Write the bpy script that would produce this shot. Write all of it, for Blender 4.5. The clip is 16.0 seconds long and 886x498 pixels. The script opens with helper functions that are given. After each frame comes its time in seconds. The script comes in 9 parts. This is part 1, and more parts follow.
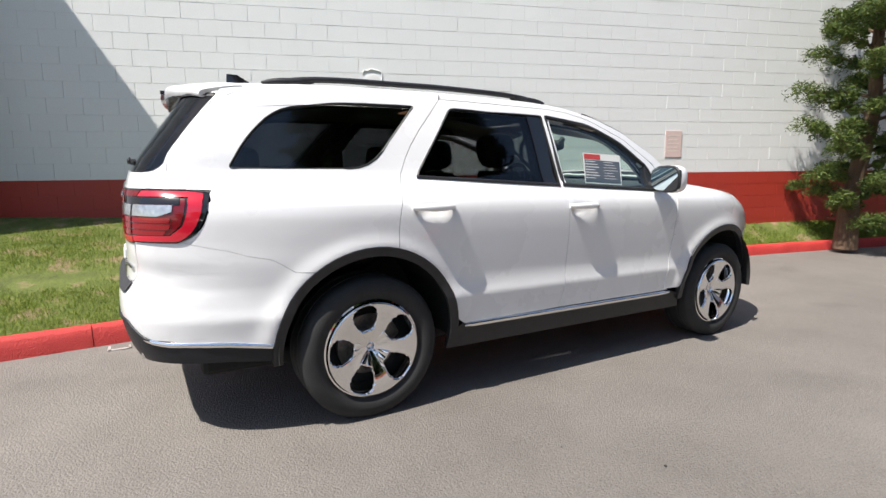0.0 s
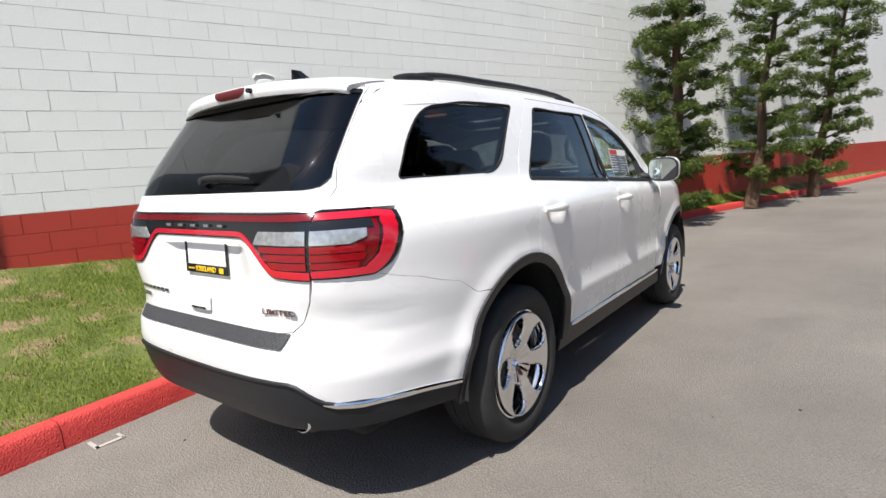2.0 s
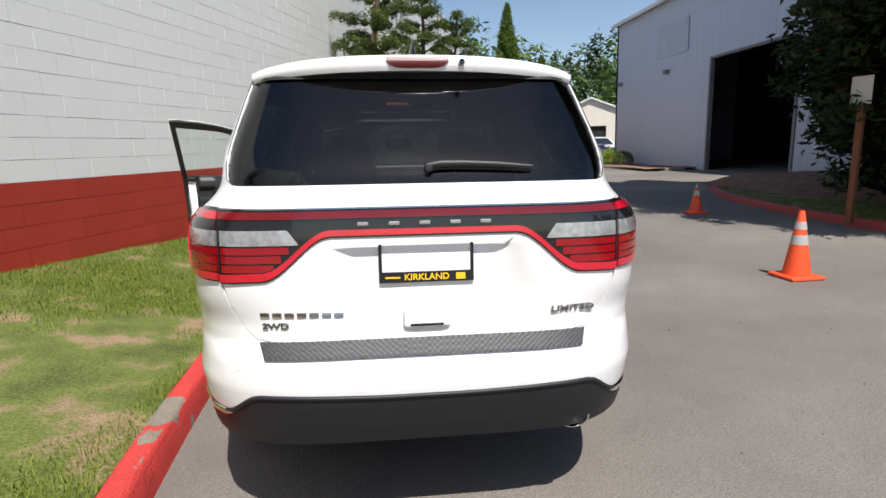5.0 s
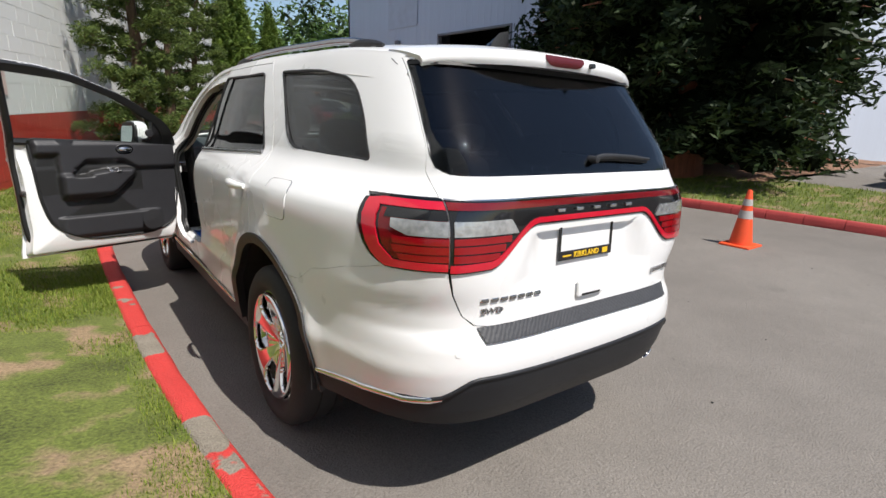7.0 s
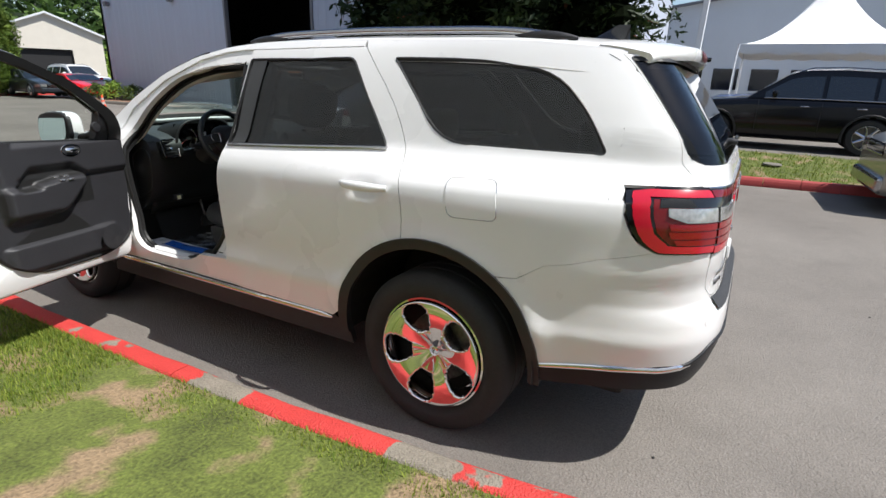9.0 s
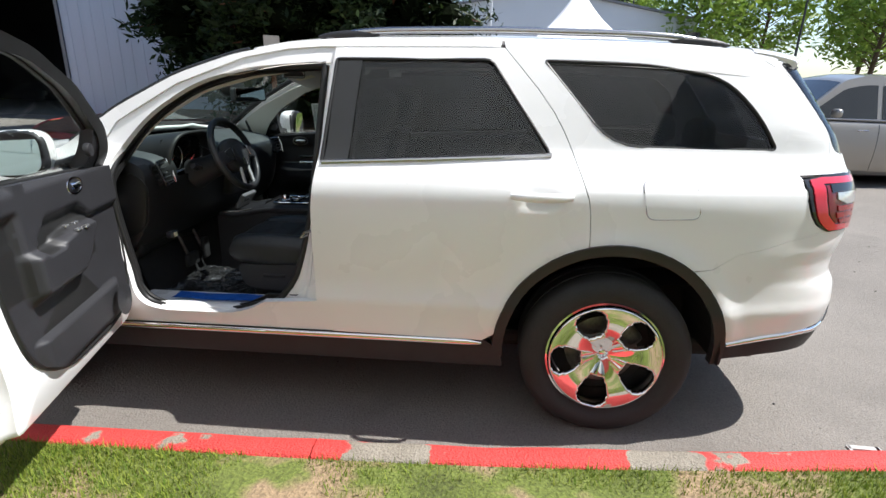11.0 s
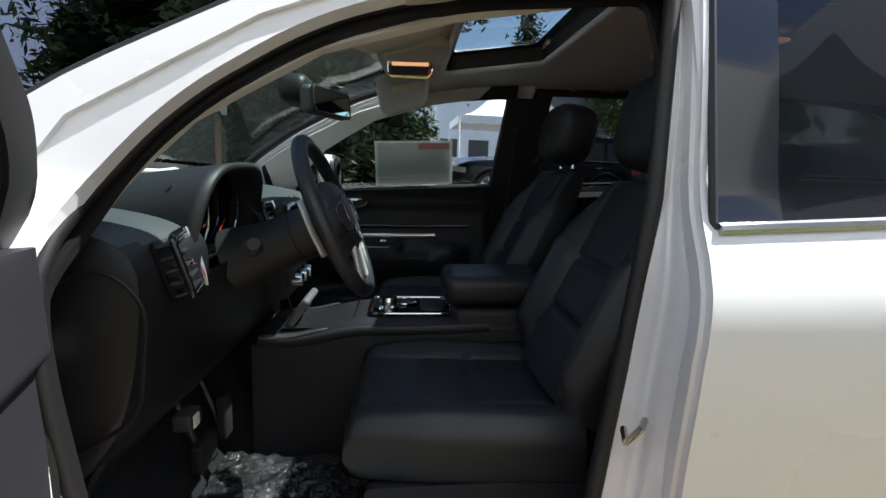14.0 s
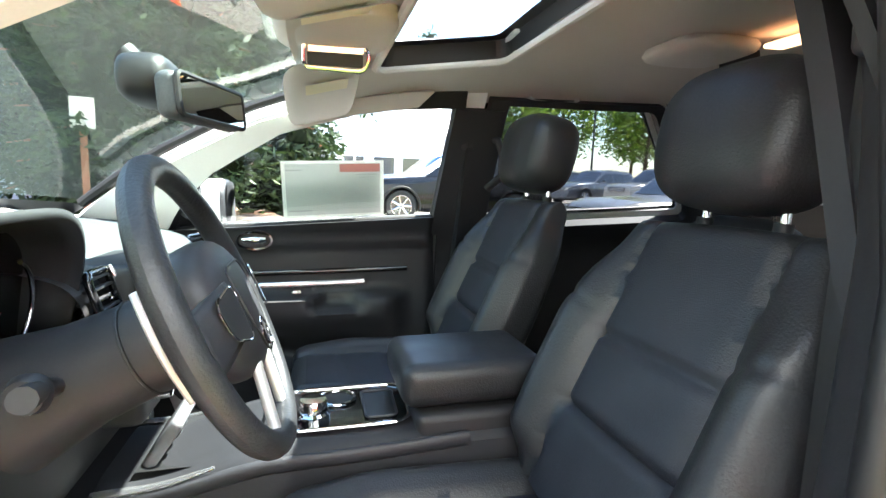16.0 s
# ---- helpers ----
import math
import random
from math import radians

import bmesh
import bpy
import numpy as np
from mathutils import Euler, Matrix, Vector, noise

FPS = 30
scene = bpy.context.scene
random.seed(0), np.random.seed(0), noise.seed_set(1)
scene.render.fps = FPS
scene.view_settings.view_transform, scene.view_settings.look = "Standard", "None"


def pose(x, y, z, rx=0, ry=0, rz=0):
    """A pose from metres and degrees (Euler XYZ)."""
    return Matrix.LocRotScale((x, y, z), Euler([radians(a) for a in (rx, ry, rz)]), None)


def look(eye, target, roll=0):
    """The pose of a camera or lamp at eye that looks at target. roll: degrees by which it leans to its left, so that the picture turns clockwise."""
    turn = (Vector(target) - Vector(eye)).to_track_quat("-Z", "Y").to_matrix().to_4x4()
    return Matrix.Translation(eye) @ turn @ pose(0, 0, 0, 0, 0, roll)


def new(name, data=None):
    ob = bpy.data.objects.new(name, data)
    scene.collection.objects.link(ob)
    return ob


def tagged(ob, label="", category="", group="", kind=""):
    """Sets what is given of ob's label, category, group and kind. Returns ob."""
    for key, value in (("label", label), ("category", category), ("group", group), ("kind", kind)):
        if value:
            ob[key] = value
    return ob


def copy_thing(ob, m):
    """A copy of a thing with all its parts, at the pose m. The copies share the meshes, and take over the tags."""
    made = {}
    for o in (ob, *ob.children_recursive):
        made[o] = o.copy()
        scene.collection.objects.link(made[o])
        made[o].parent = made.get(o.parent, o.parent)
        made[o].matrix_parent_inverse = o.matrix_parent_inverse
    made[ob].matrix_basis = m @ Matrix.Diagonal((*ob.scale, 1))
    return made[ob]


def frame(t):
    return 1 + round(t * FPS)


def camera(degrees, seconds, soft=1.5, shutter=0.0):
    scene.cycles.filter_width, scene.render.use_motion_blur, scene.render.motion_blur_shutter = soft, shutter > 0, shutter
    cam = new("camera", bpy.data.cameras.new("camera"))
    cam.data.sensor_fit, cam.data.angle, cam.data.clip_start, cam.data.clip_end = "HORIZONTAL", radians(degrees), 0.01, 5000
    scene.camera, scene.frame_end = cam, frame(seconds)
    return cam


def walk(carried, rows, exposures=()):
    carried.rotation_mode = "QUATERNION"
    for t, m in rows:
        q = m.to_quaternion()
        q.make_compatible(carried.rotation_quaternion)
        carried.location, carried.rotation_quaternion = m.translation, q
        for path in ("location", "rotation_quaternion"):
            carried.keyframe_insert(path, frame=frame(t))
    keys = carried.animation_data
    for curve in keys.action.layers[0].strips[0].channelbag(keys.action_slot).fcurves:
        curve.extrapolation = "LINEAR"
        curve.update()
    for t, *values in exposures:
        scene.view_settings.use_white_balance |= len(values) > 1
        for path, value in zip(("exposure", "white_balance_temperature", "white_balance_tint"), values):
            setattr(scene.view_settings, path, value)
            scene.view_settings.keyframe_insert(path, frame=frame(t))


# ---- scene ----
import functools

cam = camera(80.7, 16.0)
PATH = [
    (0, (3.36, -1.054, 1.332), (1.665, -0.036, 1.027), 1.1),
    (0.5, (3.091, -1.37, 1.348), (1.455, -0.242, 1.121), -1.5),
    (1, (2.785, -1.671, 1.325), (1.271, -0.381, 1.114), -0.8),
    (1.5, (2.474, -1.978, 1.315), (1.135, -0.522, 1.023), -2.9),
    (2, (2.094, -2.192, 1.316), (0.909, -0.605, 1.039), -2.7),
    (2.5, (1.735, -2.42, 1.309), (0.734, -0.724, 0.959), -0.9),
    (3, (1.395, -2.6, 1.328), (0.603, -0.793, 1.002), -1.2),
    (3.5, (1.026, -2.713, 1.343), (0.492, -0.819, 0.984), -2.0),
    (4, (0.63, -2.82, 1.342), (0.362, -0.866, 1.012), -1.3),
    (6.5, (-1.232, -2.507, 1.437), (-0.337, -0.773, 0.998), 0.6),
    (7, (-1.65, -2.339, 1.454), (-0.494, -0.776, 0.984), 2.2),
    (7.5, (-1.989, -2.058, 1.431), (-0.66, -0.636, 0.971), 2.3),
    (8, (-2.239, -1.768, 1.438), (-0.763, -0.516, 0.937), 2.5),
    (8.5, (-2.53, -1.468, 1.491), (-0.929, -0.391, 0.966), 2.4),
    (9, (-2.743, -1.113, 1.515), (-1.082, -0.155, 0.949), 1.2),
    (11.5, (-3.113, 0.9, 1.545), (-1.191, 0.986, 0.996), 0.8),
    (12, (-2.904, 1.222, 1.483), (-0.969, 1.263, 0.98), 1.0),
    (12.5, (-2.638, 1.484, 1.399), (-0.666, 1.49, 1.062), -0.1),
    (13, (-2.301, 1.625, 1.37), (-0.333, 1.598, 1.012), -0.3),
    (13.5, (-1.928, 1.681, 1.361), (0.043, 1.586, 1.037), -0.3),
    (14, (-1.649, 1.74, 1.327), (0.324, 1.611, 1.021), 1.1),
    (14.5, (-1.42, 1.786, 1.334), (0.547, 1.574, 1.043), 1.1),
    (15, (-1.229, 1.817, 1.338), (0.703, 1.403, 1.023), 2.0),
    (15.5, (-1.152, 1.812, 1.344), (0.764, 1.329, 1.037), 1.2),
    (16, (-1.107, 1.797, 1.363), (0.82, 1.317, 1.124), 0.5),
]
EXPOSURES = [(0.0, 0.82, 6500, 11), (2.0, 0.72, 6500, 11), (4.0, 0.60, 6500, 11), (8.0, 0.43, 6400, 11), (9.0, 0.60, 6300, 10), (11.5, 1.06, 6200, 10), (13.5, 1.17, 6100, 10),
             (14.3, 1.26, 6100, 10), (14.6, 1.55, 6200, 10), (15.0, 2.73, 6400, 10), (15.5, 3.50, 6400, 9), (16.0, 4.05, 6400, 8)]
SKY_STRENGTH = 0.09
SUN_STRENGTH = 4.6

# the road under the car dips towards the gutter: the car's own axes are turned into the level world by this
LEVEL = pose(0, 0, 0, -1.26, 1.26, 0)
walk(cam, [(t, LEVEL @ look(e, g, r)) for t, e, g, r in PATH], EXPOSURES)

# ---- world, sun ----
SUN_DIR = Vector((0.11, -0.50, 0.86)).normalized()
SUN_ELEV = math.asin(SUN_DIR.z)
SUN_AZ = math.atan2(SUN_DIR.x, SUN_DIR.y)
world = bpy.data.worlds.new("sky")
scene.world = world
world.use_nodes = True
wn = world.node_tree.nodes
sky = wn.new("ShaderNodeTexSky")
sky.sky_type = "NISHITA"
sky.sun_disc = False
sky.sun_elevation, sky.sun_rotation = SUN_ELEV, SUN_AZ
sky.air_density, sky.dust_density, sky.ozone_density = 1.0, 0.6, 1.0
wn["Background"].inputs["Strength"].default_value = SKY_STRENGTH
world.node_tree.links.new(sky.outputs[0], wn["Background"].inputs["Color"])
sun_data = bpy.data.lights.new("sun", "SUN")
sun_data.energy, sun_data.angle, sun_data.color = SUN_STRENGTH, radians(0.5), (1.0, 0.955, 0.89)
sun = new("sun", sun_data)
sun.matrix_world = look(SUN_DIR * 60, (0, 0, 0))

# ---- materials ----


def nodes_of(name):
    m = bpy.data.materials.new(name)
    m.use_nodes = True
    return m, m.node_tree, m.node_tree.nodes["Principled BSDF"]


def mat(name, colour, rough=0.5, metal=0.0, vary=0.0, scale=8.0, fine=60.0, bump=0.0, coat=0.0, rough_vary=0.0, per_object=0.0, spec=None, stretch=(1, 1, 1), second=None, second_at=0.55):
    """A surface with noise at two scales in colour, roughness and relief."""
    m, tree, bsdf = nodes_of(name)
    L = tree.links.new
    bsdf.inputs["Base Color"].default_value = (*colour, 1)
    bsdf.inputs["Roughness"].default_value = rough
    bsdf.inputs["Metallic"].default_value = metal
    if spec is not None:
        bsdf.inputs["Specular IOR Level"].default_value = spec
    if coat:
        bsdf.inputs["Coat Weight"].default_value = coat
        bsdf.inputs["Coat Roughness"].default_value = 0.04
    if not (vary or bump or rough_vary or per_object or second):
        return m
    tc = tree.nodes.new("ShaderNodeTexCoord")
    mp = tree.nodes.new("ShaderNodeMapping")
    mp.inputs["Scale"].default_value = stretch
    L(tc.outputs["Object"], mp.inputs["Vector"])
    big = tree.nodes.new("ShaderNodeTexNoise")
    big.inputs["Scale"].default_value, big.inputs["Detail"].default_value = scale, 5
    small = tree.nodes.new("ShaderNodeTexNoise")
    small.inputs["Scale"].default_value, small.inputs["Detail"].default_value = fine, 3
    L(mp.outputs[0], big.inputs["Vector"])
    L(mp.outputs[0], small.inputs["Vector"])
    add = tree.nodes.new("ShaderNodeMath")
    add.operation = "ADD"
    L(big.outputs["Fac"], add.inputs[0])
    L(small.outputs["Fac"], add.inputs[1])
    last = add.outputs[0]
    if per_object:
        info = tree.nodes.new("ShaderNodeObjectInfo")
        ma = tree.nodes.new("ShaderNodeMath")
        ma.operation = "MULTIPLY_ADD"
        L(info.outputs["Random"], ma.inputs[0])
        ma.inputs[1].default_value = per_object
        L(last, ma.inputs[2])
        last = ma.outputs[0]
    ramp = tree.nodes.new("ShaderNodeMapRange")
    ramp.inputs["From Min"].default_value, ramp.inputs["From Max"].default_value = 0.65, 1.35 + per_object
    ramp.inputs["To Min"].default_value, ramp.inputs["To Max"].default_value = 1 - vary, 1 + vary
    L(last, ramp.inputs["Value"])
    base = tree.nodes.new("ShaderNodeMixRGB")
    base.blend_type = "MIX"
    base.inputs["Fac"].default_value = 0
    base.inputs["Color1"].default_value = (*colour, 1)
    base.inputs["Color2"].default_value = (*(second or colour), 1)
    if second:
        sr = tree.nodes.new("ShaderNodeMapRange")
        sr.inputs["From Min"].default_value, sr.inputs["From Max"].default_value = second_at - 0.05, second_at + 0.05
        L(big.outputs["Fac"], sr.inputs["Value"])
        L(sr.outputs[0], base.inputs["Fac"])
    mul = tree.nodes.new("ShaderNodeVectorMath")
    mul.operation = "SCALE"
    L(base.outputs[0], mul.inputs[0])
    L(ramp.outputs[0], mul.inputs["Scale"])
    L(mul.outputs[0], bsdf.inputs["Base Color"])
    if rough_vary:
        rr = tree.nodes.new("ShaderNodeMapRange")
        rr.inputs["From Min"].default_value, rr.inputs["From Max"].default_value = 0.3, 0.7
        rr.inputs["To Min"].default_value, rr.inputs["To Max"].default_value = max(0, rough - rough_vary), min(1, rough + rough_vary)
        L(big.outputs["Fac"], rr.inputs["Value"])
        L(rr.outputs[0], bsdf.inputs["Roughness"])
    if bump:
        bm_ = tree.nodes.new("ShaderNodeBump")
        bm_.inputs["Strength"].default_value = 1.0
        bm_.inputs["Distance"].default_value = bump
        L(add.outputs[0], bm_.inputs["Height"])
        L(bm_.outputs[0], bsdf.inputs["Normal"])
    return m


def glass(name, tint, gloss=1.0, ior=1.5, glare=0.0):
    """A thin pane: what passes is tinted, what is mirrored follows Fresnel. The last share is diffuse: reflected glare
    painted into the pane.
    """
    m = bpy.data.materials.new(name)
    m.use_nodes = True
    t = m.node_tree
    t.nodes.clear()
    out = t.nodes.new("ShaderNodeOutputMaterial")
    tr = t.nodes.new("ShaderNodeBsdfTransparent")
    tr.inputs["Color"].default_value = (*tint, 1)
    gl = t.nodes.new("ShaderNodeBsdfGlossy")
    gl.inputs["Roughness"].default_value = 0.0
    gl.inputs["Color"].default_value = (gloss, gloss, gloss, 1)
    # mirror share by Schlick's law: alike from both sides of the pane
    lw = t.nodes.new("ShaderNodeLayerWeight")
    lw.inputs["Blend"].default_value = 0.5
    pw = t.nodes.new("ShaderNodeMath")
    pw.operation = "POWER"
    t.links.new(lw.outputs["Facing"], pw.inputs[0])
    pw.inputs[1].default_value = 5.0
    fr = t.nodes.new("ShaderNodeMath")
    fr.operation = "MULTIPLY_ADD"
    f0 = ((ior - 1) / (ior + 1)) ** 2
    t.links.new(pw.outputs[0], fr.inputs[0])
    fr.inputs[1].default_value, fr.inputs[2].default_value = 1 - f0, f0
    mix = t.nodes.new("ShaderNodeMixShader")
    t.links.new(fr.outputs[0], mix.inputs[0])
    if glare:
        # pale green diffuse colour imitates light reflected off the glass
        df = t.nodes.new("ShaderNodeBsdfDiffuse")
        df.inputs["Color"].default_value = (0.47, 0.53, 0.50, 1)
        m2 = t.nodes.new("ShaderNodeMixShader")
        m2.inputs[0].default_value = glare
        t.links.new(tr.outputs[0], m2.inputs[1])
        t.links.new(df.outputs[0], m2.inputs[2])
        t.links.new(m2.outputs[0], mix.inputs[1])
    else:
        t.links.new(tr.outputs[0], mix.inputs[1])
    t.links.new(gl.outputs[0], mix.inputs[2])
    t.links.new(mix.outputs[0], out.inputs["Surface"])
    return m


def glow(name, colour, strength):
    m, tree, b = nodes_of(name)
    b.inputs["Base Color"].default_value = (*colour, 1)
    b.inputs["Emission Color"].default_value = (*colour, 1)
    b.inputs["Emission Strength"].default_value = strength
    return m


M_PAINT = mat("white_car_paint", (0.80, 0.80, 0.795), 0.28, coat=0.7, rough_vary=0.03, vary=0.015, scale=2.0, fine=900)
M_PLASTIC = mat("black_grained_plastic", (0.018, 0.018, 0.020), 0.48, vary=0.25, scale=15, fine=900, bump=0.0004)
M_FASCIA = mat("dark_grey_bumper_plastic", (0.015, 0.016, 0.019), 0.45, spec=0.3, vary=0.12, scale=6, fine=700, bump=0.0003)
M_TREAD = mat("ribbed_pad_plastic", (0.038, 0.039, 0.043), 0.55, vary=0.2, scale=30, fine=300)
M_RUBBER = mat("tyre_rubber", (0.020, 0.020, 0.020), 0.75, vary=0.3, scale=8, fine=150, bump=0.0006)
# black rubber; also used where recesses get their shade as colour
M_SEALSHADE = mat("rubber_seal_and_recess_shade", (0.010, 0.010, 0.010), 0.5)
M_CHROME = mat("chrome", (0.86, 0.86, 0.87), 0.045, 1.0, rough_vary=0.02, scale=5)
M_BADGE = mat("satin_chrome_badge", (0.42, 0.42, 0.43), 0.25, 1.0)
M_STEEL = mat("dark_brake_steel", (0.16, 0.15, 0.14), 0.45, 0.9, vary=0.4, scale=20)
M_DARK = mat("dark_underbody", (0.012, 0.012, 0.012), 0.8, vary=0.3)
M_TINT = glass("privacy_glass", (0.38, 0.39, 0.40), 1.0, 1.52)
M_REARTINT = glass("rear_privacy_glass", (0.34, 0.35, 0.37), 1.0, 1.55)
M_CLEAR = glass("front_window_glass", (0.92, 0.95, 0.935), 1.0, 1.45)
M_SCREEN = glass("windscreen_glass", (0.72, 0.86, 0.80), 1.0, 1.5, 0.17)
M_BLACKGLOSS = mat("gloss_black_trim", (0.010, 0.010, 0.011), 0.10, coat=0.5)
M_LAMPRED = mat("red_lamp_lens", (0.25, 0.003, 0.007), 0.14, coat=0.6, vary=0.1, scale=20, fine=200)
M_LAMPDARK = mat("deep_red_lamp_lens", (0.15, 0.003, 0.006), 0.14, coat=0.4, vary=0.15, scale=20, fine=200)
M_LAMPBRIGHT = mat("bright_red_light_guide", (0.52, 0.008, 0.026), 0.12, coat=1.0, vary=0.05)
M_BRAKELAMP = mat("dull_dark_red_lens", (0.085, 0.004, 0.006), 0.4, vary=0.1, scale=30, fine=200)
M_LAMPCLEAR = mat("clear_lamp_reflector", (0.50, 0.51, 0.51), 0.26, 0.65, vary=0.35, scale=16, fine=50, bump=0.0016, coat=1.0)
M_MIRROR = mat("mirror_glass", (0.60, 0.70, 0.69), 0.0, 1.0)
M_PLATE = mat("blank_white_plate", (0.78, 0.78, 0.78), 0.35, vary=0.03)
M_YELLOW = mat("yellow_letter_paint", (0.80, 0.50, 0.02), 0.45)
M_LEATHER = mat("black_leather", (0.023, 0.024, 0.026), 0.42, vary=0.25, scale=9, fine=260, bump=0.0008, rough_vary=0.08)
M_LEATHER2 = mat("perforated_black_leather", (0.018, 0.020, 0.026), 0.5, vary=0.3, scale=12, fine=420, bump=0.0009)
M_TRIM = mat("soft_black_trim", (0.018, 0.018, 0.020), 0.55, vary=0.15, scale=12, fine=200, bump=0.00012)
M_TRIMGREY = mat("grey_black_trim", (0.027, 0.027, 0.030), 0.5, vary=0.15, scale=12, fine=200, bump=0.00015)
M_DOORTRIM = mat("grey_soft_door_trim", (0.020, 0.020, 0.023), 0.52, vary=0.15, scale=10, fine=400, bump=0.0005)
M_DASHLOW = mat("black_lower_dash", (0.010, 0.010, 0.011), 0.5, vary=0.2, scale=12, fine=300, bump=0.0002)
# grey lightened to hold the sky's sheen on the dashboard
M_DASH = mat("dash_grey_with_sheen", (0.060, 0.064, 0.068), 0.6, vary=0.2, scale=10, fine=350, bump=0.0008)
M_CARPET = mat("black_carpet", (0.012, 0.012, 0.012), 0.95, vary=0.4, scale=30, fine=500, bump=0.002)
M_FELT = mat("light_grey_headliner", (0.60, 0.56, 0.50), 0.9, vary=0.05, scale=4, fine=500, bump=0.0004)
M_FELTTRIM = mat("light_grey_pillar_trim", (0.60, 0.575, 0.53), 0.6, vary=0.05, scale=4, fine=300)
M_SILVER = mat("silver_trim", (0.66, 0.66, 0.66), 0.22, 0.9)
M_SATIN = mat("bright_satin_trim", (0.74, 0.74, 0.73), 0.38, 0.35)
M_STICKER = mat("white_paper_sticker", (0.74, 0.75, 0.72), 0.7, vary=0.03)
M_STICKERBACK = mat("grey_paper_back", (0.46, 0.47, 0.46), 0.7, vary=0.05)
M_STICKERRED = mat("red_print", (0.52, 0.06, 0.06), 0.6)
M_STICKERRED2 = mat("faded_red_print", (0.42, 0.16, 0.14), 0.6)
M_PRINTFIELD = mat("blue_grey_print", (0.10, 0.12, 0.15), 0.6)
M_GREYPRINT = mat("grey_print", (0.30, 0.30, 0.30), 0.6)
M_BLUEFILM = mat("blue_protective_film", (0.02, 0.10, 0.42), 0.25, vary=0.3, scale=20, bump=0.002)
M_FILM = mat("clear_plastic_film", (0.03, 0.03, 0.03), 0.12, vary=0.6, scale=10, fine=40, bump=0.02, coat=1.0)
M_REDBUTTON = mat("red_plastic", (0.55, 0.02, 0.02), 0.4)
M_LABEL = mat("pale_warning_label", (0.78, 0.72, 0.50), 0.6)
M_LAMPWARM = glow("lit_map_lamp", (1.0, 0.50, 0.24), 0.35)

# ---- building blocks ----


def part(name, data, material, parent=None, label=""):
    """data: a bmesh or (verts, faces). One mesh object, under parent if given."""
    me = bpy.data.meshes.new(name)
    if isinstance(data, bmesh.types.BMesh):
        data.to_mesh(me)
        data.free()
    else:
        me.from_pydata([tuple(v) for v in data[0]], [], data[1])
    for m in material if isinstance(material, (list, tuple)) else [material]:
        me.materials.append(m)
    ob = new(name, me)
    if parent is not None:
        ob.parent = parent
    if label:
        ob["label"] = label
    return ob


def smooth(ob, angle=40):
    me = ob.data
    me.shade_smooth()
    me.set_sharp_from_angle(angle=radians(angle))
    return ob


def thing(name, label, category, m=None, group="", kind=""):
    ob = new(name)
    ob.empty_display_size = 0.2
    if m is not None:
        ob.matrix_world = m
    return tagged(ob, label, category, group, kind)


def add_box(bm, lo, hi, bevel=0.0, m=None, segments=2):
    """A bevelled block between two corners."""
    lo, hi = Vector(lo), Vector(hi)
    c, s = (lo + hi) / 2, hi - lo
    made = bmesh.ops.create_cube(bm, size=1.0)["verts"]
    bmesh.ops.scale(bm, vec=s, verts=made)
    bmesh.ops.translate(bm, vec=c, verts=made)
    if bevel:
        es = list({e for v in made for e in v.link_edges})
        got = bmesh.ops.bevel(bm, geom=es, offset=bevel, segments=segments, profile=0.5, affect="EDGES")
        made = list({v for f in got["faces"] for v in f.verts} | {v for v in made if v.is_valid})
    if m is not None:
        bmesh.ops.transform(bm, matrix=m, verts=made)
    return made


def box(lo, hi, bevel=0.0, m=None, segments=2):
    bm = bmesh.new()
    add_box(bm, lo, hi, bevel, m, segments)
    return bm


def tube_data(points, radii, sides=8, caps=True, squash=None):
    """Verts and faces of a tube through the points."""
    pts = [Vector(p) for p in points]
    if not isinstance(radii, (list, tuple)):
        radii = [radii] * len(pts)
    verts, faces = [], []
    up = Vector((0, 0, 1))
    a = None
    for i, p in enumerate(pts):
        d = (pts[min(i + 1, len(pts) - 1)] - pts[max(i - 1, 0)]).normalized()
        if a is None:
            ref = up if abs(d.dot(up)) < 0.95 else Vector((1, 0, 0))
            a = d.cross(ref).normalized()
        else:
            a = (a - d * a.dot(d)).normalized()
        b = a.cross(d).normalized()
        for k in range(sides):
            ang = 2 * math.pi * k / sides
            ca, sa = math.cos(ang), math.sin(ang)
            if squash:
                ca *= squash[0]
                sa *= squash[1]
            verts.append(p + a * (ca * radii[i]) + b * (sa * radii[i]))
    n = len(pts)
    for i in range(n - 1):
        for k in range(sides):
            k2 = (k + 1) % sides
            faces.append((i * sides + k, i * sides + k2, (i + 1) * sides + k2, (i + 1) * sides + k))
    if caps:
        faces.append(tuple(reversed(range(sides))))
        faces.append(tuple(range((n - 1) * sides, n * sides)))
    return verts, faces


def flow(points, n=5):
    """A smooth line through the points."""
    p = [Vector(q) for q in points]
    out = []
    for i in range(len(p) - 1):
        a, b, c, e = p[max(i - 1, 0)], p[i], p[i + 1], p[min(i + 2, len(p) - 1)]
        for k in range(n):
            t = k / n
            out.append(0.5 * (2 * b + (c - a) * t + (2 * a - 5 * b + 4 * c - e) * t * t + (3 * b - a - 3 * c + e) * t ** 3))
    return out + [p[-1]]


def join_data(*items):
    verts, faces = [], []
    for v, f in items:
        o = len(verts)
        verts += list(v)
        faces += [tuple(i + o for i in g) for g in f]
    return verts, faces


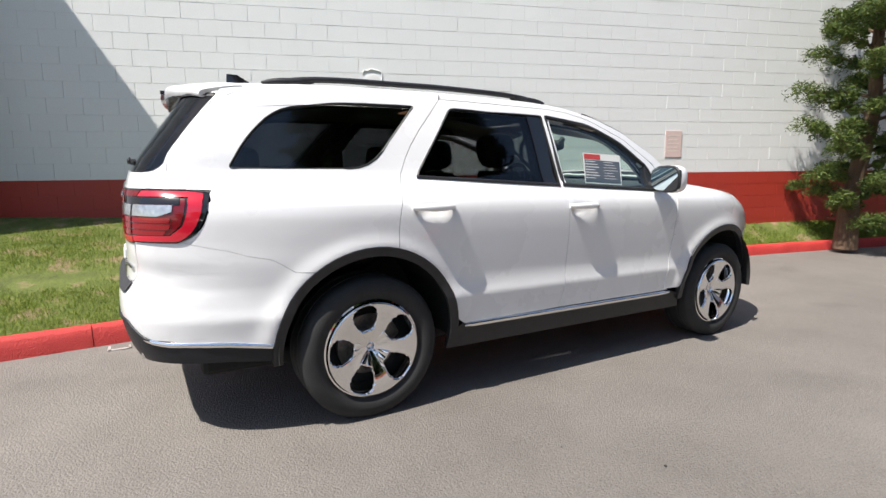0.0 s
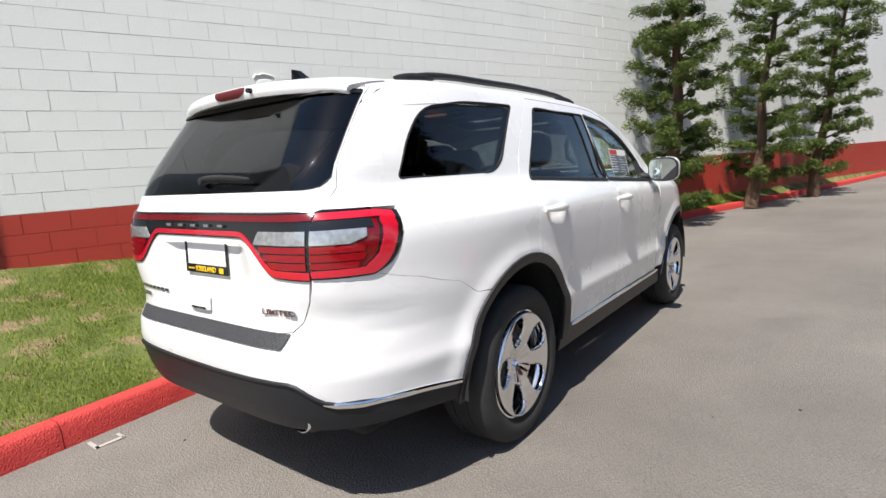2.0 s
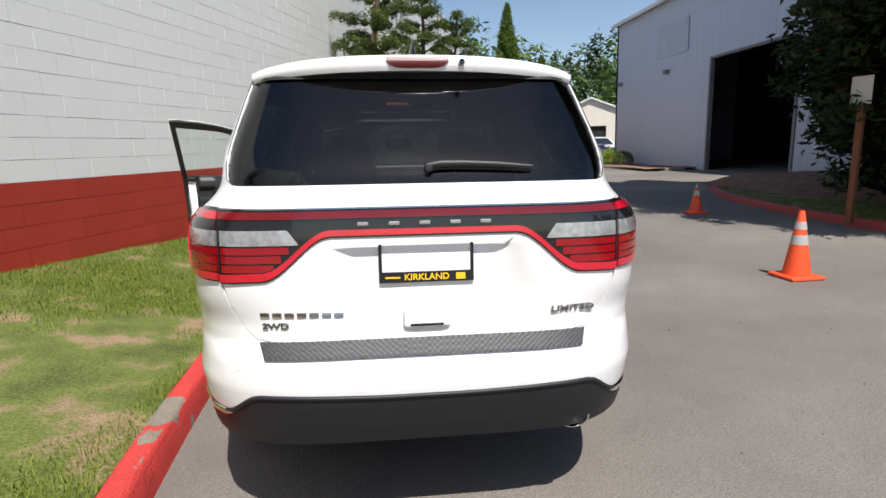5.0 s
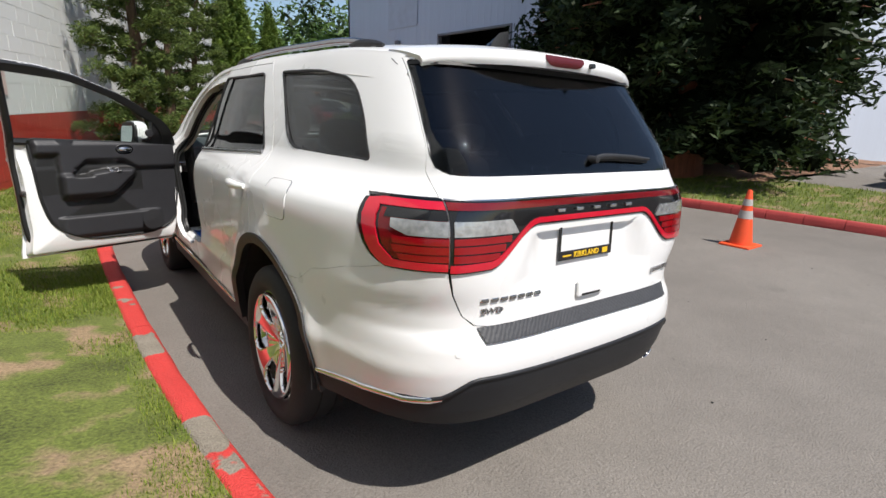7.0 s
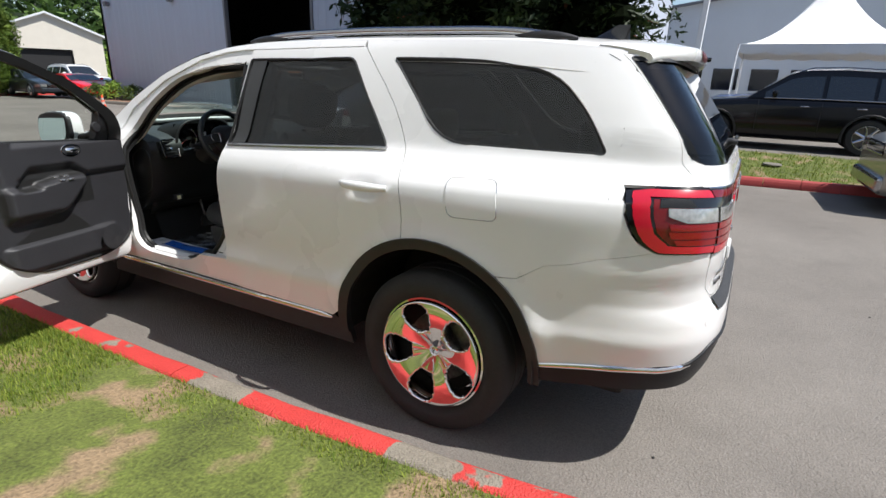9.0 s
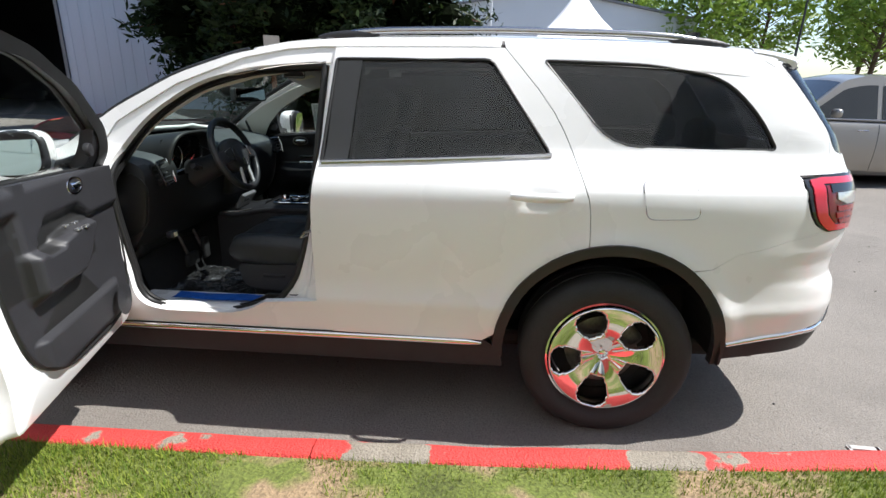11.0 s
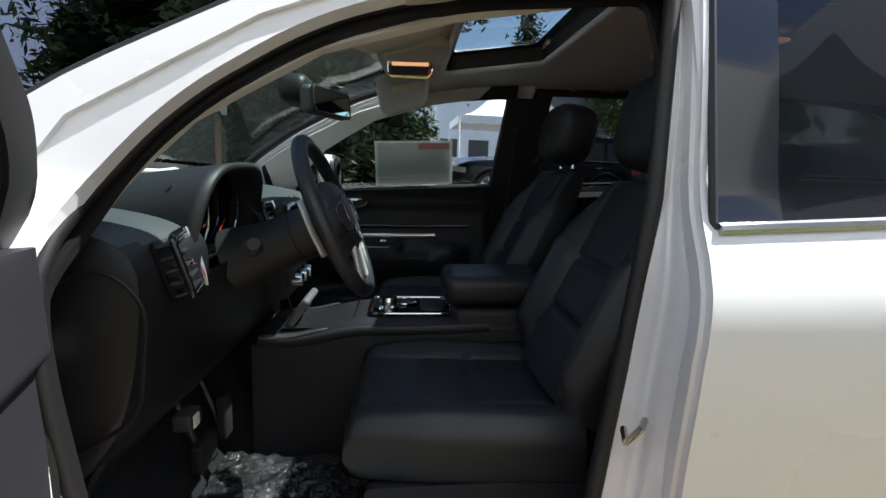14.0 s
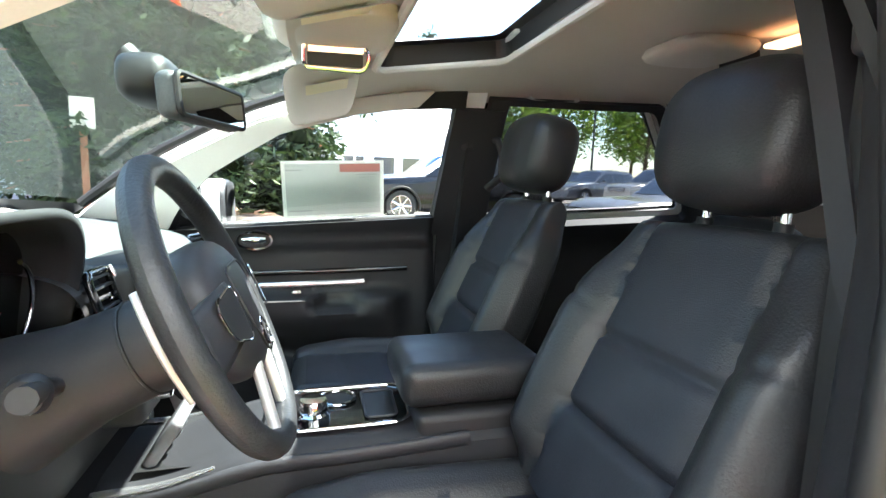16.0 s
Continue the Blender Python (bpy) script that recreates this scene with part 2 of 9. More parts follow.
def lathe_data(profile, sides=48, axis="x"):
    """Turns (radius, along) pairs round an axis; closed at the ends if the radius is 0."""
    verts, faces = [], []
    for r, a in profile:
        for k in range(sides):
            t = 2 * math.pi * k / sides
            c, s = r * math.cos(t), r * math.sin(t)
            verts.append({"x": (a, c, s), "y": (c, a, s), "z": (c, s, a)}[axis])
    for i in range(len(profile) - 1):
        for k in range(sides):
            k2 = (k + 1) % sides
            faces.append((i * sides + k, i * sides + k2, (i + 1) * sides + k2, (i + 1) * sides + k))
    return verts, faces


def grid_data(fn, nu, nv, closed_u=False):
    """A sheet of fn(u, v), u and v from 0 to 1."""
    verts = [fn(i / (nu if closed_u else nu), j / nv) for i in range(nu + (0 if closed_u else 1)) for j in range(nv + 1)]
    faces = []
    cols = nu if closed_u else nu + 1
    for i in range(nu):
        for j in range(nv):
            a, b = i, (i + 1) % cols
            faces.append((a * (nv + 1) + j, b * (nv + 1) + j, b * (nv + 1) + j + 1, a * (nv + 1) + j + 1))
    return verts, faces


def blob_data(centre, size, power=(2.6, 2.6), nu=20, nv=12):
    """A rounded cushion: a superellipsoid. power: roundness in plan and in height."""
    cx, cy, cz = centre
    sx, sy, sz = [s / 2 for s in size]

    def p(a, e):
        return math.copysign(abs(a) ** (2 / e), a)

    def fn(u, v):
        t, f = 2 * math.pi * u, math.pi * (v - 0.5)
        c = p(math.cos(f), power[1])
        return (cx + sx * c * p(math.cos(t), power[0]), cy + sy * c * p(math.sin(t), power[0]), cz + sz * p(math.sin(f), power[1]))

    return grid_data(fn, nu, nv, True)


def words(text, size, depth, material, m, parent, name, label="", stretch=1.0, shear=0.0):
    """Raised letters as a mesh, from the built-in font; they face +z of m."""
    cu = bpy.data.curves.new(name, "FONT")
    cu.body, cu.size, cu.extrude, cu.align_x, cu.align_y = text, size, depth, "CENTER", "CENTER"
    cu.shear, cu.offset = shear, size * 0.02
    tmp = bpy.data.objects.new(name, cu)
    scene.collection.objects.link(tmp)
    me = bpy.data.meshes.new_from_object(tmp.evaluated_get(bpy.context.evaluated_depsgraph_get()))
    bpy.data.objects.remove(tmp)
    bpy.data.curves.remove(cu)
    me.transform(m @ Matrix.Diagonal((stretch, 1, 1, 1)))
    me.materials.clear()
    me.materials.append(material)
    ob = new(name, me)
    ob.parent = parent
    if label:
        ob["label"] = label
    return ob

# ---- the white car: surface ----
# car axes: x to its right, y ahead, z up; the rear axle stands at y = 0, the front axle at y = WHEELBASE
WHEELBASE = 3.042


def curve_of(pairs, sigma=0.018, step=0.004):
    """A smooth function through (position, value) pairs."""
    xs = np.array([p[0] for p in pairs])
    ys = np.array([p[1] for p in pairs])
    g = np.arange(xs[0] - 0.2, xs[-1] + 0.2, step)
    v = np.interp(g, xs, ys)
    k = np.exp(-0.5 * (np.arange(-4 * sigma, 4 * sigma + step, step) / sigma) ** 2)
    pad = len(k)
    v2 = np.convolve(np.pad(v, pad, mode="edge"), k / k.sum(), mode="same")[pad:-pad]
    return lambda q: float(np.interp(q, g, v2))


half_width = curve_of([(0.20, 0.86), (0.30, 0.905), (0.43, 0.925), (0.55, 0.935), (0.625, 0.948), (0.66, 0.938), (0.72, 0.934), (0.85, 0.946), (1.0, 0.958), (1.09, 0.960),
                       (1.15, 0.950), (1.20, 0.925), (1.25, 0.886), (1.30, 0.856), (1.40, 0.826), (1.50, 0.795), (1.60, 0.760), (1.68, 0.728), (1.74, 0.699), (1.80, 0.645)])
rear_end = curve_of([(0.20, 0.93), (0.30, 1.00), (0.38, 1.06), (0.46, 1.10), (0.55, 1.125), (0.63, 1.135), (0.70, 1.132), (0.735, 1.118), (0.76, 1.092), (0.85, 1.088),
                     (1.0, 1.086), (1.12, 1.082), (1.20, 1.075), (1.26, 1.062), (1.31, 1.045), (1.36, 1.018), (1.645, 0.822), (1.72, 0.77), (1.80, 0.72)], 0.012)
front_end = curve_of([(0.20, 3.80), (0.35, 3.92), (0.5, 3.965), (0.7, 3.975), (0.9, 3.955), (1.0, 3.91), (1.08, 3.80), (1.16, 3.6), (1.25, 3.3)])
shoulder = curve_of([(-0.9, 1.64), (-0.65, 1.690), (-0.3, 1.726), (0.0, 1.740), (0.5, 1.753), (1.2, 1.753), (1.46, 1.738), (1.71, 1.696), (1.98, 1.608), (2.265, 1.462), (2.42, 1.356),
                     (2.54, 1.265), (2.62, 1.235), (2.8, 1.222), (3.045, 1.195), (3.467, 1.118), (3.65, 1.062), (3.80, 0.985), (3.95, 0.88)], 0.03)
door_rear = curve_of([(0.85, 0.122), (1.0, 0.124), (1.10, 0.132), (1.20, 0.165), (1.30, 0.200), (1.43, 0.262), (1.55, 0.350), (1.62, 0.412), (1.70, 0.482), (1.78, 0.55)], 0.02)
door_joint = curve_of([(0.40, 1.278), (0.50, 1.300), (0.62, 1.326), (1.0, 1.322), (1.262, 1.296), (1.78, 1.238)], 0.03)
lamp_edge_y = curve_of([(0.90, -0.96), (0.975, -0.915), (0.99, -0.868), (1.02, -0.822), (1.06, -0.793), (1.12, -0.768), (1.21, -0.747), (1.30, -0.745)], 0.008)
GAP = 0.0022
REAR_POWER, FRONT_POWER, FRONT_FROM = 9.0, 2.7, 2.75


def sstep(a, b, x):
    t = min(1, max(0, (x - a) / (b - a)))
    return t * t * (3 - 2 * t)


def width_at(y, z):
    w = half_width(z)
    up = sstep(1.14, 1.30, z)
    w *= 1 - up * (0.060 * sstep(0.9, 0.0, y) + 0.03 * sstep(1.3, 2.6, y))
    # flares over the wheels
    for yc in (0.0, WHEELBASE):
        r = math.hypot(y - yc, z - 0.40)
        w += 0.016 * math.exp(-((r - 0.53) / 0.055) ** 2) * sstep(0.35, 0.55, z) * (1 - sstep(0.95, 1.1, z))
    return w


DOOR_HANDLES = ((0.33, 1.120), (1.44, 1.108))


SHARES = np.linspace(0.0, 1.0, 400) ** 0.35


@functools.lru_cache(None)
def taper_table(k, power):
    """How the plan narrows towards the rear: a slow taper, then a tight corner."""
    return (1 - k * SHARES ** 2) * np.maximum(0.0, 1 - SHARES ** power) ** (1 / power)


def taper_of(z):
    """The taper, and how tight the corner is, at a height."""
    low = sstep(1.0, 0.82, z)
    return round(0.21 - 0.075 * sstep(1.20, 1.42, z) - 0.04 * low, 3), round(REAR_POWER - 3.2 * low, 2)


def rear_taper(z):
    table = taper_table(*taper_of(z))
    return lambda q: float(np.interp(min(0.9995, q), SHARES, table))


def rear_depth(z):
    table = taper_table(*taper_of(z))[::-1]
    return lambda q: float(np.interp(q, table, SHARES[::-1]))


def side_x(y, z):
    """The half width of the car's skin at a place of the side view."""
    w = width_at(y, z)
    for hy, hz in DOOR_HANDLES:
        w -= 0.016 * math.exp(-(((y - hy) / 0.085) ** 4) - ((z - hz + 0.012) / 0.042) ** 4)
    if y < 0:
        w *= rear_taper(z)(-y / rear_end(z))
    elif y > FRONT_FROM:
        s = min(0.999, (y - FRONT_FROM) / (front_end(z) - FRONT_FROM))
        w *= (1 - s ** FRONT_POWER) ** (1 / FRONT_POWER)
    return w


def rear_y(x, z):
    """The car's rear skin at a place of the rear view."""
    x = abs(x)
    y = -rear_end(z) * rear_depth(z)(x / width_at(-0.85, z))
    # the recess round the number plate
    y += 0.040 * sstep(0.86, 0.93, z) * (1 - sstep(1.085, 1.10, z)) * (1 - sstep(0.23, 0.40 - 0.5 * (z - 0.98), x))
    # the grip of the tailgate
    return y


def front_y(x, z):
    w = width_at(3.6, z)
    u = min(0.999, abs(x) / w)
    return FRONT_FROM + (front_end(z) - FRONT_FROM) * (1 - u ** FRONT_POWER) ** (1 / FRONT_POWER)


def skin_point(kind, side, u, z):
    if kind == "side":
        return Vector((side * side_x(u, z), u, z))
    if kind == "rear":
        return Vector((u, rear_y(u, z), z))
    return Vector((u, front_y(u, z), z))


def skin_normal(kind, side, u, z):
    e = 0.004
    du = skin_point(kind, side, u + e, z) - skin_point(kind, side, u - e, z)
    dz = skin_point(kind, side, u, z + e) - skin_point(kind, side, u, z - e)
    n = du.cross(dz).normalized()
    out = {"side": Vector((side, 0, 0)), "rear": Vector((0, -1, 0)), "front": Vector((0, 1, 0))}[kind]
    return n if n.dot(out) > 0 else -n


def rounded(points, radius=0.02, steps=5):
    """A closed outline with its corners rounded; a point's third number is its own radius."""
    out = []
    n = len(points)
    for i, p in enumerate(points):
        r = p[2] if len(p) > 2 else radius
        a, b, c = Vector(points[i - 1][:2]), Vector(p[:2]), Vector(points[(i + 1) % n][:2])
        la, lc = (a - b).length, (c - b).length
        r = min(r, la * 0.49, lc * 0.49)
        if r < 1e-4:
            out.append(tuple(b))
            continue
        s, e = b + (a - b).normalized() * r, b + (c - b).normalized() * r
        for k in range(steps + 1):
            t = k / steps
            q = s * (1 - t) ** 2 + b * (2 * t * (1 - t)) + e * t * t
            out.append((q.x, q.y))
    return out


def fill_2d(outer, holes, cell):
    """A flat mesh of an outline with holes, cut into a grid."""
    bm = bmesh.new()
    edges = []
    for loop in (outer, *holes):
        vs = [bm.verts.new((p[0], p[1], 0)) for p in loop]
        edges += [bm.edges.new((vs[i], vs[(i + 1) % len(vs)])) for i in range(len(vs))]
    bmesh.ops.triangle_fill(bm, use_beauty=True, use_dissolve=False, edges=edges, normal=(0, 0, 1))
    xs = [p[0] for p in outer]
    ys = [p[1] for p in outer]
    for axis, lo, hi in ((0, min(xs), max(xs)), (1, min(ys), max(ys))):
        k = math.floor(lo / cell) + 1
        while k * cell < hi - 1e-5:
            co = [0, 0, 0]
            no = [0, 0, 0]
            co[axis], no[axis] = k * cell, 1
            bmesh.ops.bisect_plane(bm, geom=bm.verts[:] + bm.edges[:] + bm.faces[:], plane_co=co, plane_no=no, dist=1e-6)
            k += 1
    bmesh.ops.remove_doubles(bm, verts=bm.verts[:], dist=1e-5)
    bm.verts.index_update()
    verts = [(v.co.x, v.co.y) for v in bm.verts]
    faces = [tuple(v.index for v in f.verts) for f in bm.faces]
    rim = [tuple(v.index for v in e.verts) for e in bm.edges if len(e.link_faces) == 1]
    bm.free()
    return verts, faces, rim


def on_seam(kind, p):
    """The line at y = -0.70 where the side sheet goes over into the rear sheet."""
    return abs(p[0] + 0.70) < 1e-4 if kind == "side" else abs(abs(p[0]) - side_x(-0.70, p[1])) < 0.0012


def skin(name, patches, material, parent, thick=0.018, lift=0.0, label="", cell=0.04, m=None, wrap=False):
    """A sheet of the car's skin with thickness. patches: (kind, side, outline, holes)."""
    verts, faces, normals = [], [], []
    for kind, side, outer, holes in patches:
        v2, f2, rim = fill_2d(outer, holes, cell)
        pts = [skin_point(kind, side, *p) for p in v2]
        nos = [skin_normal(kind, side, *p) for p in v2]
        o, n = len(verts), len(v2)
        verts += [p + q * lift for p, q in zip(pts, nos)]
        verts += [p + q * (lift - thick) for p, q in zip(pts, nos)]
        for f in f2:
            a, b, c = (verts[o + i] for i in f[:3])
            if (b - a).cross(c - a).dot(nos[f[0]]) < 0:
                f = tuple(reversed(f))
            faces.append(tuple(o + i for i in f))
            normals += [nos[i] for i in f]
            g = tuple(reversed(f))
            faces.append(tuple(o + n + i for i in g))
            normals += [-nos[i] for i in g]
        mid = sum((Vector((p[0], p[1], 0)) for p in v2), Vector()) / n
        for a, b in rim:
            if wrap and on_seam(kind, v2[a]) and on_seam(kind, v2[b]):
                continue
            quad = [verts[i].copy() for i in (o + a, o + b, o + n + b, o + n + a)]
            nn = (quad[1] - quad[0]).cross(quad[3] - quad[0]).normalized()
            k = len(verts)
            verts += quad
            faces.append((k, k + 1, k + 2, k + 3))
            normals += [nn] * 4
    if m is not None:
        verts = [m @ v for v in verts]
        r = m.to_3x3()
        normals = [r @ q for q in normals]
    ob = part(name, (verts, faces), material, parent, label)
    ob.data.shade_smooth()
    ob.data.normals_split_custom_set([tuple(q) for q in normals])
    return ob


def arc(cy, cz, r, a0, a1, n=18, rz=None):
    """Points on an arc, angles in degrees from ahead, upwards."""
    return [(cy + r * math.cos(radians(a0 + (a1 - a0) * k / n)), cz + (rz or r) * math.sin(radians(a0 + (a1 - a0) * k / n))) for k in range(n + 1)]


ARCH_R, ARCH_Z = 0.475, 0.425
CAR = thing("parked_car", "white sport utility vehicle parked by a red kerb, driver door open", "car", LEVEL)
# outlines in the side view (y, z); B: the joint between the doors
REAR_WINDOW_DOOR = rounded([(0.292, 1.286, 0.03), (1.280, 1.245, 0.012), (1.232, 1.674, 0.012), (0.556, 1.672, 0.03)])
FRONT_GLASS = rounded([(1.322, 1.245, 0.012), (2.28, 1.206, 0.03), (2.20, 1.365, 0.06), (1.93, 1.535, 0.08), (1.64, 1.640, 0.08), (1.268, 1.674, 0.012)])
QUARTER_GLASS = rounded([(0.035, 1.322, 0.12), (-0.657, 1.312, 0.03), (-0.570, 1.460, 0.10), (-0.420, 1.608, 0.13), (-0.10, 1.656, 0.08), (0.335, 1.670, 0.02)], steps=8)


def top_line(y0, y1, drop=0.0, n=12):
    return [(y0 + (y1 - y0) * k / n, shoulder(y0 + (y1 - y0) * k / n) - drop) for k in range(n + 1)]


zs_up = [0.50, 0.56, 0.62, 0.75, 0.9, 1.05, 1.15, 1.262, 1.40, 1.55, 1.66, 1.722]
zs_arch = [0.915, 1.0, 1.06, 1.12, 1.18, 1.24, 1.30, 1.38, 1.46, 1.55, 1.63, 1.69, 1.722]
REAR_DOOR = [(0.56, 0.452), (1.255, 0.458)] + [(door_joint(z) - GAP, z) for z in zs_up] + [(0.90, 1.722)] + [(door_rear(z) + GAP, z) for z in reversed(zs_arch)] + arc(0, ARCH_Z, 0.505, 75, 8, 12)
FRONT_DOOR = ([(door_joint(z) + GAP, z) for z in reversed(zs_up)] + [(1.30, 0.460)]
              + rounded([(1.32, 0.460, 0), (2.30, 0.460, 0.02), (2.352, 0.62, 0.05), (2.385, 1.0, 0.05), (2.375, 1.215, 0.02), (2.258, 1.392, 0.05), (1.975, 1.560, 0.06), (1.66, 1.675, 0.06), (1.46, 1.712, 0.05), (1.30, 1.722, 0)]))
APERTURE = rounded([(1.300, 1.668, 0.04), (1.355, 1.25, 0.05), (1.385, 1.0, 0.1), (1.43, 0.80, 0.1), (1.52, 0.62, 0.1), (1.70, 0.522, 0.1), (2.10, 0.520, 0.05), (2.205, 0.550, 0.06), (2.245, 0.72, 0.1), (2.268, 1.0, 0.1),
                    (2.275, 1.245, 0.08), (2.12, 1.43, 0.1), (1.90, 1.572, 0.1), (1.66, 1.642, 0.1)], steps=6)


# where the driver's door seal runs on the middle pillar
post_x = curve_of([(0.48, 0.885), (0.62, 0.880), (0.70, 0.862), (0.85, 0.822), (1.0, 0.803), (1.15, 0.797), (1.3, 0.788), (1.45, 0.765), (1.6, 0.730), (1.68, 0.712)])
post_y = curve_of([(0.48, 1.66), (0.53, 1.60), (0.58, 1.53), (0.64, 1.475), (0.70, 1.440), (0.85, 1.400), (1.0, 1.370), (1.15, 1.348), (1.3, 1.325), (1.45, 1.305), (1.6, 1.293), (1.68, 1.29)])


def cut_below(outline, z):
    return [p for p in outline if p[1] >= z]


for side in (1, -1):
    right = side > 0
    # quarter panel, round the corner to the tailgate
    gx = curve_of([(1.221, 0.6745), (1.30, 0.6757), (1.42, 0.6607), (1.52, 0.6427), (1.63, 0.6217), (1.676, 0.6147)], 0.004, 0.002)
    zs_g = [1.676 - 0.01 * k for k in range(47)]
    upper = [(rear_y(gx(z), z), z) for z in zs_g if rear_y(gx(z), z) > -0.70]
    zk = upper[-1][1] - 0.01
    quarter = ([(door_rear(z) - GAP, z) for z in zs_arch] + top_line(0.505, -0.66, 0.0, 40) + [(-0.66, 1.678)] + upper
               + [(-0.70, zk - 0.02 * k) for k in range(int((zk - 0.948) / 0.02) + 1)] + [(-0.70, 0.948), (-0.60, 0.917), (-0.50, 0.897), (-0.40, 0.832)] + arc(0, ARCH_Z, 0.505, 127, 78, 14))
    corner = ([(side * side_x(-0.70, 0.948), 0.948)] + [(side * side_x(-0.70, z), z) for z in [0.96 + 0.02 * k for k in range(int((zk - 0.962) / 0.02) + 1)]] + [(side * side_x(-0.70, zk), zk)]
              + [(side * gx(z), z) for z in zs_g if 1.224 < z < zk - 0.004] + [(side * 0.6745, 1.221)]
              + [(side * side_x(lamp_edge_y(z), z) + side * 0.003, z) for z in (1.218, 1.17, 1.12, 1.08, 1.05, 1.02, 1.005, 0.995, 0.987)])
    quarter_panel = skin("quarter_panel", [("side", side, quarter, [QUARTER_GLASS]), ("rear", 1, corner, [])], M_PAINT, CAR, wrap=True, cell=0.03)
    # rear door
    d = skin("rear_door", [("side", side, REAR_DOOR, [REAR_WINDOW_DOOR])], M_PAINT, CAR, 0.02)
    # fender
    fender = (arc(WHEELBASE, ARCH_Z, 0.505, 172, 22, 22) + [(3.56, 0.60), (3.62, 0.75), (3.60, 0.90), (3.55, 1.02)] + top_line(3.52, 2.56)
              + [(2.45, 1.27), (2.392, 1.22), (2.395, 1.0), (2.362, 0.62), (2.36, 0.47), (2.50, 0.47)])
    skin("front_fender", [("side", side, fender, [])], M_PAINT, CAR)
    # roof side and windscreen pillar
    pillar = top_line(0.515, 2.54, 0.0, 30) + [(2.42, 1.225), (2.380, 1.218), (2.262, 1.397), (1.977, 1.565), (1.662, 1.680), (1.46, 1.717), (1.30, 1.727), (1.0, 1.727), (0.52, 1.727)]
    skin("windscreen_pillar", [("side", side, pillar, [])], M_PAINT, CAR, 0.03)
    # white frame round the front door's opening, set in behind the door
    frame_out = [(1.22, 0.455), (2.40, 0.455), (2.39, 1.0), (2.40, 1.205)] + top_line(2.42, 1.20, 0.010) + [(1.245, 1.262), (1.27, 0.9)]
    hole = APERTURE
    if side < 0:
        hole = [(1.268 + 0.03 * sstep(1.5, 0.9, z) if y < 1.56 and 0.60 < z < 1.655 else y, z) for y, z in APERTURE]
    skin("door_frame", [("side", side, frame_out, [hole])], M_PAINT, CAR, 0.055 if side > 0 else 0.03, -0.010)
    line = [APERTURE[i] for i in range(0, len(APERTURE), 2)]
    line = [Vector((-post_x(z), post_y(z), z)) if side < 0 and y < 1.62 and z < 1.655 else skin_point("side", side, y, z) - Vector((side * 0.055, 0, 0)) for y, z in line]
    smooth(part("door_seal", tube_data(line + line[:1], 0.015, 12, False), M_SEALSHADE, CAR), 60)
    if side < 0:
        # the pillar behind the open door: white sheet folded in from the rear door's edge to the seal
        def post(u, v):
            z = 0.50 + 1.165 * u
            a = Vector((-side_x(door_joint(z), z) + 0.014, door_joint(z) - 0.012, z))
            b = Vector((-post_x(z), post_y(z), z))
            step = 0.014 * sstep(0.36, 0.46, v) - 0.006 * math.exp(-((v - 0.55) / 0.05) ** 2)
            return a.lerp(b, v) + Vector((0.014 * math.sin(math.pi * v) + step * (1 - v) * 1.4, 0, 0))
        smooth(part("pillar_jamb", grid_data(post, 40, 28), M_PAINT, CAR), 50)
        smooth(part("pillar_lining", grid_data(lambda u, v: Vector((-post_x(0.50 + 1.16 * u) + 0.085 * sstep(0.0, 0.8, v), post_y(0.50 + 1.16 * u) - 0.10 * v ** 2, 0.50 + 1.16 * u)), 24, 8), M_TRIM, CAR, "dark pillar lining"), 60)
        skin("pillar_cap", [("side", side, rounded([(1.276, 0.86), (1.304, 0.86), (1.304, 0.975), (1.276, 0.975)], 0.010), [])], M_SEALSHADE, CAR, 0.010, -0.012, "black rubber stop")
    # rocker, chrome strip
    skin("rocker_panel", [("side", side, rounded([(0.46, 0.30), (2.58, 0.30), (2.54, 0.41), (2.40, 0.452), (0.56, 0.452), (0.48, 0.40)], 0.01), [])], M_PLASTIC, CAR, 0.03, -0.012)
    bar = tube_data([skin_point("side", side, y, 0.438) + Vector((side * 0.004, 0, 0)) for y in np.linspace(0.56, 2.42, 30)], [0.006] + [0.015] * 28 + [0.006], 12, True, (0.55, 1.0))
    smooth(part("sill_strip", bar, M_CHROME, CAR, "chrome strip"), 60)
    # wheel arch liners and black flares
    for yc in (0.0, WHEELBASE):
        rr, rz = 0.508, 0.478
        band_out = arc(yc, ARCH_Z, 0.512, -6, 186, 30)
        band = band_out + list(reversed(arc(yc, ARCH_Z, 0.466, -6, 186, 30)))
        skin("arch_flare", [("side", side, band, [])], M_PLASTIC, CAR, 0.04, 0.010)
        part("wheel_house", grid_data(lambda u, v, yc=yc: (side * (0.42 + 0.50 * v), yc + 0.49 * math.cos(math.pi * (1.03 - 1.06 * u)), ARCH_Z + 0.49 * math.sin(math.pi * (1.03 - 1.06 * u))), 24, 2), M_DARK, CAR)
    part("wheel_house_wall", box((side * 0.42 - 0.01, -0.5, 0.3), (side * 0.42 + 0.01, 0.5, 0.95)), M_DARK, CAR)
    part("wheel_house_wall", box((side * 0.46 - 0.01, WHEELBASE - 0.5, 0.3), (side * 0.46 + 0.01, WHEELBASE + 0.5, 0.95)), M_DARK, CAR)
    # glass of the side
    skin("quarter_window", [("side", side, QUARTER_GLASS, [])], M_TINT, CAR, 0.005, -0.008, "dark tinted quarter window").visible_shadow = True
    skin("rear_door_window", [("side", side, REAR_WINDOW_DOOR, [])], M_TINT, d, 0.005, -0.008, "dark tinted window")
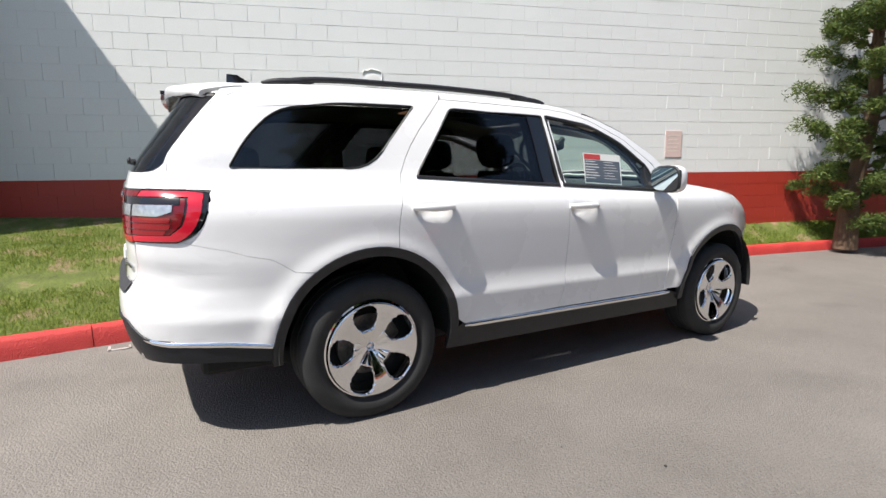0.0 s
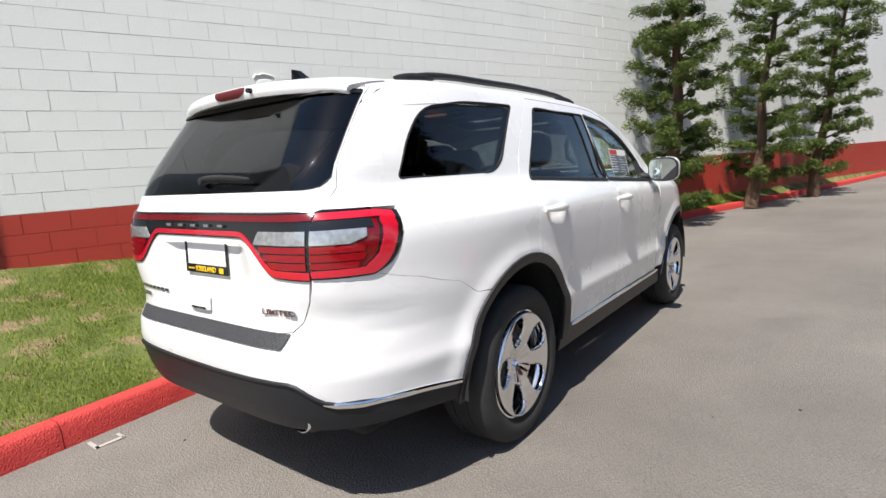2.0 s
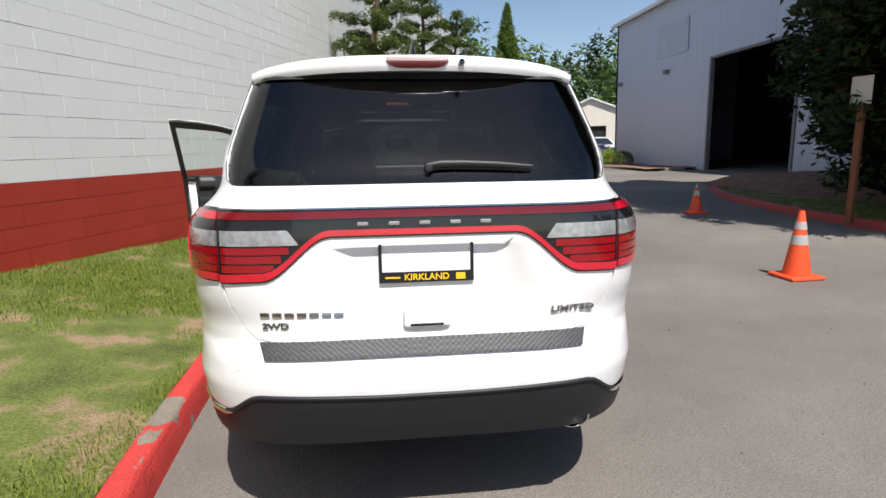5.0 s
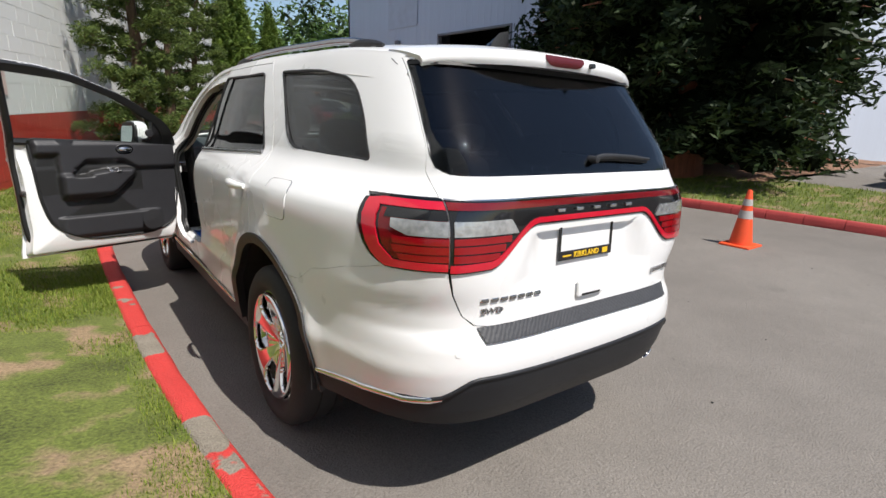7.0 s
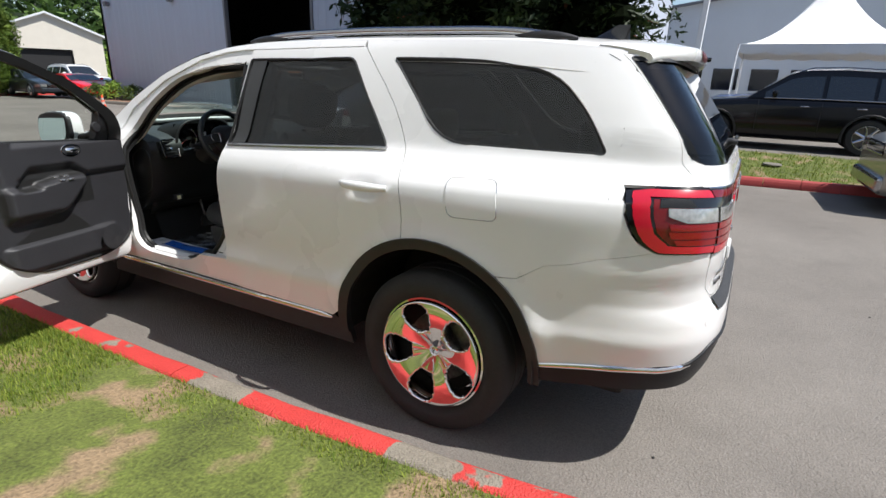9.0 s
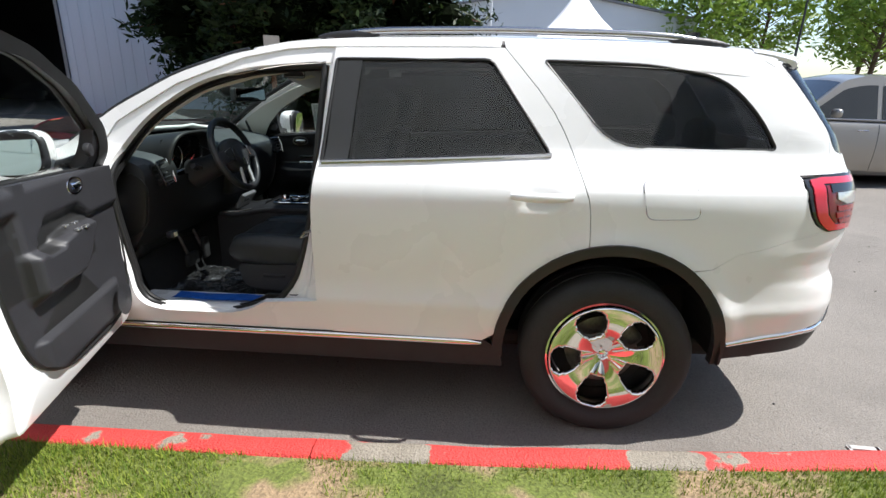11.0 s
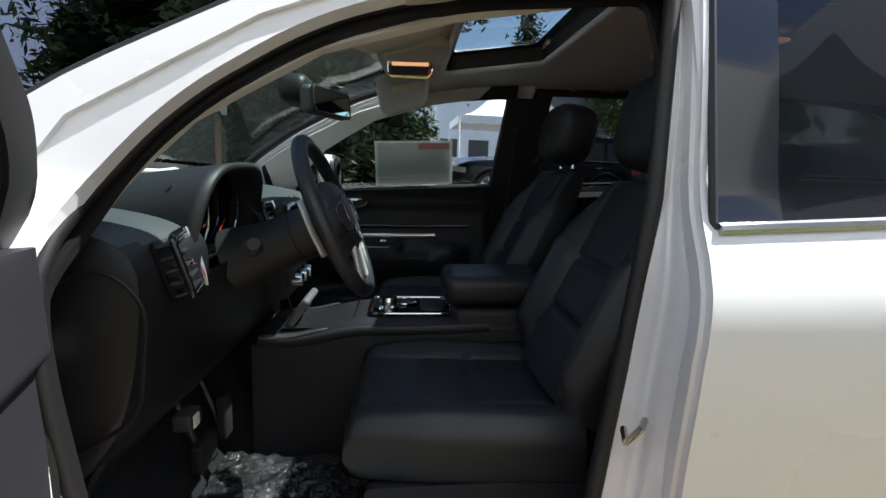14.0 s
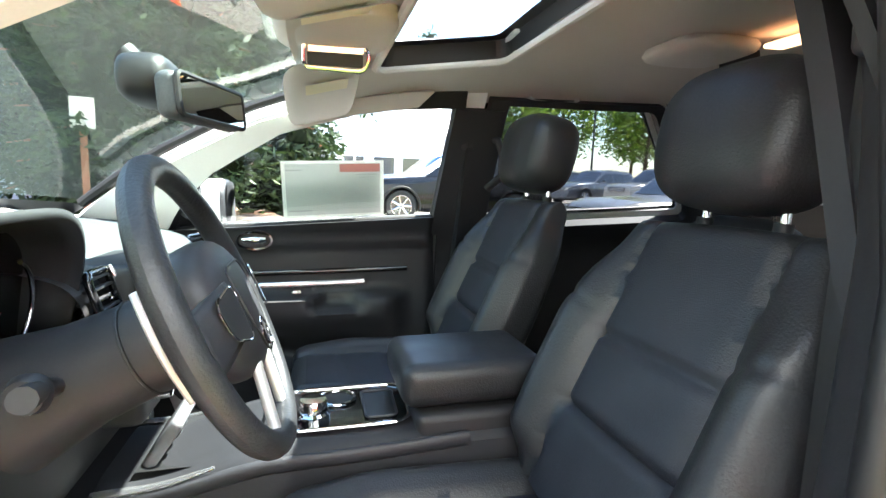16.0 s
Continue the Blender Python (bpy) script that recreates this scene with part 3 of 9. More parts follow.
    skin("pillar_cover", [("side", side, [(1.165, 1.250), (1.2805, 1.2452), (1.2325, 1.674), (1.118, 1.673)], [])], M_BLACKGLOSS, d, 0.006, -0.001)
    ring = REAR_WINDOW_DOOR[::2]
    part("window_seal", tube_data([skin_point("side", side, *p) for p in ring + ring[:1]], 0.007, 6, False), M_SEALSHADE, d)
    ring = QUARTER_GLASS[::2]
    part("window_seal", tube_data([skin_point("side", side, *p) - Vector((side * 0.006, 0, 0)) for p in ring + ring[:1]], 0.008, 6, False), M_SEALSHADE, quarter_panel)
    part("belt_strip", tube_data([skin_point("side", side, y, 1.284 - (y - 0.3) * 0.0415) + Vector((side * 0.004, 0, 0)) for y in np.linspace(0.29, 1.275, 12)], 0.010, 8), M_PLASTIC if right else M_BADGE, d)


def door_handle(side, y, z, parent, m=None):
    """Body-coloured pull grip with two feet over its recess."""
    pts, rad = [], []
    for k in range(11):
        t = k / 10
        out = 0.020 + 0.018 * math.sin(math.pi * t) ** 0.6
        pts.append(Vector((side * (side_x(y, 1.0) + out - 0.022 + 0.008), y - 0.125 + 0.25 * t, z)))
        rad.append(0.013 + 0.008 * math.sin(math.pi * t))
    base = width_at(y, z)
    pts = [Vector((side * (base + 0.004 + 0.028 * math.sin(math.pi * k / 10) ** 0.5), y - 0.125 + 0.025 * k, z)) for k in range(11)]
    data = tube_data(pts, rad, 10, True, (0.8, 1.0))
    if m is not None:
        data = ([m @ Vector(v) for v in data[0]], data[1])
    return smooth(part("door_handle", data, M_PAINT, parent), 60)


for side in (1, -1):
    jamb = [(door_rear(z) - 0.05, z) for z in zs_arch] + [(door_rear(z) + 0.045, z) for z in reversed(zs_arch)]
    skin("door_jamb", [("side", side, jamb, [])], M_PAINT, CAR, 0.03, -0.016)
    jamb = [(door_joint(z) - 0.05, z) for z in zs_up] + [(door_joint(z) + 0.006, z) for z in reversed(zs_up)]
    skin("door_jamb", [("side", side, jamb, [])], M_PAINT, CAR, 0.03, -0.018)
    jamb = [(2.30, 0.48), (2.43, 0.48), (2.44, 1.0), (2.43, 1.20), (2.33, 1.20), (2.335, 1.0)]
    if side > 0:
        skin("door_jamb", [("side", side, jamb, [])], M_PAINT, CAR, 0.03, -0.018)
rear_doors = [o for o in CAR.children if o.name.startswith("rear_door")]
door_handle(1, 0.33, 1.128, rear_doors[0])
door_handle(-1, 0.33, 1.128, rear_doors[1])

# ---- closed front passenger door and open driver door ----
DOOR_LEAN = -2.2   # the hinge pins lean a little
HINGE = Vector((-0.905, 2.360, 0.0))
OPEN = Matrix.Translation(HINGE + Vector((0, 0, 1))) @ Matrix.Rotation(radians(-73.0), 4, "Z") @ Matrix.Rotation(radians(DOOR_LEAN), 4, "Y") @ Matrix.Translation(-HINGE - Vector((0, 0, 1)))


def inner(side, y, z, depth):
    return Vector((side * (min(width_at(y, z), 0.93) - depth), y, z))


def shell_depth(side, z):
    """How far the white inner sheet of a front door stands in from its skin."""
    return 0.110 - 0.050 * sstep(1.04, 1.21, z) if side < 0 else 0.086


def front_door(side, m):
    d = skin("front_door", [("side", side, FRONT_DOOR, [FRONT_GLASS])], M_PAINT, CAR, 0.022, 0, "white front door, standing open" if side < 0 else "", m=m)
    mm = m or Matrix.Identity(4)

    def put(data):
        return [mm @ Vector(v) for v in data[0]], data[1]

    skin("front_window", [("side", side, FRONT_GLASS, [])], M_CLEAR, d, 0.005, -0.012, "clear window", m=m)
    ring = FRONT_GLASS[::2]
    part("window_seal", put(tube_data([skin_point("side", side, *p) - Vector((side * 0.010, 0, 0)) for p in ring + ring[:1]], 0.014, 6, False)), M_SEALSHADE, d)
    part("belt_strip", put(tube_data([skin_point("side", side, y, 1.245 - (y - 1.3) * 0.0415) + Vector((side * 0.004, 0, 0)) for y in np.linspace(1.305, 2.27, 12)], 0.010, 8)), M_PLASTIC, d)
    # black upper frame on the inside
    skin("window_frame", [("side", side, [(y + (0.001 if y < 1.34 else 0.0), z) for y, z in cut_below(FRONT_DOOR, 1.20)], [FRONT_GLASS])], M_SEALSHADE, d, 0.05, -0.007, m=m)
    # door shell: the white inner metal round the trim
    shell = rounded([(1.315, 0.475, 0.03), (2.29, 0.475, 0.04), (2.345, 0.65, 0.05), (2.372, 1.0, 0.05), (2.365, 1.20, 0.02), (1.318, 1.240, 0.02), (1.322, 1.12, 0.03), (1.328, 1.0, 0.05), (1.330, 0.80, 0.05), (1.338, 0.62, 0.04)], steps=3)
    mid_y, mid_z = 1.84, 0.86

    def ring_of(depth_share, shrink):
        out = []
        for y, z in shell:
            dy, dz = mid_y - y, mid_z - z
            k = shrink / math.hypot(dy, dz)
            out.append(mm @ inner(side, y + dy * k, z + dz * k, 0.022 + (shell_depth(side, z) - 0.022) * depth_share))
        return out

    n_shell = len(shell)
    rings = [ring_of(0.0, 0.0), ring_of(0.30, 0.004), ring_of(0.42, 0.016), ring_of(0.86, 0.024), ring_of(1.0, 0.046), ring_of(1.0, 0.30)]
    shell_faces = [(r * n_shell + k, r * n_shell + (k + 1) % n_shell, (r + 1) * n_shell + (k + 1) % n_shell, (r + 1) * n_shell + k) for r in range(5) for k in range(n_shell)]
    smooth(part("inner_shell", ([p for r in rings for p in r], shell_faces + [tuple(range(5 * n_shell, 6 * n_shell))]), M_PAINT, d, "white inner sheet of the door"), 40)
    # trim board
    edge_y = 1.395 if side < 0 else 1.335
    trim = rounded([(edge_y + 0.080, 0.66, 0.12), (1.66, 0.555, 0.14), (2.12, 0.545, 0.10), (2.30, 0.62, 0.10), (2.335, 0.95, 0.08), (2.350, 1.205, 0.03), (edge_y + 0.010, 1.250, 0.03), (edge_y + 0.017, 1.0, 0.1), (edge_y + 0.033, 0.82, 0.1)], steps=8)

    def bulge(y, z):
        """How far the moulded board stands in: cap, hollow band, armrest, pull cup, pocket."""
        za = 0.945 + 0.03 * (y - 1.7)
        along = sstep(1.44, 1.56, y) * (1 - sstep(2.10, 2.25, y))
        d = max(0.120, shell_depth(side, z) + 0.026) + 0.016 * sstep(1.125, 1.165, z) * (1 - 0.5 * sstep(1.20, 1.26, z))
        d += 0.080 * sstep(za - 0.20, za - 0.03, z) * (1 - sstep(za + 0.012, za + 0.052, z)) * along
        d -= 0.060 * math.exp(-((y - 1.72) / 0.085) ** 4 - ((z - za - 0.005) / 0.028) ** 4)
        d += 0.050 * sstep(0.745, 0.715, z) * sstep(1.50, 1.60, y) * (1 - sstep(2.17, 2.24, y)) * sstep(0.53, 0.60, z)
        d -= 0.030 * math.exp(-((y - 2.03) / 0.14) ** 4 - ((z - 0.79) / 0.055) ** 4)
        d = max(d, shell_depth(side, z) + 0.006)
        near = sstep(0.0, 0.05, min(y - edge_y - 0.10 * sstep(0.85, 0.62, z), 2.34 - y))
        return d * near + (shell_depth(side, z) + 0.004) * (1 - near)

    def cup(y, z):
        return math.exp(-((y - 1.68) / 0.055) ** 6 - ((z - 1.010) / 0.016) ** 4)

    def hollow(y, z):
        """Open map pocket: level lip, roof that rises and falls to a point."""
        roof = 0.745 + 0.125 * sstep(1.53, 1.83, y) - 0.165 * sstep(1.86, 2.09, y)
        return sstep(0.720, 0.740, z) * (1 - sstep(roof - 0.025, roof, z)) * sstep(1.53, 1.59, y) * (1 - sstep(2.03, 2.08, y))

    def raised(y, z):
        """Shares of the board that stand proud: pad along the top and the pull that joins it to the armrest; the armrest."""
        top = 1.006 + 0.03 * sstep(1.63, 1.93, y)
        low = 0.875 + 0.13 * sstep(1.83, 2.03, y)
        arch = 1.100 - 0.055 * sstep(1.72, 1.64, y) - 0.060 * sstep(1.94, 2.06, y) + 0.100 * sstep(1.60, 1.55, y)
        pad = sstep(arch - 0.022, arch + 0.022, z) * (1 - 0.6 * sstep(1.205, 1.245, z))
        pull = sstep(1.525, 1.575, y) * (1 - sstep(1.625, 1.675, y)) * sstep(0.86, 0.92, z)
        rest = sstep(low - 0.055, low + 0.012, z) * (1 - sstep(top - 0.014, top + 0.022, z)) * sstep(1.525, 1.575, y) * (1 - sstep(1.985, 2.05, y))
        return max(pad, pull), rest

    def moulded(y, z):
        """The driver's board, from the middle of the car."""
        pad, rest = raised(y, z)
        x = 0.820 - 0.030 * max(pad, rest) - 0.034 * rest + 0.035 * cup(y, z)
        x -= 0.030 * sstep(0.735, 0.710, z) * sstep(1.48, 1.56, y) * (1 - sstep(2.12, 2.22, y)) * sstep(0.545, 0.60, z)
        x += 0.012 * hollow(y, z)
        edge_x = min(width_at(y, z), 0.93) - shell_depth(side, z) - 0.004
        near = sstep(0.0, 0.045, min(y - edge_y - 0.10 * sstep(0.85, 0.62, z), 2.355 - y))
        return Vector((side * (min(x, edge_x) * near + edge_x * (1 - near)), y, z))

    v2, f2, rim2 = fill_2d(trim, [], 0.0175 if side > 0 else 0.008)
    n2 = len(v2)
    tv = [mm @ (moulded(y, z) if side < 0 else inner(side, y, z, bulge(y, z))) for y, z in v2]
    back2 = [mm @ inner(side, y, z, shell_depth(side, z) - 0.006) for y, z in v2]
    tf = [tuple(f) for f in f2] + [(a, b, n2 + b, n2 + a) for a, b in rim2]
    board = part("trim_board", (tv + back2, tf), [M_DOORTRIM, M_TRIM, M_SEALSHADE], d, "moulded dark grey door trim")
    # cup and pocket faces turn black: recess shade painted on; sunk bands darker too
    for q, p2 in zip(board.data.polygons, f2):
        cy = sum(v2[i][0] for i in p2) / len(p2)
        cz = sum(v2[i][1] for i in p2) / len(p2)
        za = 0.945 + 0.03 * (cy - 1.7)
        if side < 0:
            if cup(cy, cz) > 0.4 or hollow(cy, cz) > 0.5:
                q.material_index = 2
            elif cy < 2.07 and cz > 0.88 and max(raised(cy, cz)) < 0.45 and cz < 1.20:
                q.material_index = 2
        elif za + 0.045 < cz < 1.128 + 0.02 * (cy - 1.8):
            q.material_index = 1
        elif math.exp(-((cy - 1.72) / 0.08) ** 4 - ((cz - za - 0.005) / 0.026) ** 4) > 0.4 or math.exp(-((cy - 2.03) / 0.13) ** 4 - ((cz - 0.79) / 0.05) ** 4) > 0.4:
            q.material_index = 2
    smooth(board, 55)
    part("trim_seal", put(tube_data([inner(side, y, z, shell_depth(side, z) + 0.002) for y, z in [trim[i] for i in range(0, len(trim), 2)] + [trim[0]]], 0.010, 8, False)), M_SEALSHADE, d)
    edge_seal = [inner(side, door_joint(z) + 0.020, z, 0.046) for z in np.linspace(1.20, 1.70, 12)]
    smooth(part("edge_seal", put(tube_data(edge_seal, 0.020, 14)), M_SEALSHADE, d), 60)
    low_seal = [mm @ inner(side, y, z, 0.050) for y, z in ((1.316, 1.24), (1.320, 1.10), (1.326, 0.95), (1.330, 0.80), (1.336, 0.66), (1.362, 0.56), (1.44, 0.505), (1.60, 0.487), (2.10, 0.487), (2.26, 0.50))]
    smooth(part("edge_seal", tube_data(flow(low_seal), 0.016, 14), M_SEALSHADE, d), 60)
    if side > 0:
        strip = tube_data([inner(side, 1.62 + 0.40 * k / 12, 1.010 - 0.004 * k / 12, 0.128) for k in range(13)], 0.010, 8, True, (0.6, 1.3))
        smooth(part("trim_strip", put(strip), M_SILVER, d, "silver strip"), 60)
        gloss = tube_data([inner(side, 1.46 + 0.56 * k / 12, 1.056 - 0.004 * k / 12, 0.122) for k in range(13)], 0.010, 8, True, (0.6, 1.0))
        smooth(part("gloss_strip", put(gloss), M_BLACKGLOSS, d), 60)
    speaker = grid_data(lambda u, v: inner(side, 2.10 + 0.075 * v * math.cos(2 * math.pi * u), 0.650 + 0.075 * v * math.sin(2 * math.pi * u), 0.178 - 0.008 * v), 24, 4, True)
    part("speaker_grille", put(speaker), M_PLASTIC, d)
    # switches on the armrest, inside handle in a bright bezel
    for k in range(4 if side < 0 else 1):
        c = moulded(1.85 + 0.048 * (k // 2), 1.026 + 0.016 * (k % 2)) - Vector((side * 0.003, 0, 0)) if side < 0 else inner(side, 1.86, 0.988, 0.172)
        part("window_switch", put((lambda b: ([v.co.copy() for v in b.verts], [tuple(v.index for v in f.verts) for f in b.faces]))(box_ready(c - Vector((0.010, 0.016, 0.005)), c + Vector((0.010, 0.016, 0.007)), 0.004))), M_SILVER, d)
    hy, hz, hx = (1.962, 1.176, 0.790) if side < 0 else (1.995, 1.172, min(width_at(1.995, 1.172), 0.93) - 0.150)
    ring = [Vector((side * (hx + 0.004), 0, 0)) + Vector((0, hy + 0.058 * math.cos(a) * (1 if abs(math.cos(a)) < 0.9 else 0.97), hz + 0.030 * math.sin(a))) for a in np.linspace(0, 2 * math.pi, 25)]
    smooth(part("handle_bezel", put(tube_data(ring, 0.007, 6, False)), M_CHROME, d), 60)
    lever = tube_data([Vector((side * (hx - 0.002 - 0.010 * math.sin(math.pi * k / 5)), hy - 0.035 + 0.075 * k / 5, hz + 0.002)) for k in range(6)], [0.010, 0.012, 0.012, 0.012, 0.010, 0.008], 8, True, (0.7, 1.1))
    smooth(part("inside_handle", put(lever), M_CHROME, d), 60)
    dish = grid_data(lambda u, v: Vector((side * (hx + (0.002 if side < 0 else 0.004)), hy + 0.055 * v * math.cos(2 * math.pi * u), hz + 0.028 * v * math.sin(2 * math.pi * u))), 20, 2, True)
    part("handle_dish", put(dish), M_SEALSHADE, d)
    # mirror: foot, housing, glass
    foot = tube_data([Vector((side * 0.865, 2.20, 1.245)), Vector((side * 0.92, 2.185, 1.235)), Vector((side * 0.975, 2.17, 1.240))], [0.040, 0.030, 0.034], 10, True, (1.0, 0.7))
    mirror = smooth(part("door_mirror", put(foot), M_PLASTIC, d), 60)
    house = blob_data((side * 1.040, 2.155, 1.290), (0.230, 0.14, 0.190), (3.4, 3.2), 28, 16)
    house = ([v if v[1] > 2.108 else (v[0], 2.108 + 0.15 * (v[1] - 2.108), v[2]) for v in house[0]], house[1])
    cover = smooth(part("mirror_housing", put(house), [M_PAINT, M_PLASTIC], mirror, "white mirror cover"), 50)
    for q, f in zip(cover.data.polygons, house[1]):
        q.material_index = 1 if sum(house[0][i][1] for i in f) / len(f) < 2.124 else 0
    face = grid_data(lambda u, v: (side * (1.042 + 0.103 * v * math.copysign(abs(math.cos(2 * math.pi * u)) ** 0.55, math.cos(2 * math.pi * u))), 2.096, 1.290 + 0.084 * v * math.copysign(abs(math.sin(2 * math.pi * u)) ** 0.55, math.sin(2 * math.pi * u))), 36, 2, True)
    part("mirror_rim", put(([(x, y + 0.006, z) for x, y, z in face[0]], face[1])), M_PLASTIC, mirror)
    face2 = ([(side * (1.042 + (abs(x) - 1.042) * 0.94), y - 0.002 + (0.13 * (z - 1.290) if side < 0 else 0.10 * (abs(x) - 1.042) - 0.10 * (z - 1.290)), 1.290 + (z - 1.290) * 0.93) for x, y, z in face[0]], face[1])
    part("mirror_glass", put(face2), M_MIRROR, mirror, "mirror glass")
    skin("sail_cover", [("side", side, [(2.285, 1.226), (2.165, 1.232), (2.165, 1.385), (2.20, 1.372)], [])], M_PLASTIC, d, 0.05, -0.001, m=m)
    tweeter = lathe_data([(0.0, -0.012), (0.026, -0.010), (0.030, 0.0), (0.026, 0.012), (0.0, 0.014)], 20, "x")
    tweeter = ([Vector(v) + (Vector((-0.794, 2.150, 1.292)) if side < 0 else inner(side, 2.195, 1.275, 0.072)) for v in tweeter[0]], tweeter[1])
    smooth(part("tweeter", put(tweeter), M_PLASTIC, d), 60)
    door_handle(side, 1.44, 1.116, d, m)
    return d


def box_ready(lo, hi, bevel=0.0):
    bm = box(lo, hi, bevel)
    bm.verts.index_update()
    return bm


front_door(1, None)
DRIVER_DOOR = front_door(-1, OPEN)
# what the open door shows at its edge: label, latch, check strap, hinges


def label_point(u, z, off):
    """On the white edge of the open door between its two seals."""
    y = 1.3285 - 0.05 * max(0.0, z - 1.0) + 0.0155 + 0.008 * u - off
    return OPEN @ inner(-1, y, z, 0.059 + 0.039 * u)


part("type_label", grid_data(lambda u, v: label_point(0.10 + 0.75 * u, 0.96 + 0.13 * v, 0.0025), 2, 4), M_STICKER, DRIVER_DOOR, "printed type label")
for k in range(8):
    part("label_bar", grid_data(lambda u, v: label_point(0.18 + (0.55 - 0.2 * (k % 3 == 1)) * u, 0.970 + 0.014 * k + 0.004 * v, 0.0031), 1, 1), M_STICKERBACK, DRIVER_DOOR)
part("latch", box((-0.862, 1.330, 0.880), (-0.815, 1.352, 0.918), 0.006, OPEN), M_STEEL, DRIVER_DOOR)
part("latch_slot", box((-0.855, 1.322, 0.892), (-0.805, 1.340, 0.904), 0.003, OPEN), M_SEALSHADE, DRIVER_DOOR)
for z in (0.62, 1.02):
    part("hinge", box((-0.90, 2.335, z - 0.035), (-0.85, 2.40, z + 0.035), 0.008), M_PAINT, CAR)
part("check_strap", tube_data([(-0.845, 2.36, 0.82), (-0.92, 2.30, 0.82), (-0.98, 2.27, 0.82)], 0.010, 6), M_STEEL, CAR)
part("striker", tube_data([(-0.870, 1.352, 0.925), (-0.900, 1.372, 0.925), (-0.893, 1.392, 0.900), (-0.850, 1.378, 0.900)], 0.006, 8), M_BADGE, CAR, "steel door striker")
part("sill_film", grid_data(lambda u, v: (-0.845 + 0.085 * v, 1.60 + 0.50 * u, 0.552 + 0.003 * math.sin(9 * u + 5 * v)), 14, 4), M_BLUEFILM, CAR, "blue protective film on the sill")
part("sill_plate", box((-0.90, 1.40, 0.44), (-0.70, 2.30, 0.543), 0.03), M_PAINT, CAR)
part("sill_plate", box((0.70, 1.40, 0.44), (0.90, 2.30, 0.543), 0.03), M_PAINT, CAR)
part("plug", lathe_data([(0.0, -0.897), (0.013, -0.897), (0.015, -0.890)], 12, "x"), M_SEALSHADE, CAR).location = (0, 1.335, 0.535)

# ---- roof, windscreen, bonnet ----


def roof_point(y, s):
    """s from -1 to 1 across the roof."""
    s = max(-1.0, min(1.0, s))
    z0 = shoulder(y)
    xe = side_x(y, z0)
    dome = 0.055 * (1 - 0.35 * sstep(1.0, 1.7, y))
    back = -0.10 * (1 - s * s) * sstep(0.3, -0.7, y) + 0.16 * (1 - s * s) * sstep(0.9, 1.75, y)
    return Vector((s * xe, y + back, z0 + dome * max(0.0, 1 - abs(s) ** 2.4) ** (1 / 1.6)))


SUNROOF = (0.385, 1.245, 1.615)  # half width, rear and front edge


def strip_sheet(rows, cols, fn, keep=lambda p: True):
    verts = [fn(i / rows, j / cols) for i in range(rows + 1) for j in range(cols + 1)]
    faces = []
    for i in range(rows):
        for j in range(cols):
            q = (i * (cols + 1) + j, i * (cols + 1) + j + 1, (i + 1) * (cols + 1) + j + 1, (i + 1) * (cols + 1) + j)
            c = sum((Vector(verts[k]) for k in q), Vector()) / 4
            if keep(c):
                faces.append(q)
    return verts, faces


def with_thickness(ob, t, offset=-1):
    s = ob.modifiers.new("thickness", "SOLIDIFY")
    s.thickness, s.offset = t, offset
    return ob


ROOF_Y0, ROOF_Y1 = -0.72, 1.62


def in_sunroof(p, grow=0.0):
    return abs(p.x) < SUNROOF[0] + grow and SUNROOF[1] - grow < p.y < SUNROOF[2] + grow


roof = part("roof", strip_sheet(110, 60, lambda u, v: roof_point(ROOF_Y0 + (ROOF_Y1 - ROOF_Y0) * u, 2 * v - 1), lambda p: not in_sunroof(p)), M_PAINT, CAR)
smooth(roof, 60)
with_thickness(roof, 0.02, -1)


def roof_z(x, y):
    z0 = shoulder(y)
    xe = side_x(y, z0)
    return roof_point(y, max(-1, min(1, x / xe))).z


sun_glass = part("sunroof_glass", grid_data(lambda u, v: (-SUNROOF[0] - 0.004 + (2 * SUNROOF[0] + 0.008) * u, SUNROOF[1] - 0.005 + (SUNROOF[2] - SUNROOF[1] + 0.01) * v, roof_z(-SUNROOF[0] + 2 * SUNROOF[0] * u, SUNROOF[1] + (SUNROOF[2] - SUNROOF[1]) * v) + 0.002), 12, 12), glass("sunroof_tint", (0.50, 0.55, 0.56), 1.0, 1.5), CAR, "glass sunroof panel")
smooth(sun_glass)


def screen_point(u, v, lift=0.0):
    """u across, v from the roof down to the bonnet."""
    y = 1.645 + (2.50 - 1.645) * v
    z0 = shoulder(y)
    xe = side_x(y, z0) - 0.02
    s = 2 * u - 1
    return Vector((s * xe, y + (0.16 + 0.10 * v) * (1 - s * s), z0 + (0.032 + 0.01 * v) * (1 - abs(s) ** 2.4) + lift))


screen = part("windscreen", grid_data(lambda u, v: screen_point(0.03 + 0.94 * u, 0.04 + 0.94 * v), 28, 20), M_SCREEN, CAR, "windscreen")
smooth(screen, 60)
part("screen_band", grid_data(lambda u, v: screen_point(u, 0.07 * v, -0.003), 28, 3), M_SEALSHADE, CAR)
for s in (0.0, 1.0):
    part("screen_seal", tube_data([screen_point(0.015 + 0.97 * s, k / 16) for k in range(17)], 0.016, 8), M_SEALSHADE, CAR)
part("cowl", grid_data(lambda u, v: screen_point(u, 1.0) * (1 - v) + Vector(((2 * u - 1) * 0.82, 2.66 + 0.22 * (1 - (2 * u - 1) ** 2), 1.195)) * v, 20, 3), M_PLASTIC, CAR)


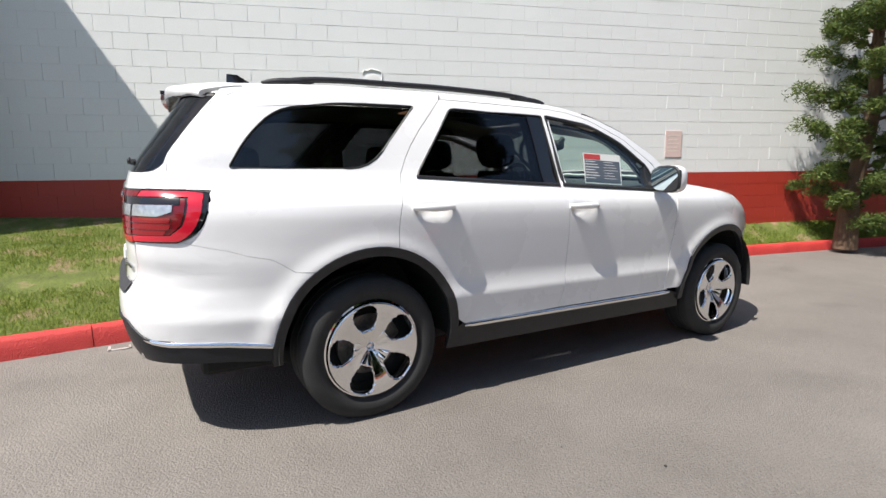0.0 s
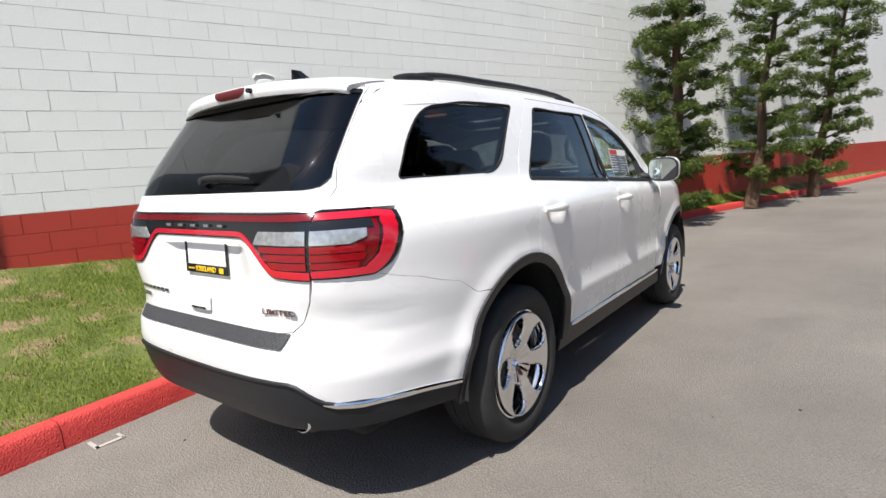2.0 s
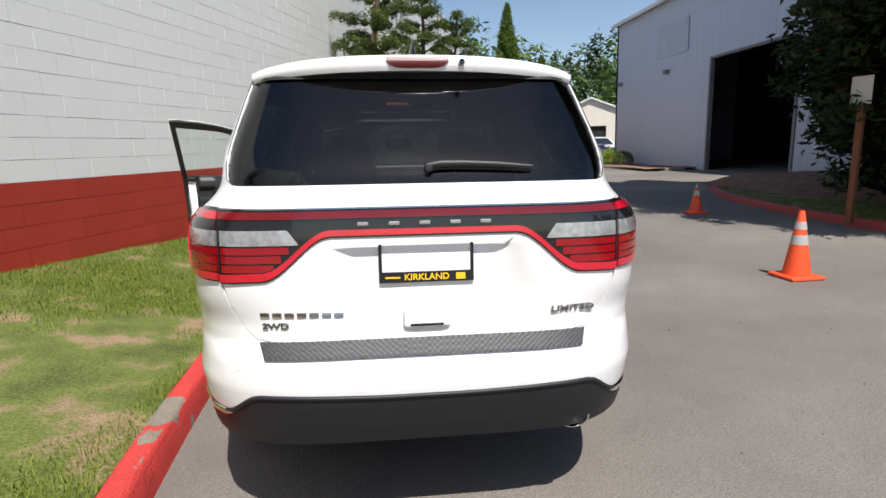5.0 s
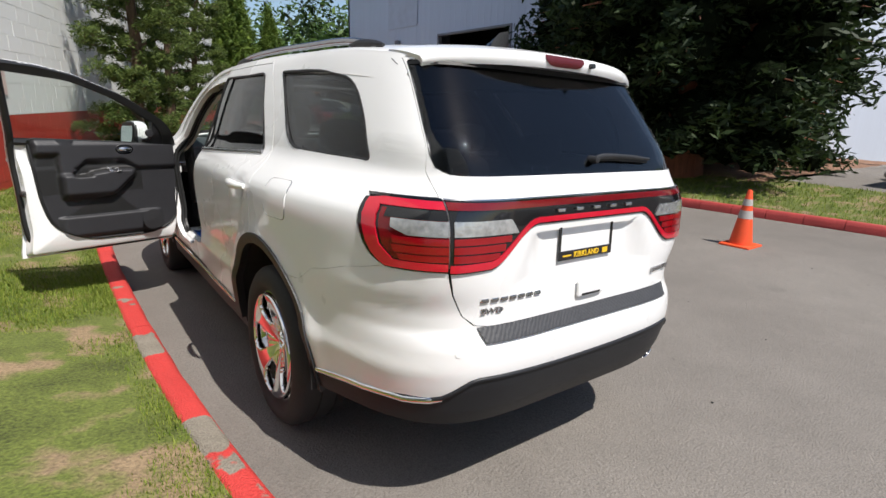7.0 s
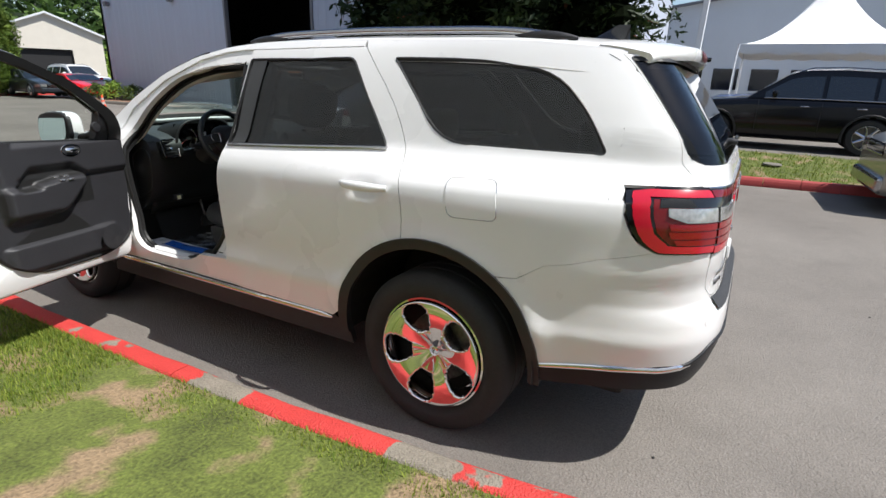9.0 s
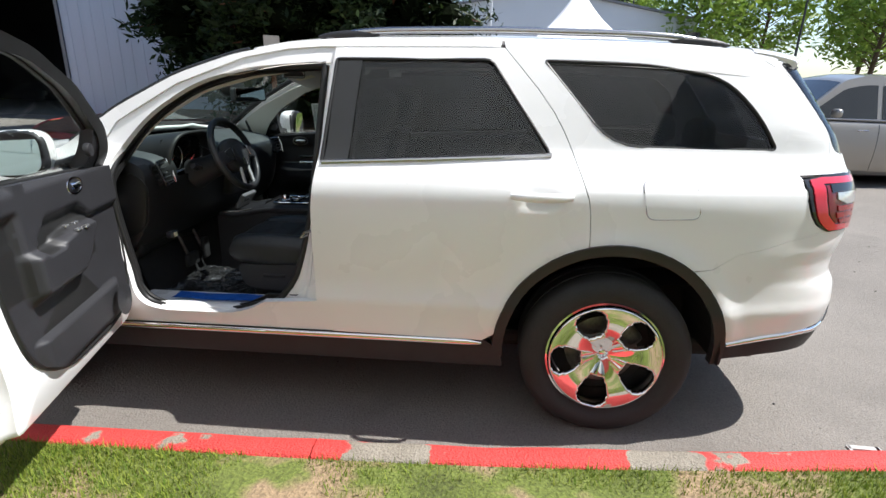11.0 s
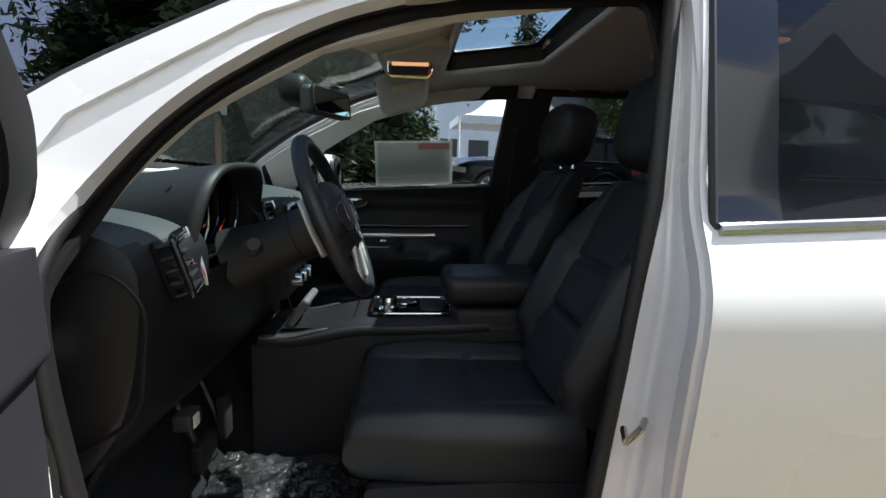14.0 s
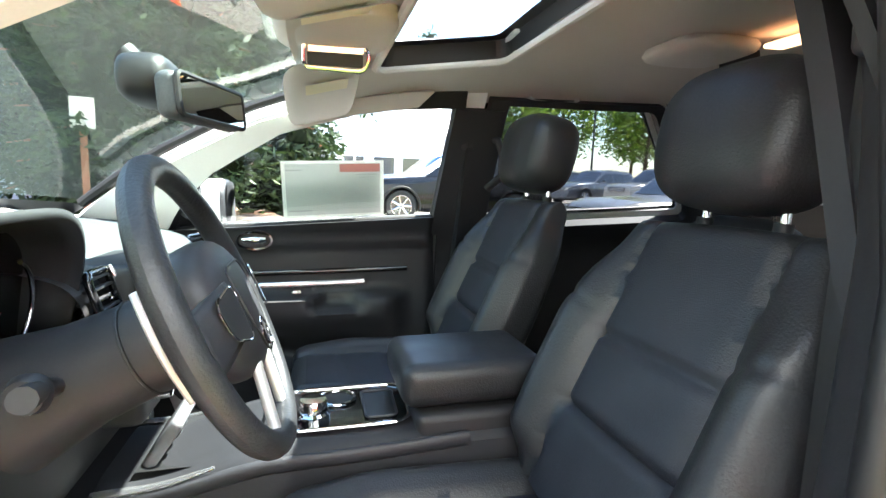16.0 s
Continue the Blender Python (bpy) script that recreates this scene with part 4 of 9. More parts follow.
def bonnet_point(u, v):
    y = 2.56 + (3.86 - 2.56) * v
    z0 = shoulder(y)
    xe = side_x(y, z0)
    s = 2 * u - 1
    return Vector((s * xe, y + 0.14 * (1 - s * s) * (1 - v) + 0.05 * v * (1 - s * s), z0 + 0.052 * (1 - abs(s) ** 2.6) * (1 - 0.3 * v) + 0.012 * math.exp(-((abs(s) - 0.55) / 0.06) ** 2) * (1 - v)))


with_thickness(smooth(part("bonnet", grid_data(bonnet_point, 36, 30), M_PAINT, CAR), 60), 0.015)
# front: bumper, grille, headlamps
skin("front_bumper", [("front", 1, rounded([(-0.80, 0.30), (0.80, 0.30), (0.84, 0.55), (0.80, 0.74), (-0.80, 0.74), (-0.84, 0.55)], 0.04), [])], M_PAINT, CAR)
skin("grille", [("front", 1, rounded([(-0.42, 0.74), (0.42, 0.74), (0.46, 0.96), (-0.46, 0.96)], 0.03), [])], M_BLACKGLOSS, CAR, 0.03, -0.01)
for x in (-1, 1):
    skin("headlamp", [("front", 1, rounded([(x * 0.46, 0.80), (x * 0.76, 0.82), (x * 0.80, 0.96), (x * 0.47, 0.94)], 0.02), [])], M_LAMPCLEAR, CAR, 0.02, 0.002)
    skin("front_corner", [("front", 1, rounded([(x * 0.44, 0.735), (x * 0.80, 0.735), (x * 0.77, 0.815), (x * 0.455, 0.795)], 0.01), []),
                          ("front", 1, rounded([(x * 0.46, 0.945), (x * 0.79, 0.965), (x * 0.72, 1.03), (x * 0.2, 1.03), (x * 0.2, 0.965)], 0.01), [])], M_PAINT, CAR)
skin("lower_grille", [("front", 1, rounded([(-0.55, 0.36), (0.55, 0.36), (0.6, 0.50), (-0.6, 0.50)], 0.03), [])], M_PLASTIC, CAR, 0.01, 0.004)
part("underbody", box((-0.62, -0.80, 0.27), (0.62, 3.60, 0.37), 0.03), M_DARK, CAR)

# ---- rear of the car ----
# outlines in the rear view (x, z)
GATE_W = 0.667
REAR_GLASS = rounded([(-0.669, 1.288, 0.08), (0.669, 1.288, 0.08), (0.656, 1.42, 0.02), (0.638, 1.52, 0.02), (0.617, 1.63, 0.02), (0.610, 1.668, 0.01), (-0.610, 1.668, 0.01), (-0.617, 1.63, 0.02), (-0.638, 1.52, 0.02), (-0.656, 1.42, 0.02)])


def both(points):
    """Mirror the right half of an outline, given from the middle below round to the middle above."""
    return list(points) + [(-x, z) for x, z in reversed(points)]


gate_out = both([(0.0, 0.775), (0.50, 0.775), (0.56, 0.785), (0.602, 0.82), (0.643, 0.90), (GATE_W, 1.00), (GATE_W + 0.006, 1.20), (0.6745, 1.30), (0.6595, 1.42), (0.6415, 1.52), (0.6205, 1.63), (0.6135, 1.676), (0.0, 1.676)])
tailgate = skin("tailgate", [("rear", 1, gate_out, [REAR_GLASS])], M_PAINT, CAR, 0.02, 0, "white tailgate", 0.03)
skin("rear_window", [("rear", 1, REAR_GLASS, [])], M_REARTINT, tailgate, 0.005, -0.006, "dark tinted rear window")
ring = REAR_GLASS[::2]
part("window_seal", tube_data([skin_point("rear", 1, *p) for p in ring + ring[:1]], 0.0018, 6, False), M_SEALSHADE, tailgate)
# roof spoiler: a wing over the glass


def spoiler_point(u, v):
    s = 2 * u - 1
    y0 = -0.50 - 0.10 * (1 - s * s)
    top = roof_point(-0.55, s * 0.985)
    reach = 0.335 + 0.0 * s
    y1 = -0.858 + 0.12 * abs(s) ** 3.0
    if v <= 0.5:
        t = v / 0.5
        y = top.y + (y1 - top.y) * t
        z = top.z + 0.004 - 0.012 * t - 0.022 * t * t
        x = top.x * (1 - 0.035 * t)
    else:
        t = (v - 0.5) / 0.5
        lip = 0.055 - 0.020 * abs(s) ** 4
        if t < 0.35:
            q = t / 0.35
            y, z = y1 - 0.010 * math.sin(math.pi * q), top.z - 0.030 - lip * q
            x = top.x * (0.965 - 0.01 * q)
        else:
            q = (t - 0.35) / 0.65
            y = y1 + (-0.72 + 0.05 * abs(s) ** 3 - y1) * q
            z = top.z - 0.030 - lip + 0.028 * q
            x = top.x * (0.955 - 0.03 * q)
    return Vector((x, y, z))


sp = grid_data(spoiler_point, 60, 24)
spoiler = smooth(part("roof_spoiler", sp, M_PAINT, CAR, "white roof spoiler"), 40)
for s in (-1, 1):
    end = [spoiler_point(0.0 if s < 0 else 1.0, k / 24) for k in range(25)]
    part("spoiler_end", (end, [tuple(range(25))]), M_PAINT, spoiler)
part("high_brake_lamp", grid_data(lambda u, v: (lambda p: p + Vector((0, -0.004, 0)))(spoiler_point(0.5 + (-0.185 + 0.37 * u) * 0.5, 0.512 + 0.13 * v * (1 - 0.6 * abs(2 * u - 1) ** 6))), 24, 5), M_BRAKELAMP, spoiler, "dark red high brake lamp")
part("camera_eye", lathe_data([(0.0, -0.893), (0.010, -0.893), (0.011, -0.872)], 14, "y"), M_BLACKGLOSS, spoiler).location = (0.155, 0.008, roof_point(-0.55, 0.1).z - 0.055)
part("glass_header", grid_data(lambda u, v: Vector(((2 * u - 1) * 0.63, rear_y((2 * u - 1) * 0.63, 1.652 + 0.023 * v) - 0.002, 1.652 + 0.023 * v)), 30, 3), M_SEALSHADE, tailgate)

# bumper: white skin round the corners, dark fascia below, ribbed pad, chrome strips


def fascia_top(x):
    return 0.592 + 0.012 * sstep(0.1, 0.55, abs(x)) - 0.078 * sstep(0.56, 0.70, abs(x))


SEAM_Z = [0.505] + [0.52 + 0.01 * k for k in range(43)] + [0.9465]
top_edge = [(0.0, 0.772), (0.50, 0.772), (0.565, 0.783), (0.606, 0.82), (0.648, 0.90), (0.664, 0.95), (0.668, 0.976)]
lamp_foot = side_x(lamp_edge_y(0.987), 0.987) + 0.003
corner_edge = [(0.670, 0.9805), (0.72, 0.9805), (lamp_foot - 0.012, 0.9815), (lamp_foot, 0.9855), ((lamp_foot + side_x(-0.70, 0.948)) / 2, 0.966)]
right_edge = [(side_x(-0.70, z), z) for z in reversed(SEAM_Z)]
low_edge = [(x, fascia_top(x) - 0.0) for x in (0.76, 0.72, 0.69, 0.66, 0.63, 0.60, 0.57, 0.50, 0.40, 0.2, 0.0)]
half = [p for p in top_edge if p[0] > 0] + corner_edge + right_edge + low_edge[:-1]
whole = half + [(-x, z) for x, z in reversed(half)]
rear_bumper = skin("rear_bumper", [("rear", 1, whole, [])]
                   + [("side", s, [(-0.70, z) for z in SEAM_Z] + [(-0.60, 0.9155), (-0.50, 0.8955), (-0.402, 0.8305)] + arc(0, ARCH_Z, 0.505, 128, 174, 9), []) for s in (1, -1)], M_PAINT, CAR, 0.02, 0.0, "white rear bumper", 0.03, wrap=True)
half = [(0.30, 0.398), (0.50, 0.402), (0.64, 0.408), (0.74, 0.412)] + [(side_x(-0.70, z), z) for z in (0.415, 0.43, 0.46, 0.498)] + [(x, z - 0.004) for x, z in low_edge[:-1]]
whole = half + [(-x, z) for x, z in reversed(half)]
skin("lower_fascia", [("rear", 1, whole, [])]
              + [("side", s, [(-0.70, z) for z in (0.415, 0.43, 0.46, 0.498)] + [(-0.50, 0.470), (-0.495, 0.40)], []) for s in (1, -1)], M_FASCIA, rear_bumper, 0.03, 0.003, "dark grey lower bumper", 0.03, wrap=True)
lip = tube_data([skin_point("rear", 1, x, fascia_top(x) - 0.006) + Vector((0, -0.002, 0)) for x in np.linspace(-0.70, 0.70, 50)], 0.008, 8)
smooth(part("fascia_lip", lip, M_FASCIA, rear_bumper), 60)
for s in (1, -1):
    pts = [skin_point("rear", 1, s * x, z) for x, z in ((0.665, 0.524), (0.70, 0.516), (0.735, 0.511), (0.76, 0.508))]
    pts += [skin_point("side", s, y, z) for y, z in ((-0.78, 0.506), (-0.70, 0.502), (-0.62, 0.492), (-0.51, 0.478))]
    strip = tube_data([p + Vector((s * 0.004, -0.004, 0)) for p in pts], [0.006] + [0.012] * 6 + [0.010], 8, True, (0.5, 1.0))
    smooth(part("bumper_strip", strip, M_CHROME, rear_bumper, "chrome strip"), 60)
pad = rounded([(-0.535, 0.733, 0.01), (0.535, 0.733, 0.01), (0.555, 0.772, 0.005), (-0.555, 0.772, 0.005)])


def pad_point(u, v):
    x = (2 * u - 1) * (0.535 + 0.02 * v)
    f = 0.004 + 0.0012 * (math.sin(110 * math.pi * u) * math.sin(6 * math.pi * v) > 0)
    a = Vector((x, rear_y(x, 0.715) - 0.002, 0.722))
    b = Vector((x, rear_y(x, 0.775) - 0.002, 0.774))
    return a.lerp(b, v) + Vector((0, -f * 0.6, f))


smooth(part("step_pad", grid_data(pad_point, 330, 12), M_TREAD, rear_bumper, "ribbed black step pad"), 30)
for x in (-0.63, -0.22, 0.22, 0.63):
    p = skin_point("rear", 1, x, 0.695)
    n = skin_normal("rear", 1, x, 0.695)
    ringp = []
    a = n.cross(Vector((0, 0, 1))).normalized()
    b = a.cross(n)
    for r in (0.0085, 0.011):
        ringp += [p + n * 0.0012 + (a * math.cos(t) + b * math.sin(t)) * r for t in np.linspace(0, 2 * math.pi, 16, endpoint=False)]
    part("parking_sensor", (ringp, [tuple(range(16))] + [(i, (i + 1) % 16, 16 + (i + 1) % 16, 16 + i) for i in range(16)]), M_PAINT, rear_bumper)
pipe = lathe_data([(0.052, -1.00), (0.052, -1.145), (0.047, -1.148), (0.043, -1.142), (0.041, -1.0)], 32, "y")
pipe = ([(v[0] * 1.15, v[1], v[2] * 0.85) for v in pipe[0]], pipe[1])
exhaust = part("exhaust_pipe", pipe, M_CHROME, CAR, "chrome exhaust tip")
exhaust.location = (0.532, 0.095, 0.432)
smooth(exhaust, 50)
part("pipe_inside", lathe_data([(0.0, -1.03), (0.046, -1.03), (0.046, -1.10)], 24, "y"), M_DARK, exhaust)
part("pipe_cutout", (lambda g: ([(v[0] * 1.3, v[1], v[2] * 0.95) for v in g[0]], g[1]))(lathe_data([(0.055, -0.9), (0.062, -1.105), (0.050, -1.108), (0.048, -0.95)], 28, "y")), M_FASCIA, exhaust)

# tail lamps: one band of red light round a black field, from corner to corner
BAND_TOP = 1.211


def lamp_low(x):
    """The lower edge of the lamp band: a flat arch over the plate, then down to the lamps."""
    x = abs(x)
    return 1.126 - 0.140 * sstep(0.305, 0.53, x) - 0.004 * sstep(0.53, 0.66, x)


def lamp_outline(x0, x1, lo, hi, n=40):
    xs = np.linspace(x0, x1, n)
    return [(float(x), lo(x)) for x in xs] + [(float(x), hi(x)) for x in reversed(xs)]


def band(name, x0, x1, lo, hi, material, parent, lift, label="", thick=0.012, n=40):
    return skin(name, [("rear", 1, lamp_outline(x0, x1, lo, hi, n), [])], material, parent, thick, lift, label, 0.03)


light_bar = band("tail_lamp", -GATE_W + 0.001, GATE_W - 0.001, lambda x: lamp_low(x) - 0.006, lambda x: BAND_TOP, M_BLACKGLOSS, tailgate, 0.004, "full-width red tail lamp with black field", n=64)
band("light_guide", -GATE_W + 0.002, GATE_W - 0.002, lambda x: lamp_low(x), lambda x: lamp_low(x) + 0.019 + 0.006 * sstep(0.32, 0.55, abs(x)), M_LAMPBRIGHT, light_bar, 0.009, "bright red light guide", 0.008, 64)
band("upper_guide", -GATE_W + 0.002, GATE_W - 0.002, lambda x: 1.182, lambda x: 1.205, M_LAMPDARK, light_bar, 0.008, "dark red upper strip", 0.008)
band("chrome_edge", -GATE_W, GATE_W, lambda x: BAND_TOP, lambda x: BAND_TOP + 0.005, M_BADGE, light_bar, 0.008, "", 0.01)
for s in (1, -1):
    band("reverse_lamp", s * 0.408, s * (GATE_W - 0.012), lambda x: 1.100, lambda x: 1.100 + 0.048 * min(1, max(0.06, (abs(x) - 0.405) / 0.035)), M_LAMPCLEAR, light_bar, 0.010, "clear reversing lamp", 0.008, 24)
    for lo, hi, x0 in ((1.072, 1.094, 0.438), (1.043, 1.067, 0.463), (1.014, 1.038, 0.487)):
        band("red_lens", s * x0, s * (GATE_W - 0.012), lambda x, lo=lo: max(lo, lamp_low(x) + 0.028), lambda x, lo=lo, hi=hi: max(hi, lamp_low(x) + 0.030), M_LAMPRED, light_bar, 0.009, "red lens", 0.008, 20)
    # outer lamp on the body corner; ed: its edge towards the side, less an inset

    def ed(z, inset=0.0):
        return s * (side_x(lamp_edge_y(z), z) - inset)

    def corner_piece(name, lo, hi, inset, material, parent, lift, label="", thick=0.008, n=8):
        x0 = s * (GATE_W + 0.0025)
        zs = np.linspace(lo, hi, n)
        return skin(name, [("rear", 1, [(x0, float(z)) for z in reversed(zs)] + [(ed(float(z), inset(float(z))), float(z)) for z in zs], [])], material, parent, thick, lift, label, 0.02)

    lamp = corner_piece("corner_lamp", 0.985, BAND_TOP, lambda z: 0.030 * max(0, (z - 1.199) / 0.012) ** 3, M_BLACKGLOSS, CAR, 0.004, "red tail lamp on the body corner", 0.02, 22)
    xa = s * (GATE_W + 0.004)
    zo = [0.990, 0.995, 1.002, 1.012, 1.03, 1.06, 1.09, 1.12, 1.15, 1.18, 1.197, 1.205]
    outer = [(ed(z, 0.006 + 0.020 * max(0, (z - 1.193) / 0.012) ** 3), z) for z in zo]
    inner_line = [(ed(z, 0.026 + 0.010 * sstep(1.06, 1.02, z)), z) for z in (1.182, 1.15, 1.12, 1.09, 1.06, 1.04, 1.025, 1.016)]
    skin("light_guide", [("rear", 1, [(xa, 0.988)] + outer + [(xa, 1.205), (xa, 1.182)] + inner_line + [(xa, 1.012)], [])], M_LAMPBRIGHT, lamp, 0.008, 0.009, "bright red light guide", 0.015)
    corner_piece("side_lens", 1.020, 1.176, lambda z: 0.031 + 0.010 * sstep(1.06, 1.02, z), M_LAMPDARK, lamp, 0.006, "deep red lens", 0.003)
    corner_piece("lamp_visor", 1.150, 1.179, lambda z: 0.040, M_BLACKGLOSS, lamp, 0.009, "gloss black upper field", 0.004)
    corner_piece("turn_lamp", 1.100, 1.148, lambda z: 0.052 + 0.030 * max(0.0, (1.120 - z) / 0.020), M_LAMPCLEAR, lamp, 0.011, "clear lamp insert", 0.008, 10)
    for lo, hi, far in ((1.072, 1.094, 0.046), (1.043, 1.067, 0.042), (1.018, 1.038, 0.046)):
        corner_piece("red_lens", lo, hi, lambda z, far=far: far + 0.006, M_LAMPRED, lamp, 0.010, "red lens")
    corner_piece("lamp_edge", BAND_TOP, BAND_TOP + 0.005, lambda z: 0.03, M_BLACKGLOSS, lamp, 0.006, "", 0.01)

# maker's letters on the band become plain small bright bars; badges
for k in range(5):
    x = -0.200 + 0.100 * k
    p = skin_point("rear", 1, x, 1.164)
    part("badge_bar", box((x - 0.018, p.y - 0.016, 1.158), (x + 0.018, p.y - 0.008, 1.170), 0.002), M_SILVER, light_bar, "small chrome letter-sized bar")


def on_rear(x, z, lift=0.003):
    p = skin_point("rear", 1, x, z)
    n = skin_normal("rear", 1, x, z)
    right = Vector((0, 0, 1)).cross(n).normalized()
    up = n.cross(right)
    return Matrix.Translation(p + n * lift) @ Matrix((right, up, n)).transposed().to_4x4()


words("LIMITED", 0.029, 0.003, M_BADGE, on_rear(0.506, 0.853), tailgate, "badge", "satin chrome letters", 1.55)
words("2WD", 0.026, 0.003, M_BADGE, on_rear(-0.497, 0.832), tailgate, "badge", "small satin chrome letters", 1.5)
for k in range(7):
    x = -0.530 + 0.040 * k
    part("name_bar", box((-0.0155, -0.0075, -0.001), (0.0155, 0.0075, 0.003), 0.002, on_rear(x, 0.872 - 0.001 * k)), M_BADGE, tailgate, "letter-sized satin chrome bar")
# plate with its frame
plate_m = on_rear(0.005, 1.052, -0.0)
plate = part("number_plate", box((-0.150, -0.072, 0.002), (0.150, 0.075, 0.005), 0.001, plate_m), M_PLATE, tailgate, "blank white number plate")
bm = bmesh.new()
for lo, hi in (((-0.160, 0.062, 0.004), (0.160, 0.092, 0.011)), ((-0.160, -0.095, 0.004), (0.160, -0.058, 0.011)), ((-0.160, -0.0575, 0.004), (-0.149, 0.0615, 0.011)), ((0.149, -0.0575, 0.004), (0.160, 0.0615, 0.011))):
    add_box(bm, lo, hi, 0.002, plate_m)
part("plate_frame", bm, M_BLACKGLOSS, plate, "black plate frame")
words("KIRKLAND", 0.030, 0.001, M_YELLOW, plate_m @ pose(0.0, -0.077, 0.0122), plate, "frame_lettering", "yellow letters", 1.05)
for x, w in ((-0.115, 0.025), (0.115, 0.016)):
    part("frame_mark", box((x - w, -0.080 if x < 0 else -0.088, 0.0112), (x + w, -0.074 if x < 0 else -0.066, 0.0125), 0.001, plate_m), M_YELLOW, plate)
# tailgate grip
gm = on_rear(0.0, 0.842)
bm = box((-0.078, -0.030, -0.004), (0.078, 0.038, 0.012), 0.010, gm, 3)
part("gate_grip", bm, M_PAINT, tailgate)
part("grip_slot", box((-0.055, -0.024, 0.0125), (0.055, -0.015, 0.0135), 0.0005, gm), M_SEALSHADE, tailgate)
# rear wiper
arm_pts = [Vector((x, rear_y(x, z) - 0.022, z)) for x, z in ((0.015, 1.345), (0.06, 1.351), (0.14, 1.351), (0.25, 1.346), (0.365, 1.338))]
wiper = smooth(part("rear_wiper", tube_data(arm_pts, [0.008, 0.011, 0.010, 0.009, 0.005], 8, True, (0.6, 1.0)), M_PLASTIC, tailgate, "black rear wiper"), 60)
part("wiper_blade", tube_data([p + Vector((0, 0.012, -0.014)) for p in arm_pts[:-1]] + [arm_pts[-1] + Vector((0, 0.012, -0.012))], 0.006, 6), M_RUBBER, wiper)
part("wiper_hub", lathe_data([(0.0, -0.022), (0.012, -0.020), (0.015, 0.0), (0.015, 0.03)], 16, "y"), M_PLASTIC, wiper).location = (0.02, rear_y(0.03, 1.335) - 0.004, 1.338)

# roof rails and aerial fin
for s in (1, -1):
    pts, rad = [], []
    for k in range(31):
        t = k / 30
        y = -0.42 + 1.72 * t
        x = s * (side_x(y, shoulder(y)) - 0.055)
        lift = 0.034 * (1 - abs(2 * t - 1) ** 7)
        pts.append(Vector((x, y, roof_z(x, y) + lift - 0.006)))
        rad.append(0.020)
    rail = smooth(part("roof_rail", tube_data(pts, rad, 10, True, (0.75, 0.8)), M_PLASTIC if s > 0 else M_BADGE, CAR, "black roof rail" if s > 0 else "grey roof rail"), 60)
    for a, b in ((-0.46, -0.20), (1.06, 1.34)):
        foot = []
        for k in range(9):
            y = a + (b - a) * k / 8
            x = s * (side_x(y, shoulder(y)) - 0.055)
            foot.append(Vector((x, y, roof_z(x, y) + 0.010)))
        smooth(part("rail_foot", tube_data(foot, [0.006, 0.014, 0.018, 0.020, 0.020, 0.020, 0.018, 0.014, 0.006], 10), M_PLASTIC, rail), 60)
fin = grid_data(lambda u, v: (0.0 + 0.036 * (1 - v) * math.sin(2 * math.pi * u) * (0.5 + 0.5 * (1 - v)), -0.42 + 0.115 * (1 - 0.75 * v) * math.cos(2 * math.pi * u) - 0.080 * v, roof_z(0, -0.42) - 0.004 + 0.088 * v), 20, 8, True)
smooth(part("aerial_fin", fin, M_BLACKGLOSS, CAR, "black shark-fin aerial"), 60)
# fuel flap
flap = rounded([(-0.098, 1.045, 0.035), (-0.312, 1.050, 0.035), (-0.288, 1.203, 0.035), (-0.074, 1.198, 0.035)])
part("fuel_flap_joint", tube_data([skin_point("side", -1, *p) - Vector((0.0015, 0, 0)) for p in flap + flap[:1]], 0.0024, 4, False), M_BADGE, CAR)
skin("fuel_flap", [("side", -1, flap, [])], M_PAINT, CAR, 0.004, 0.0022, cell=0.03)

# ---- wheels ----
TYRE_R, RIM_R = 0.385, 0.262


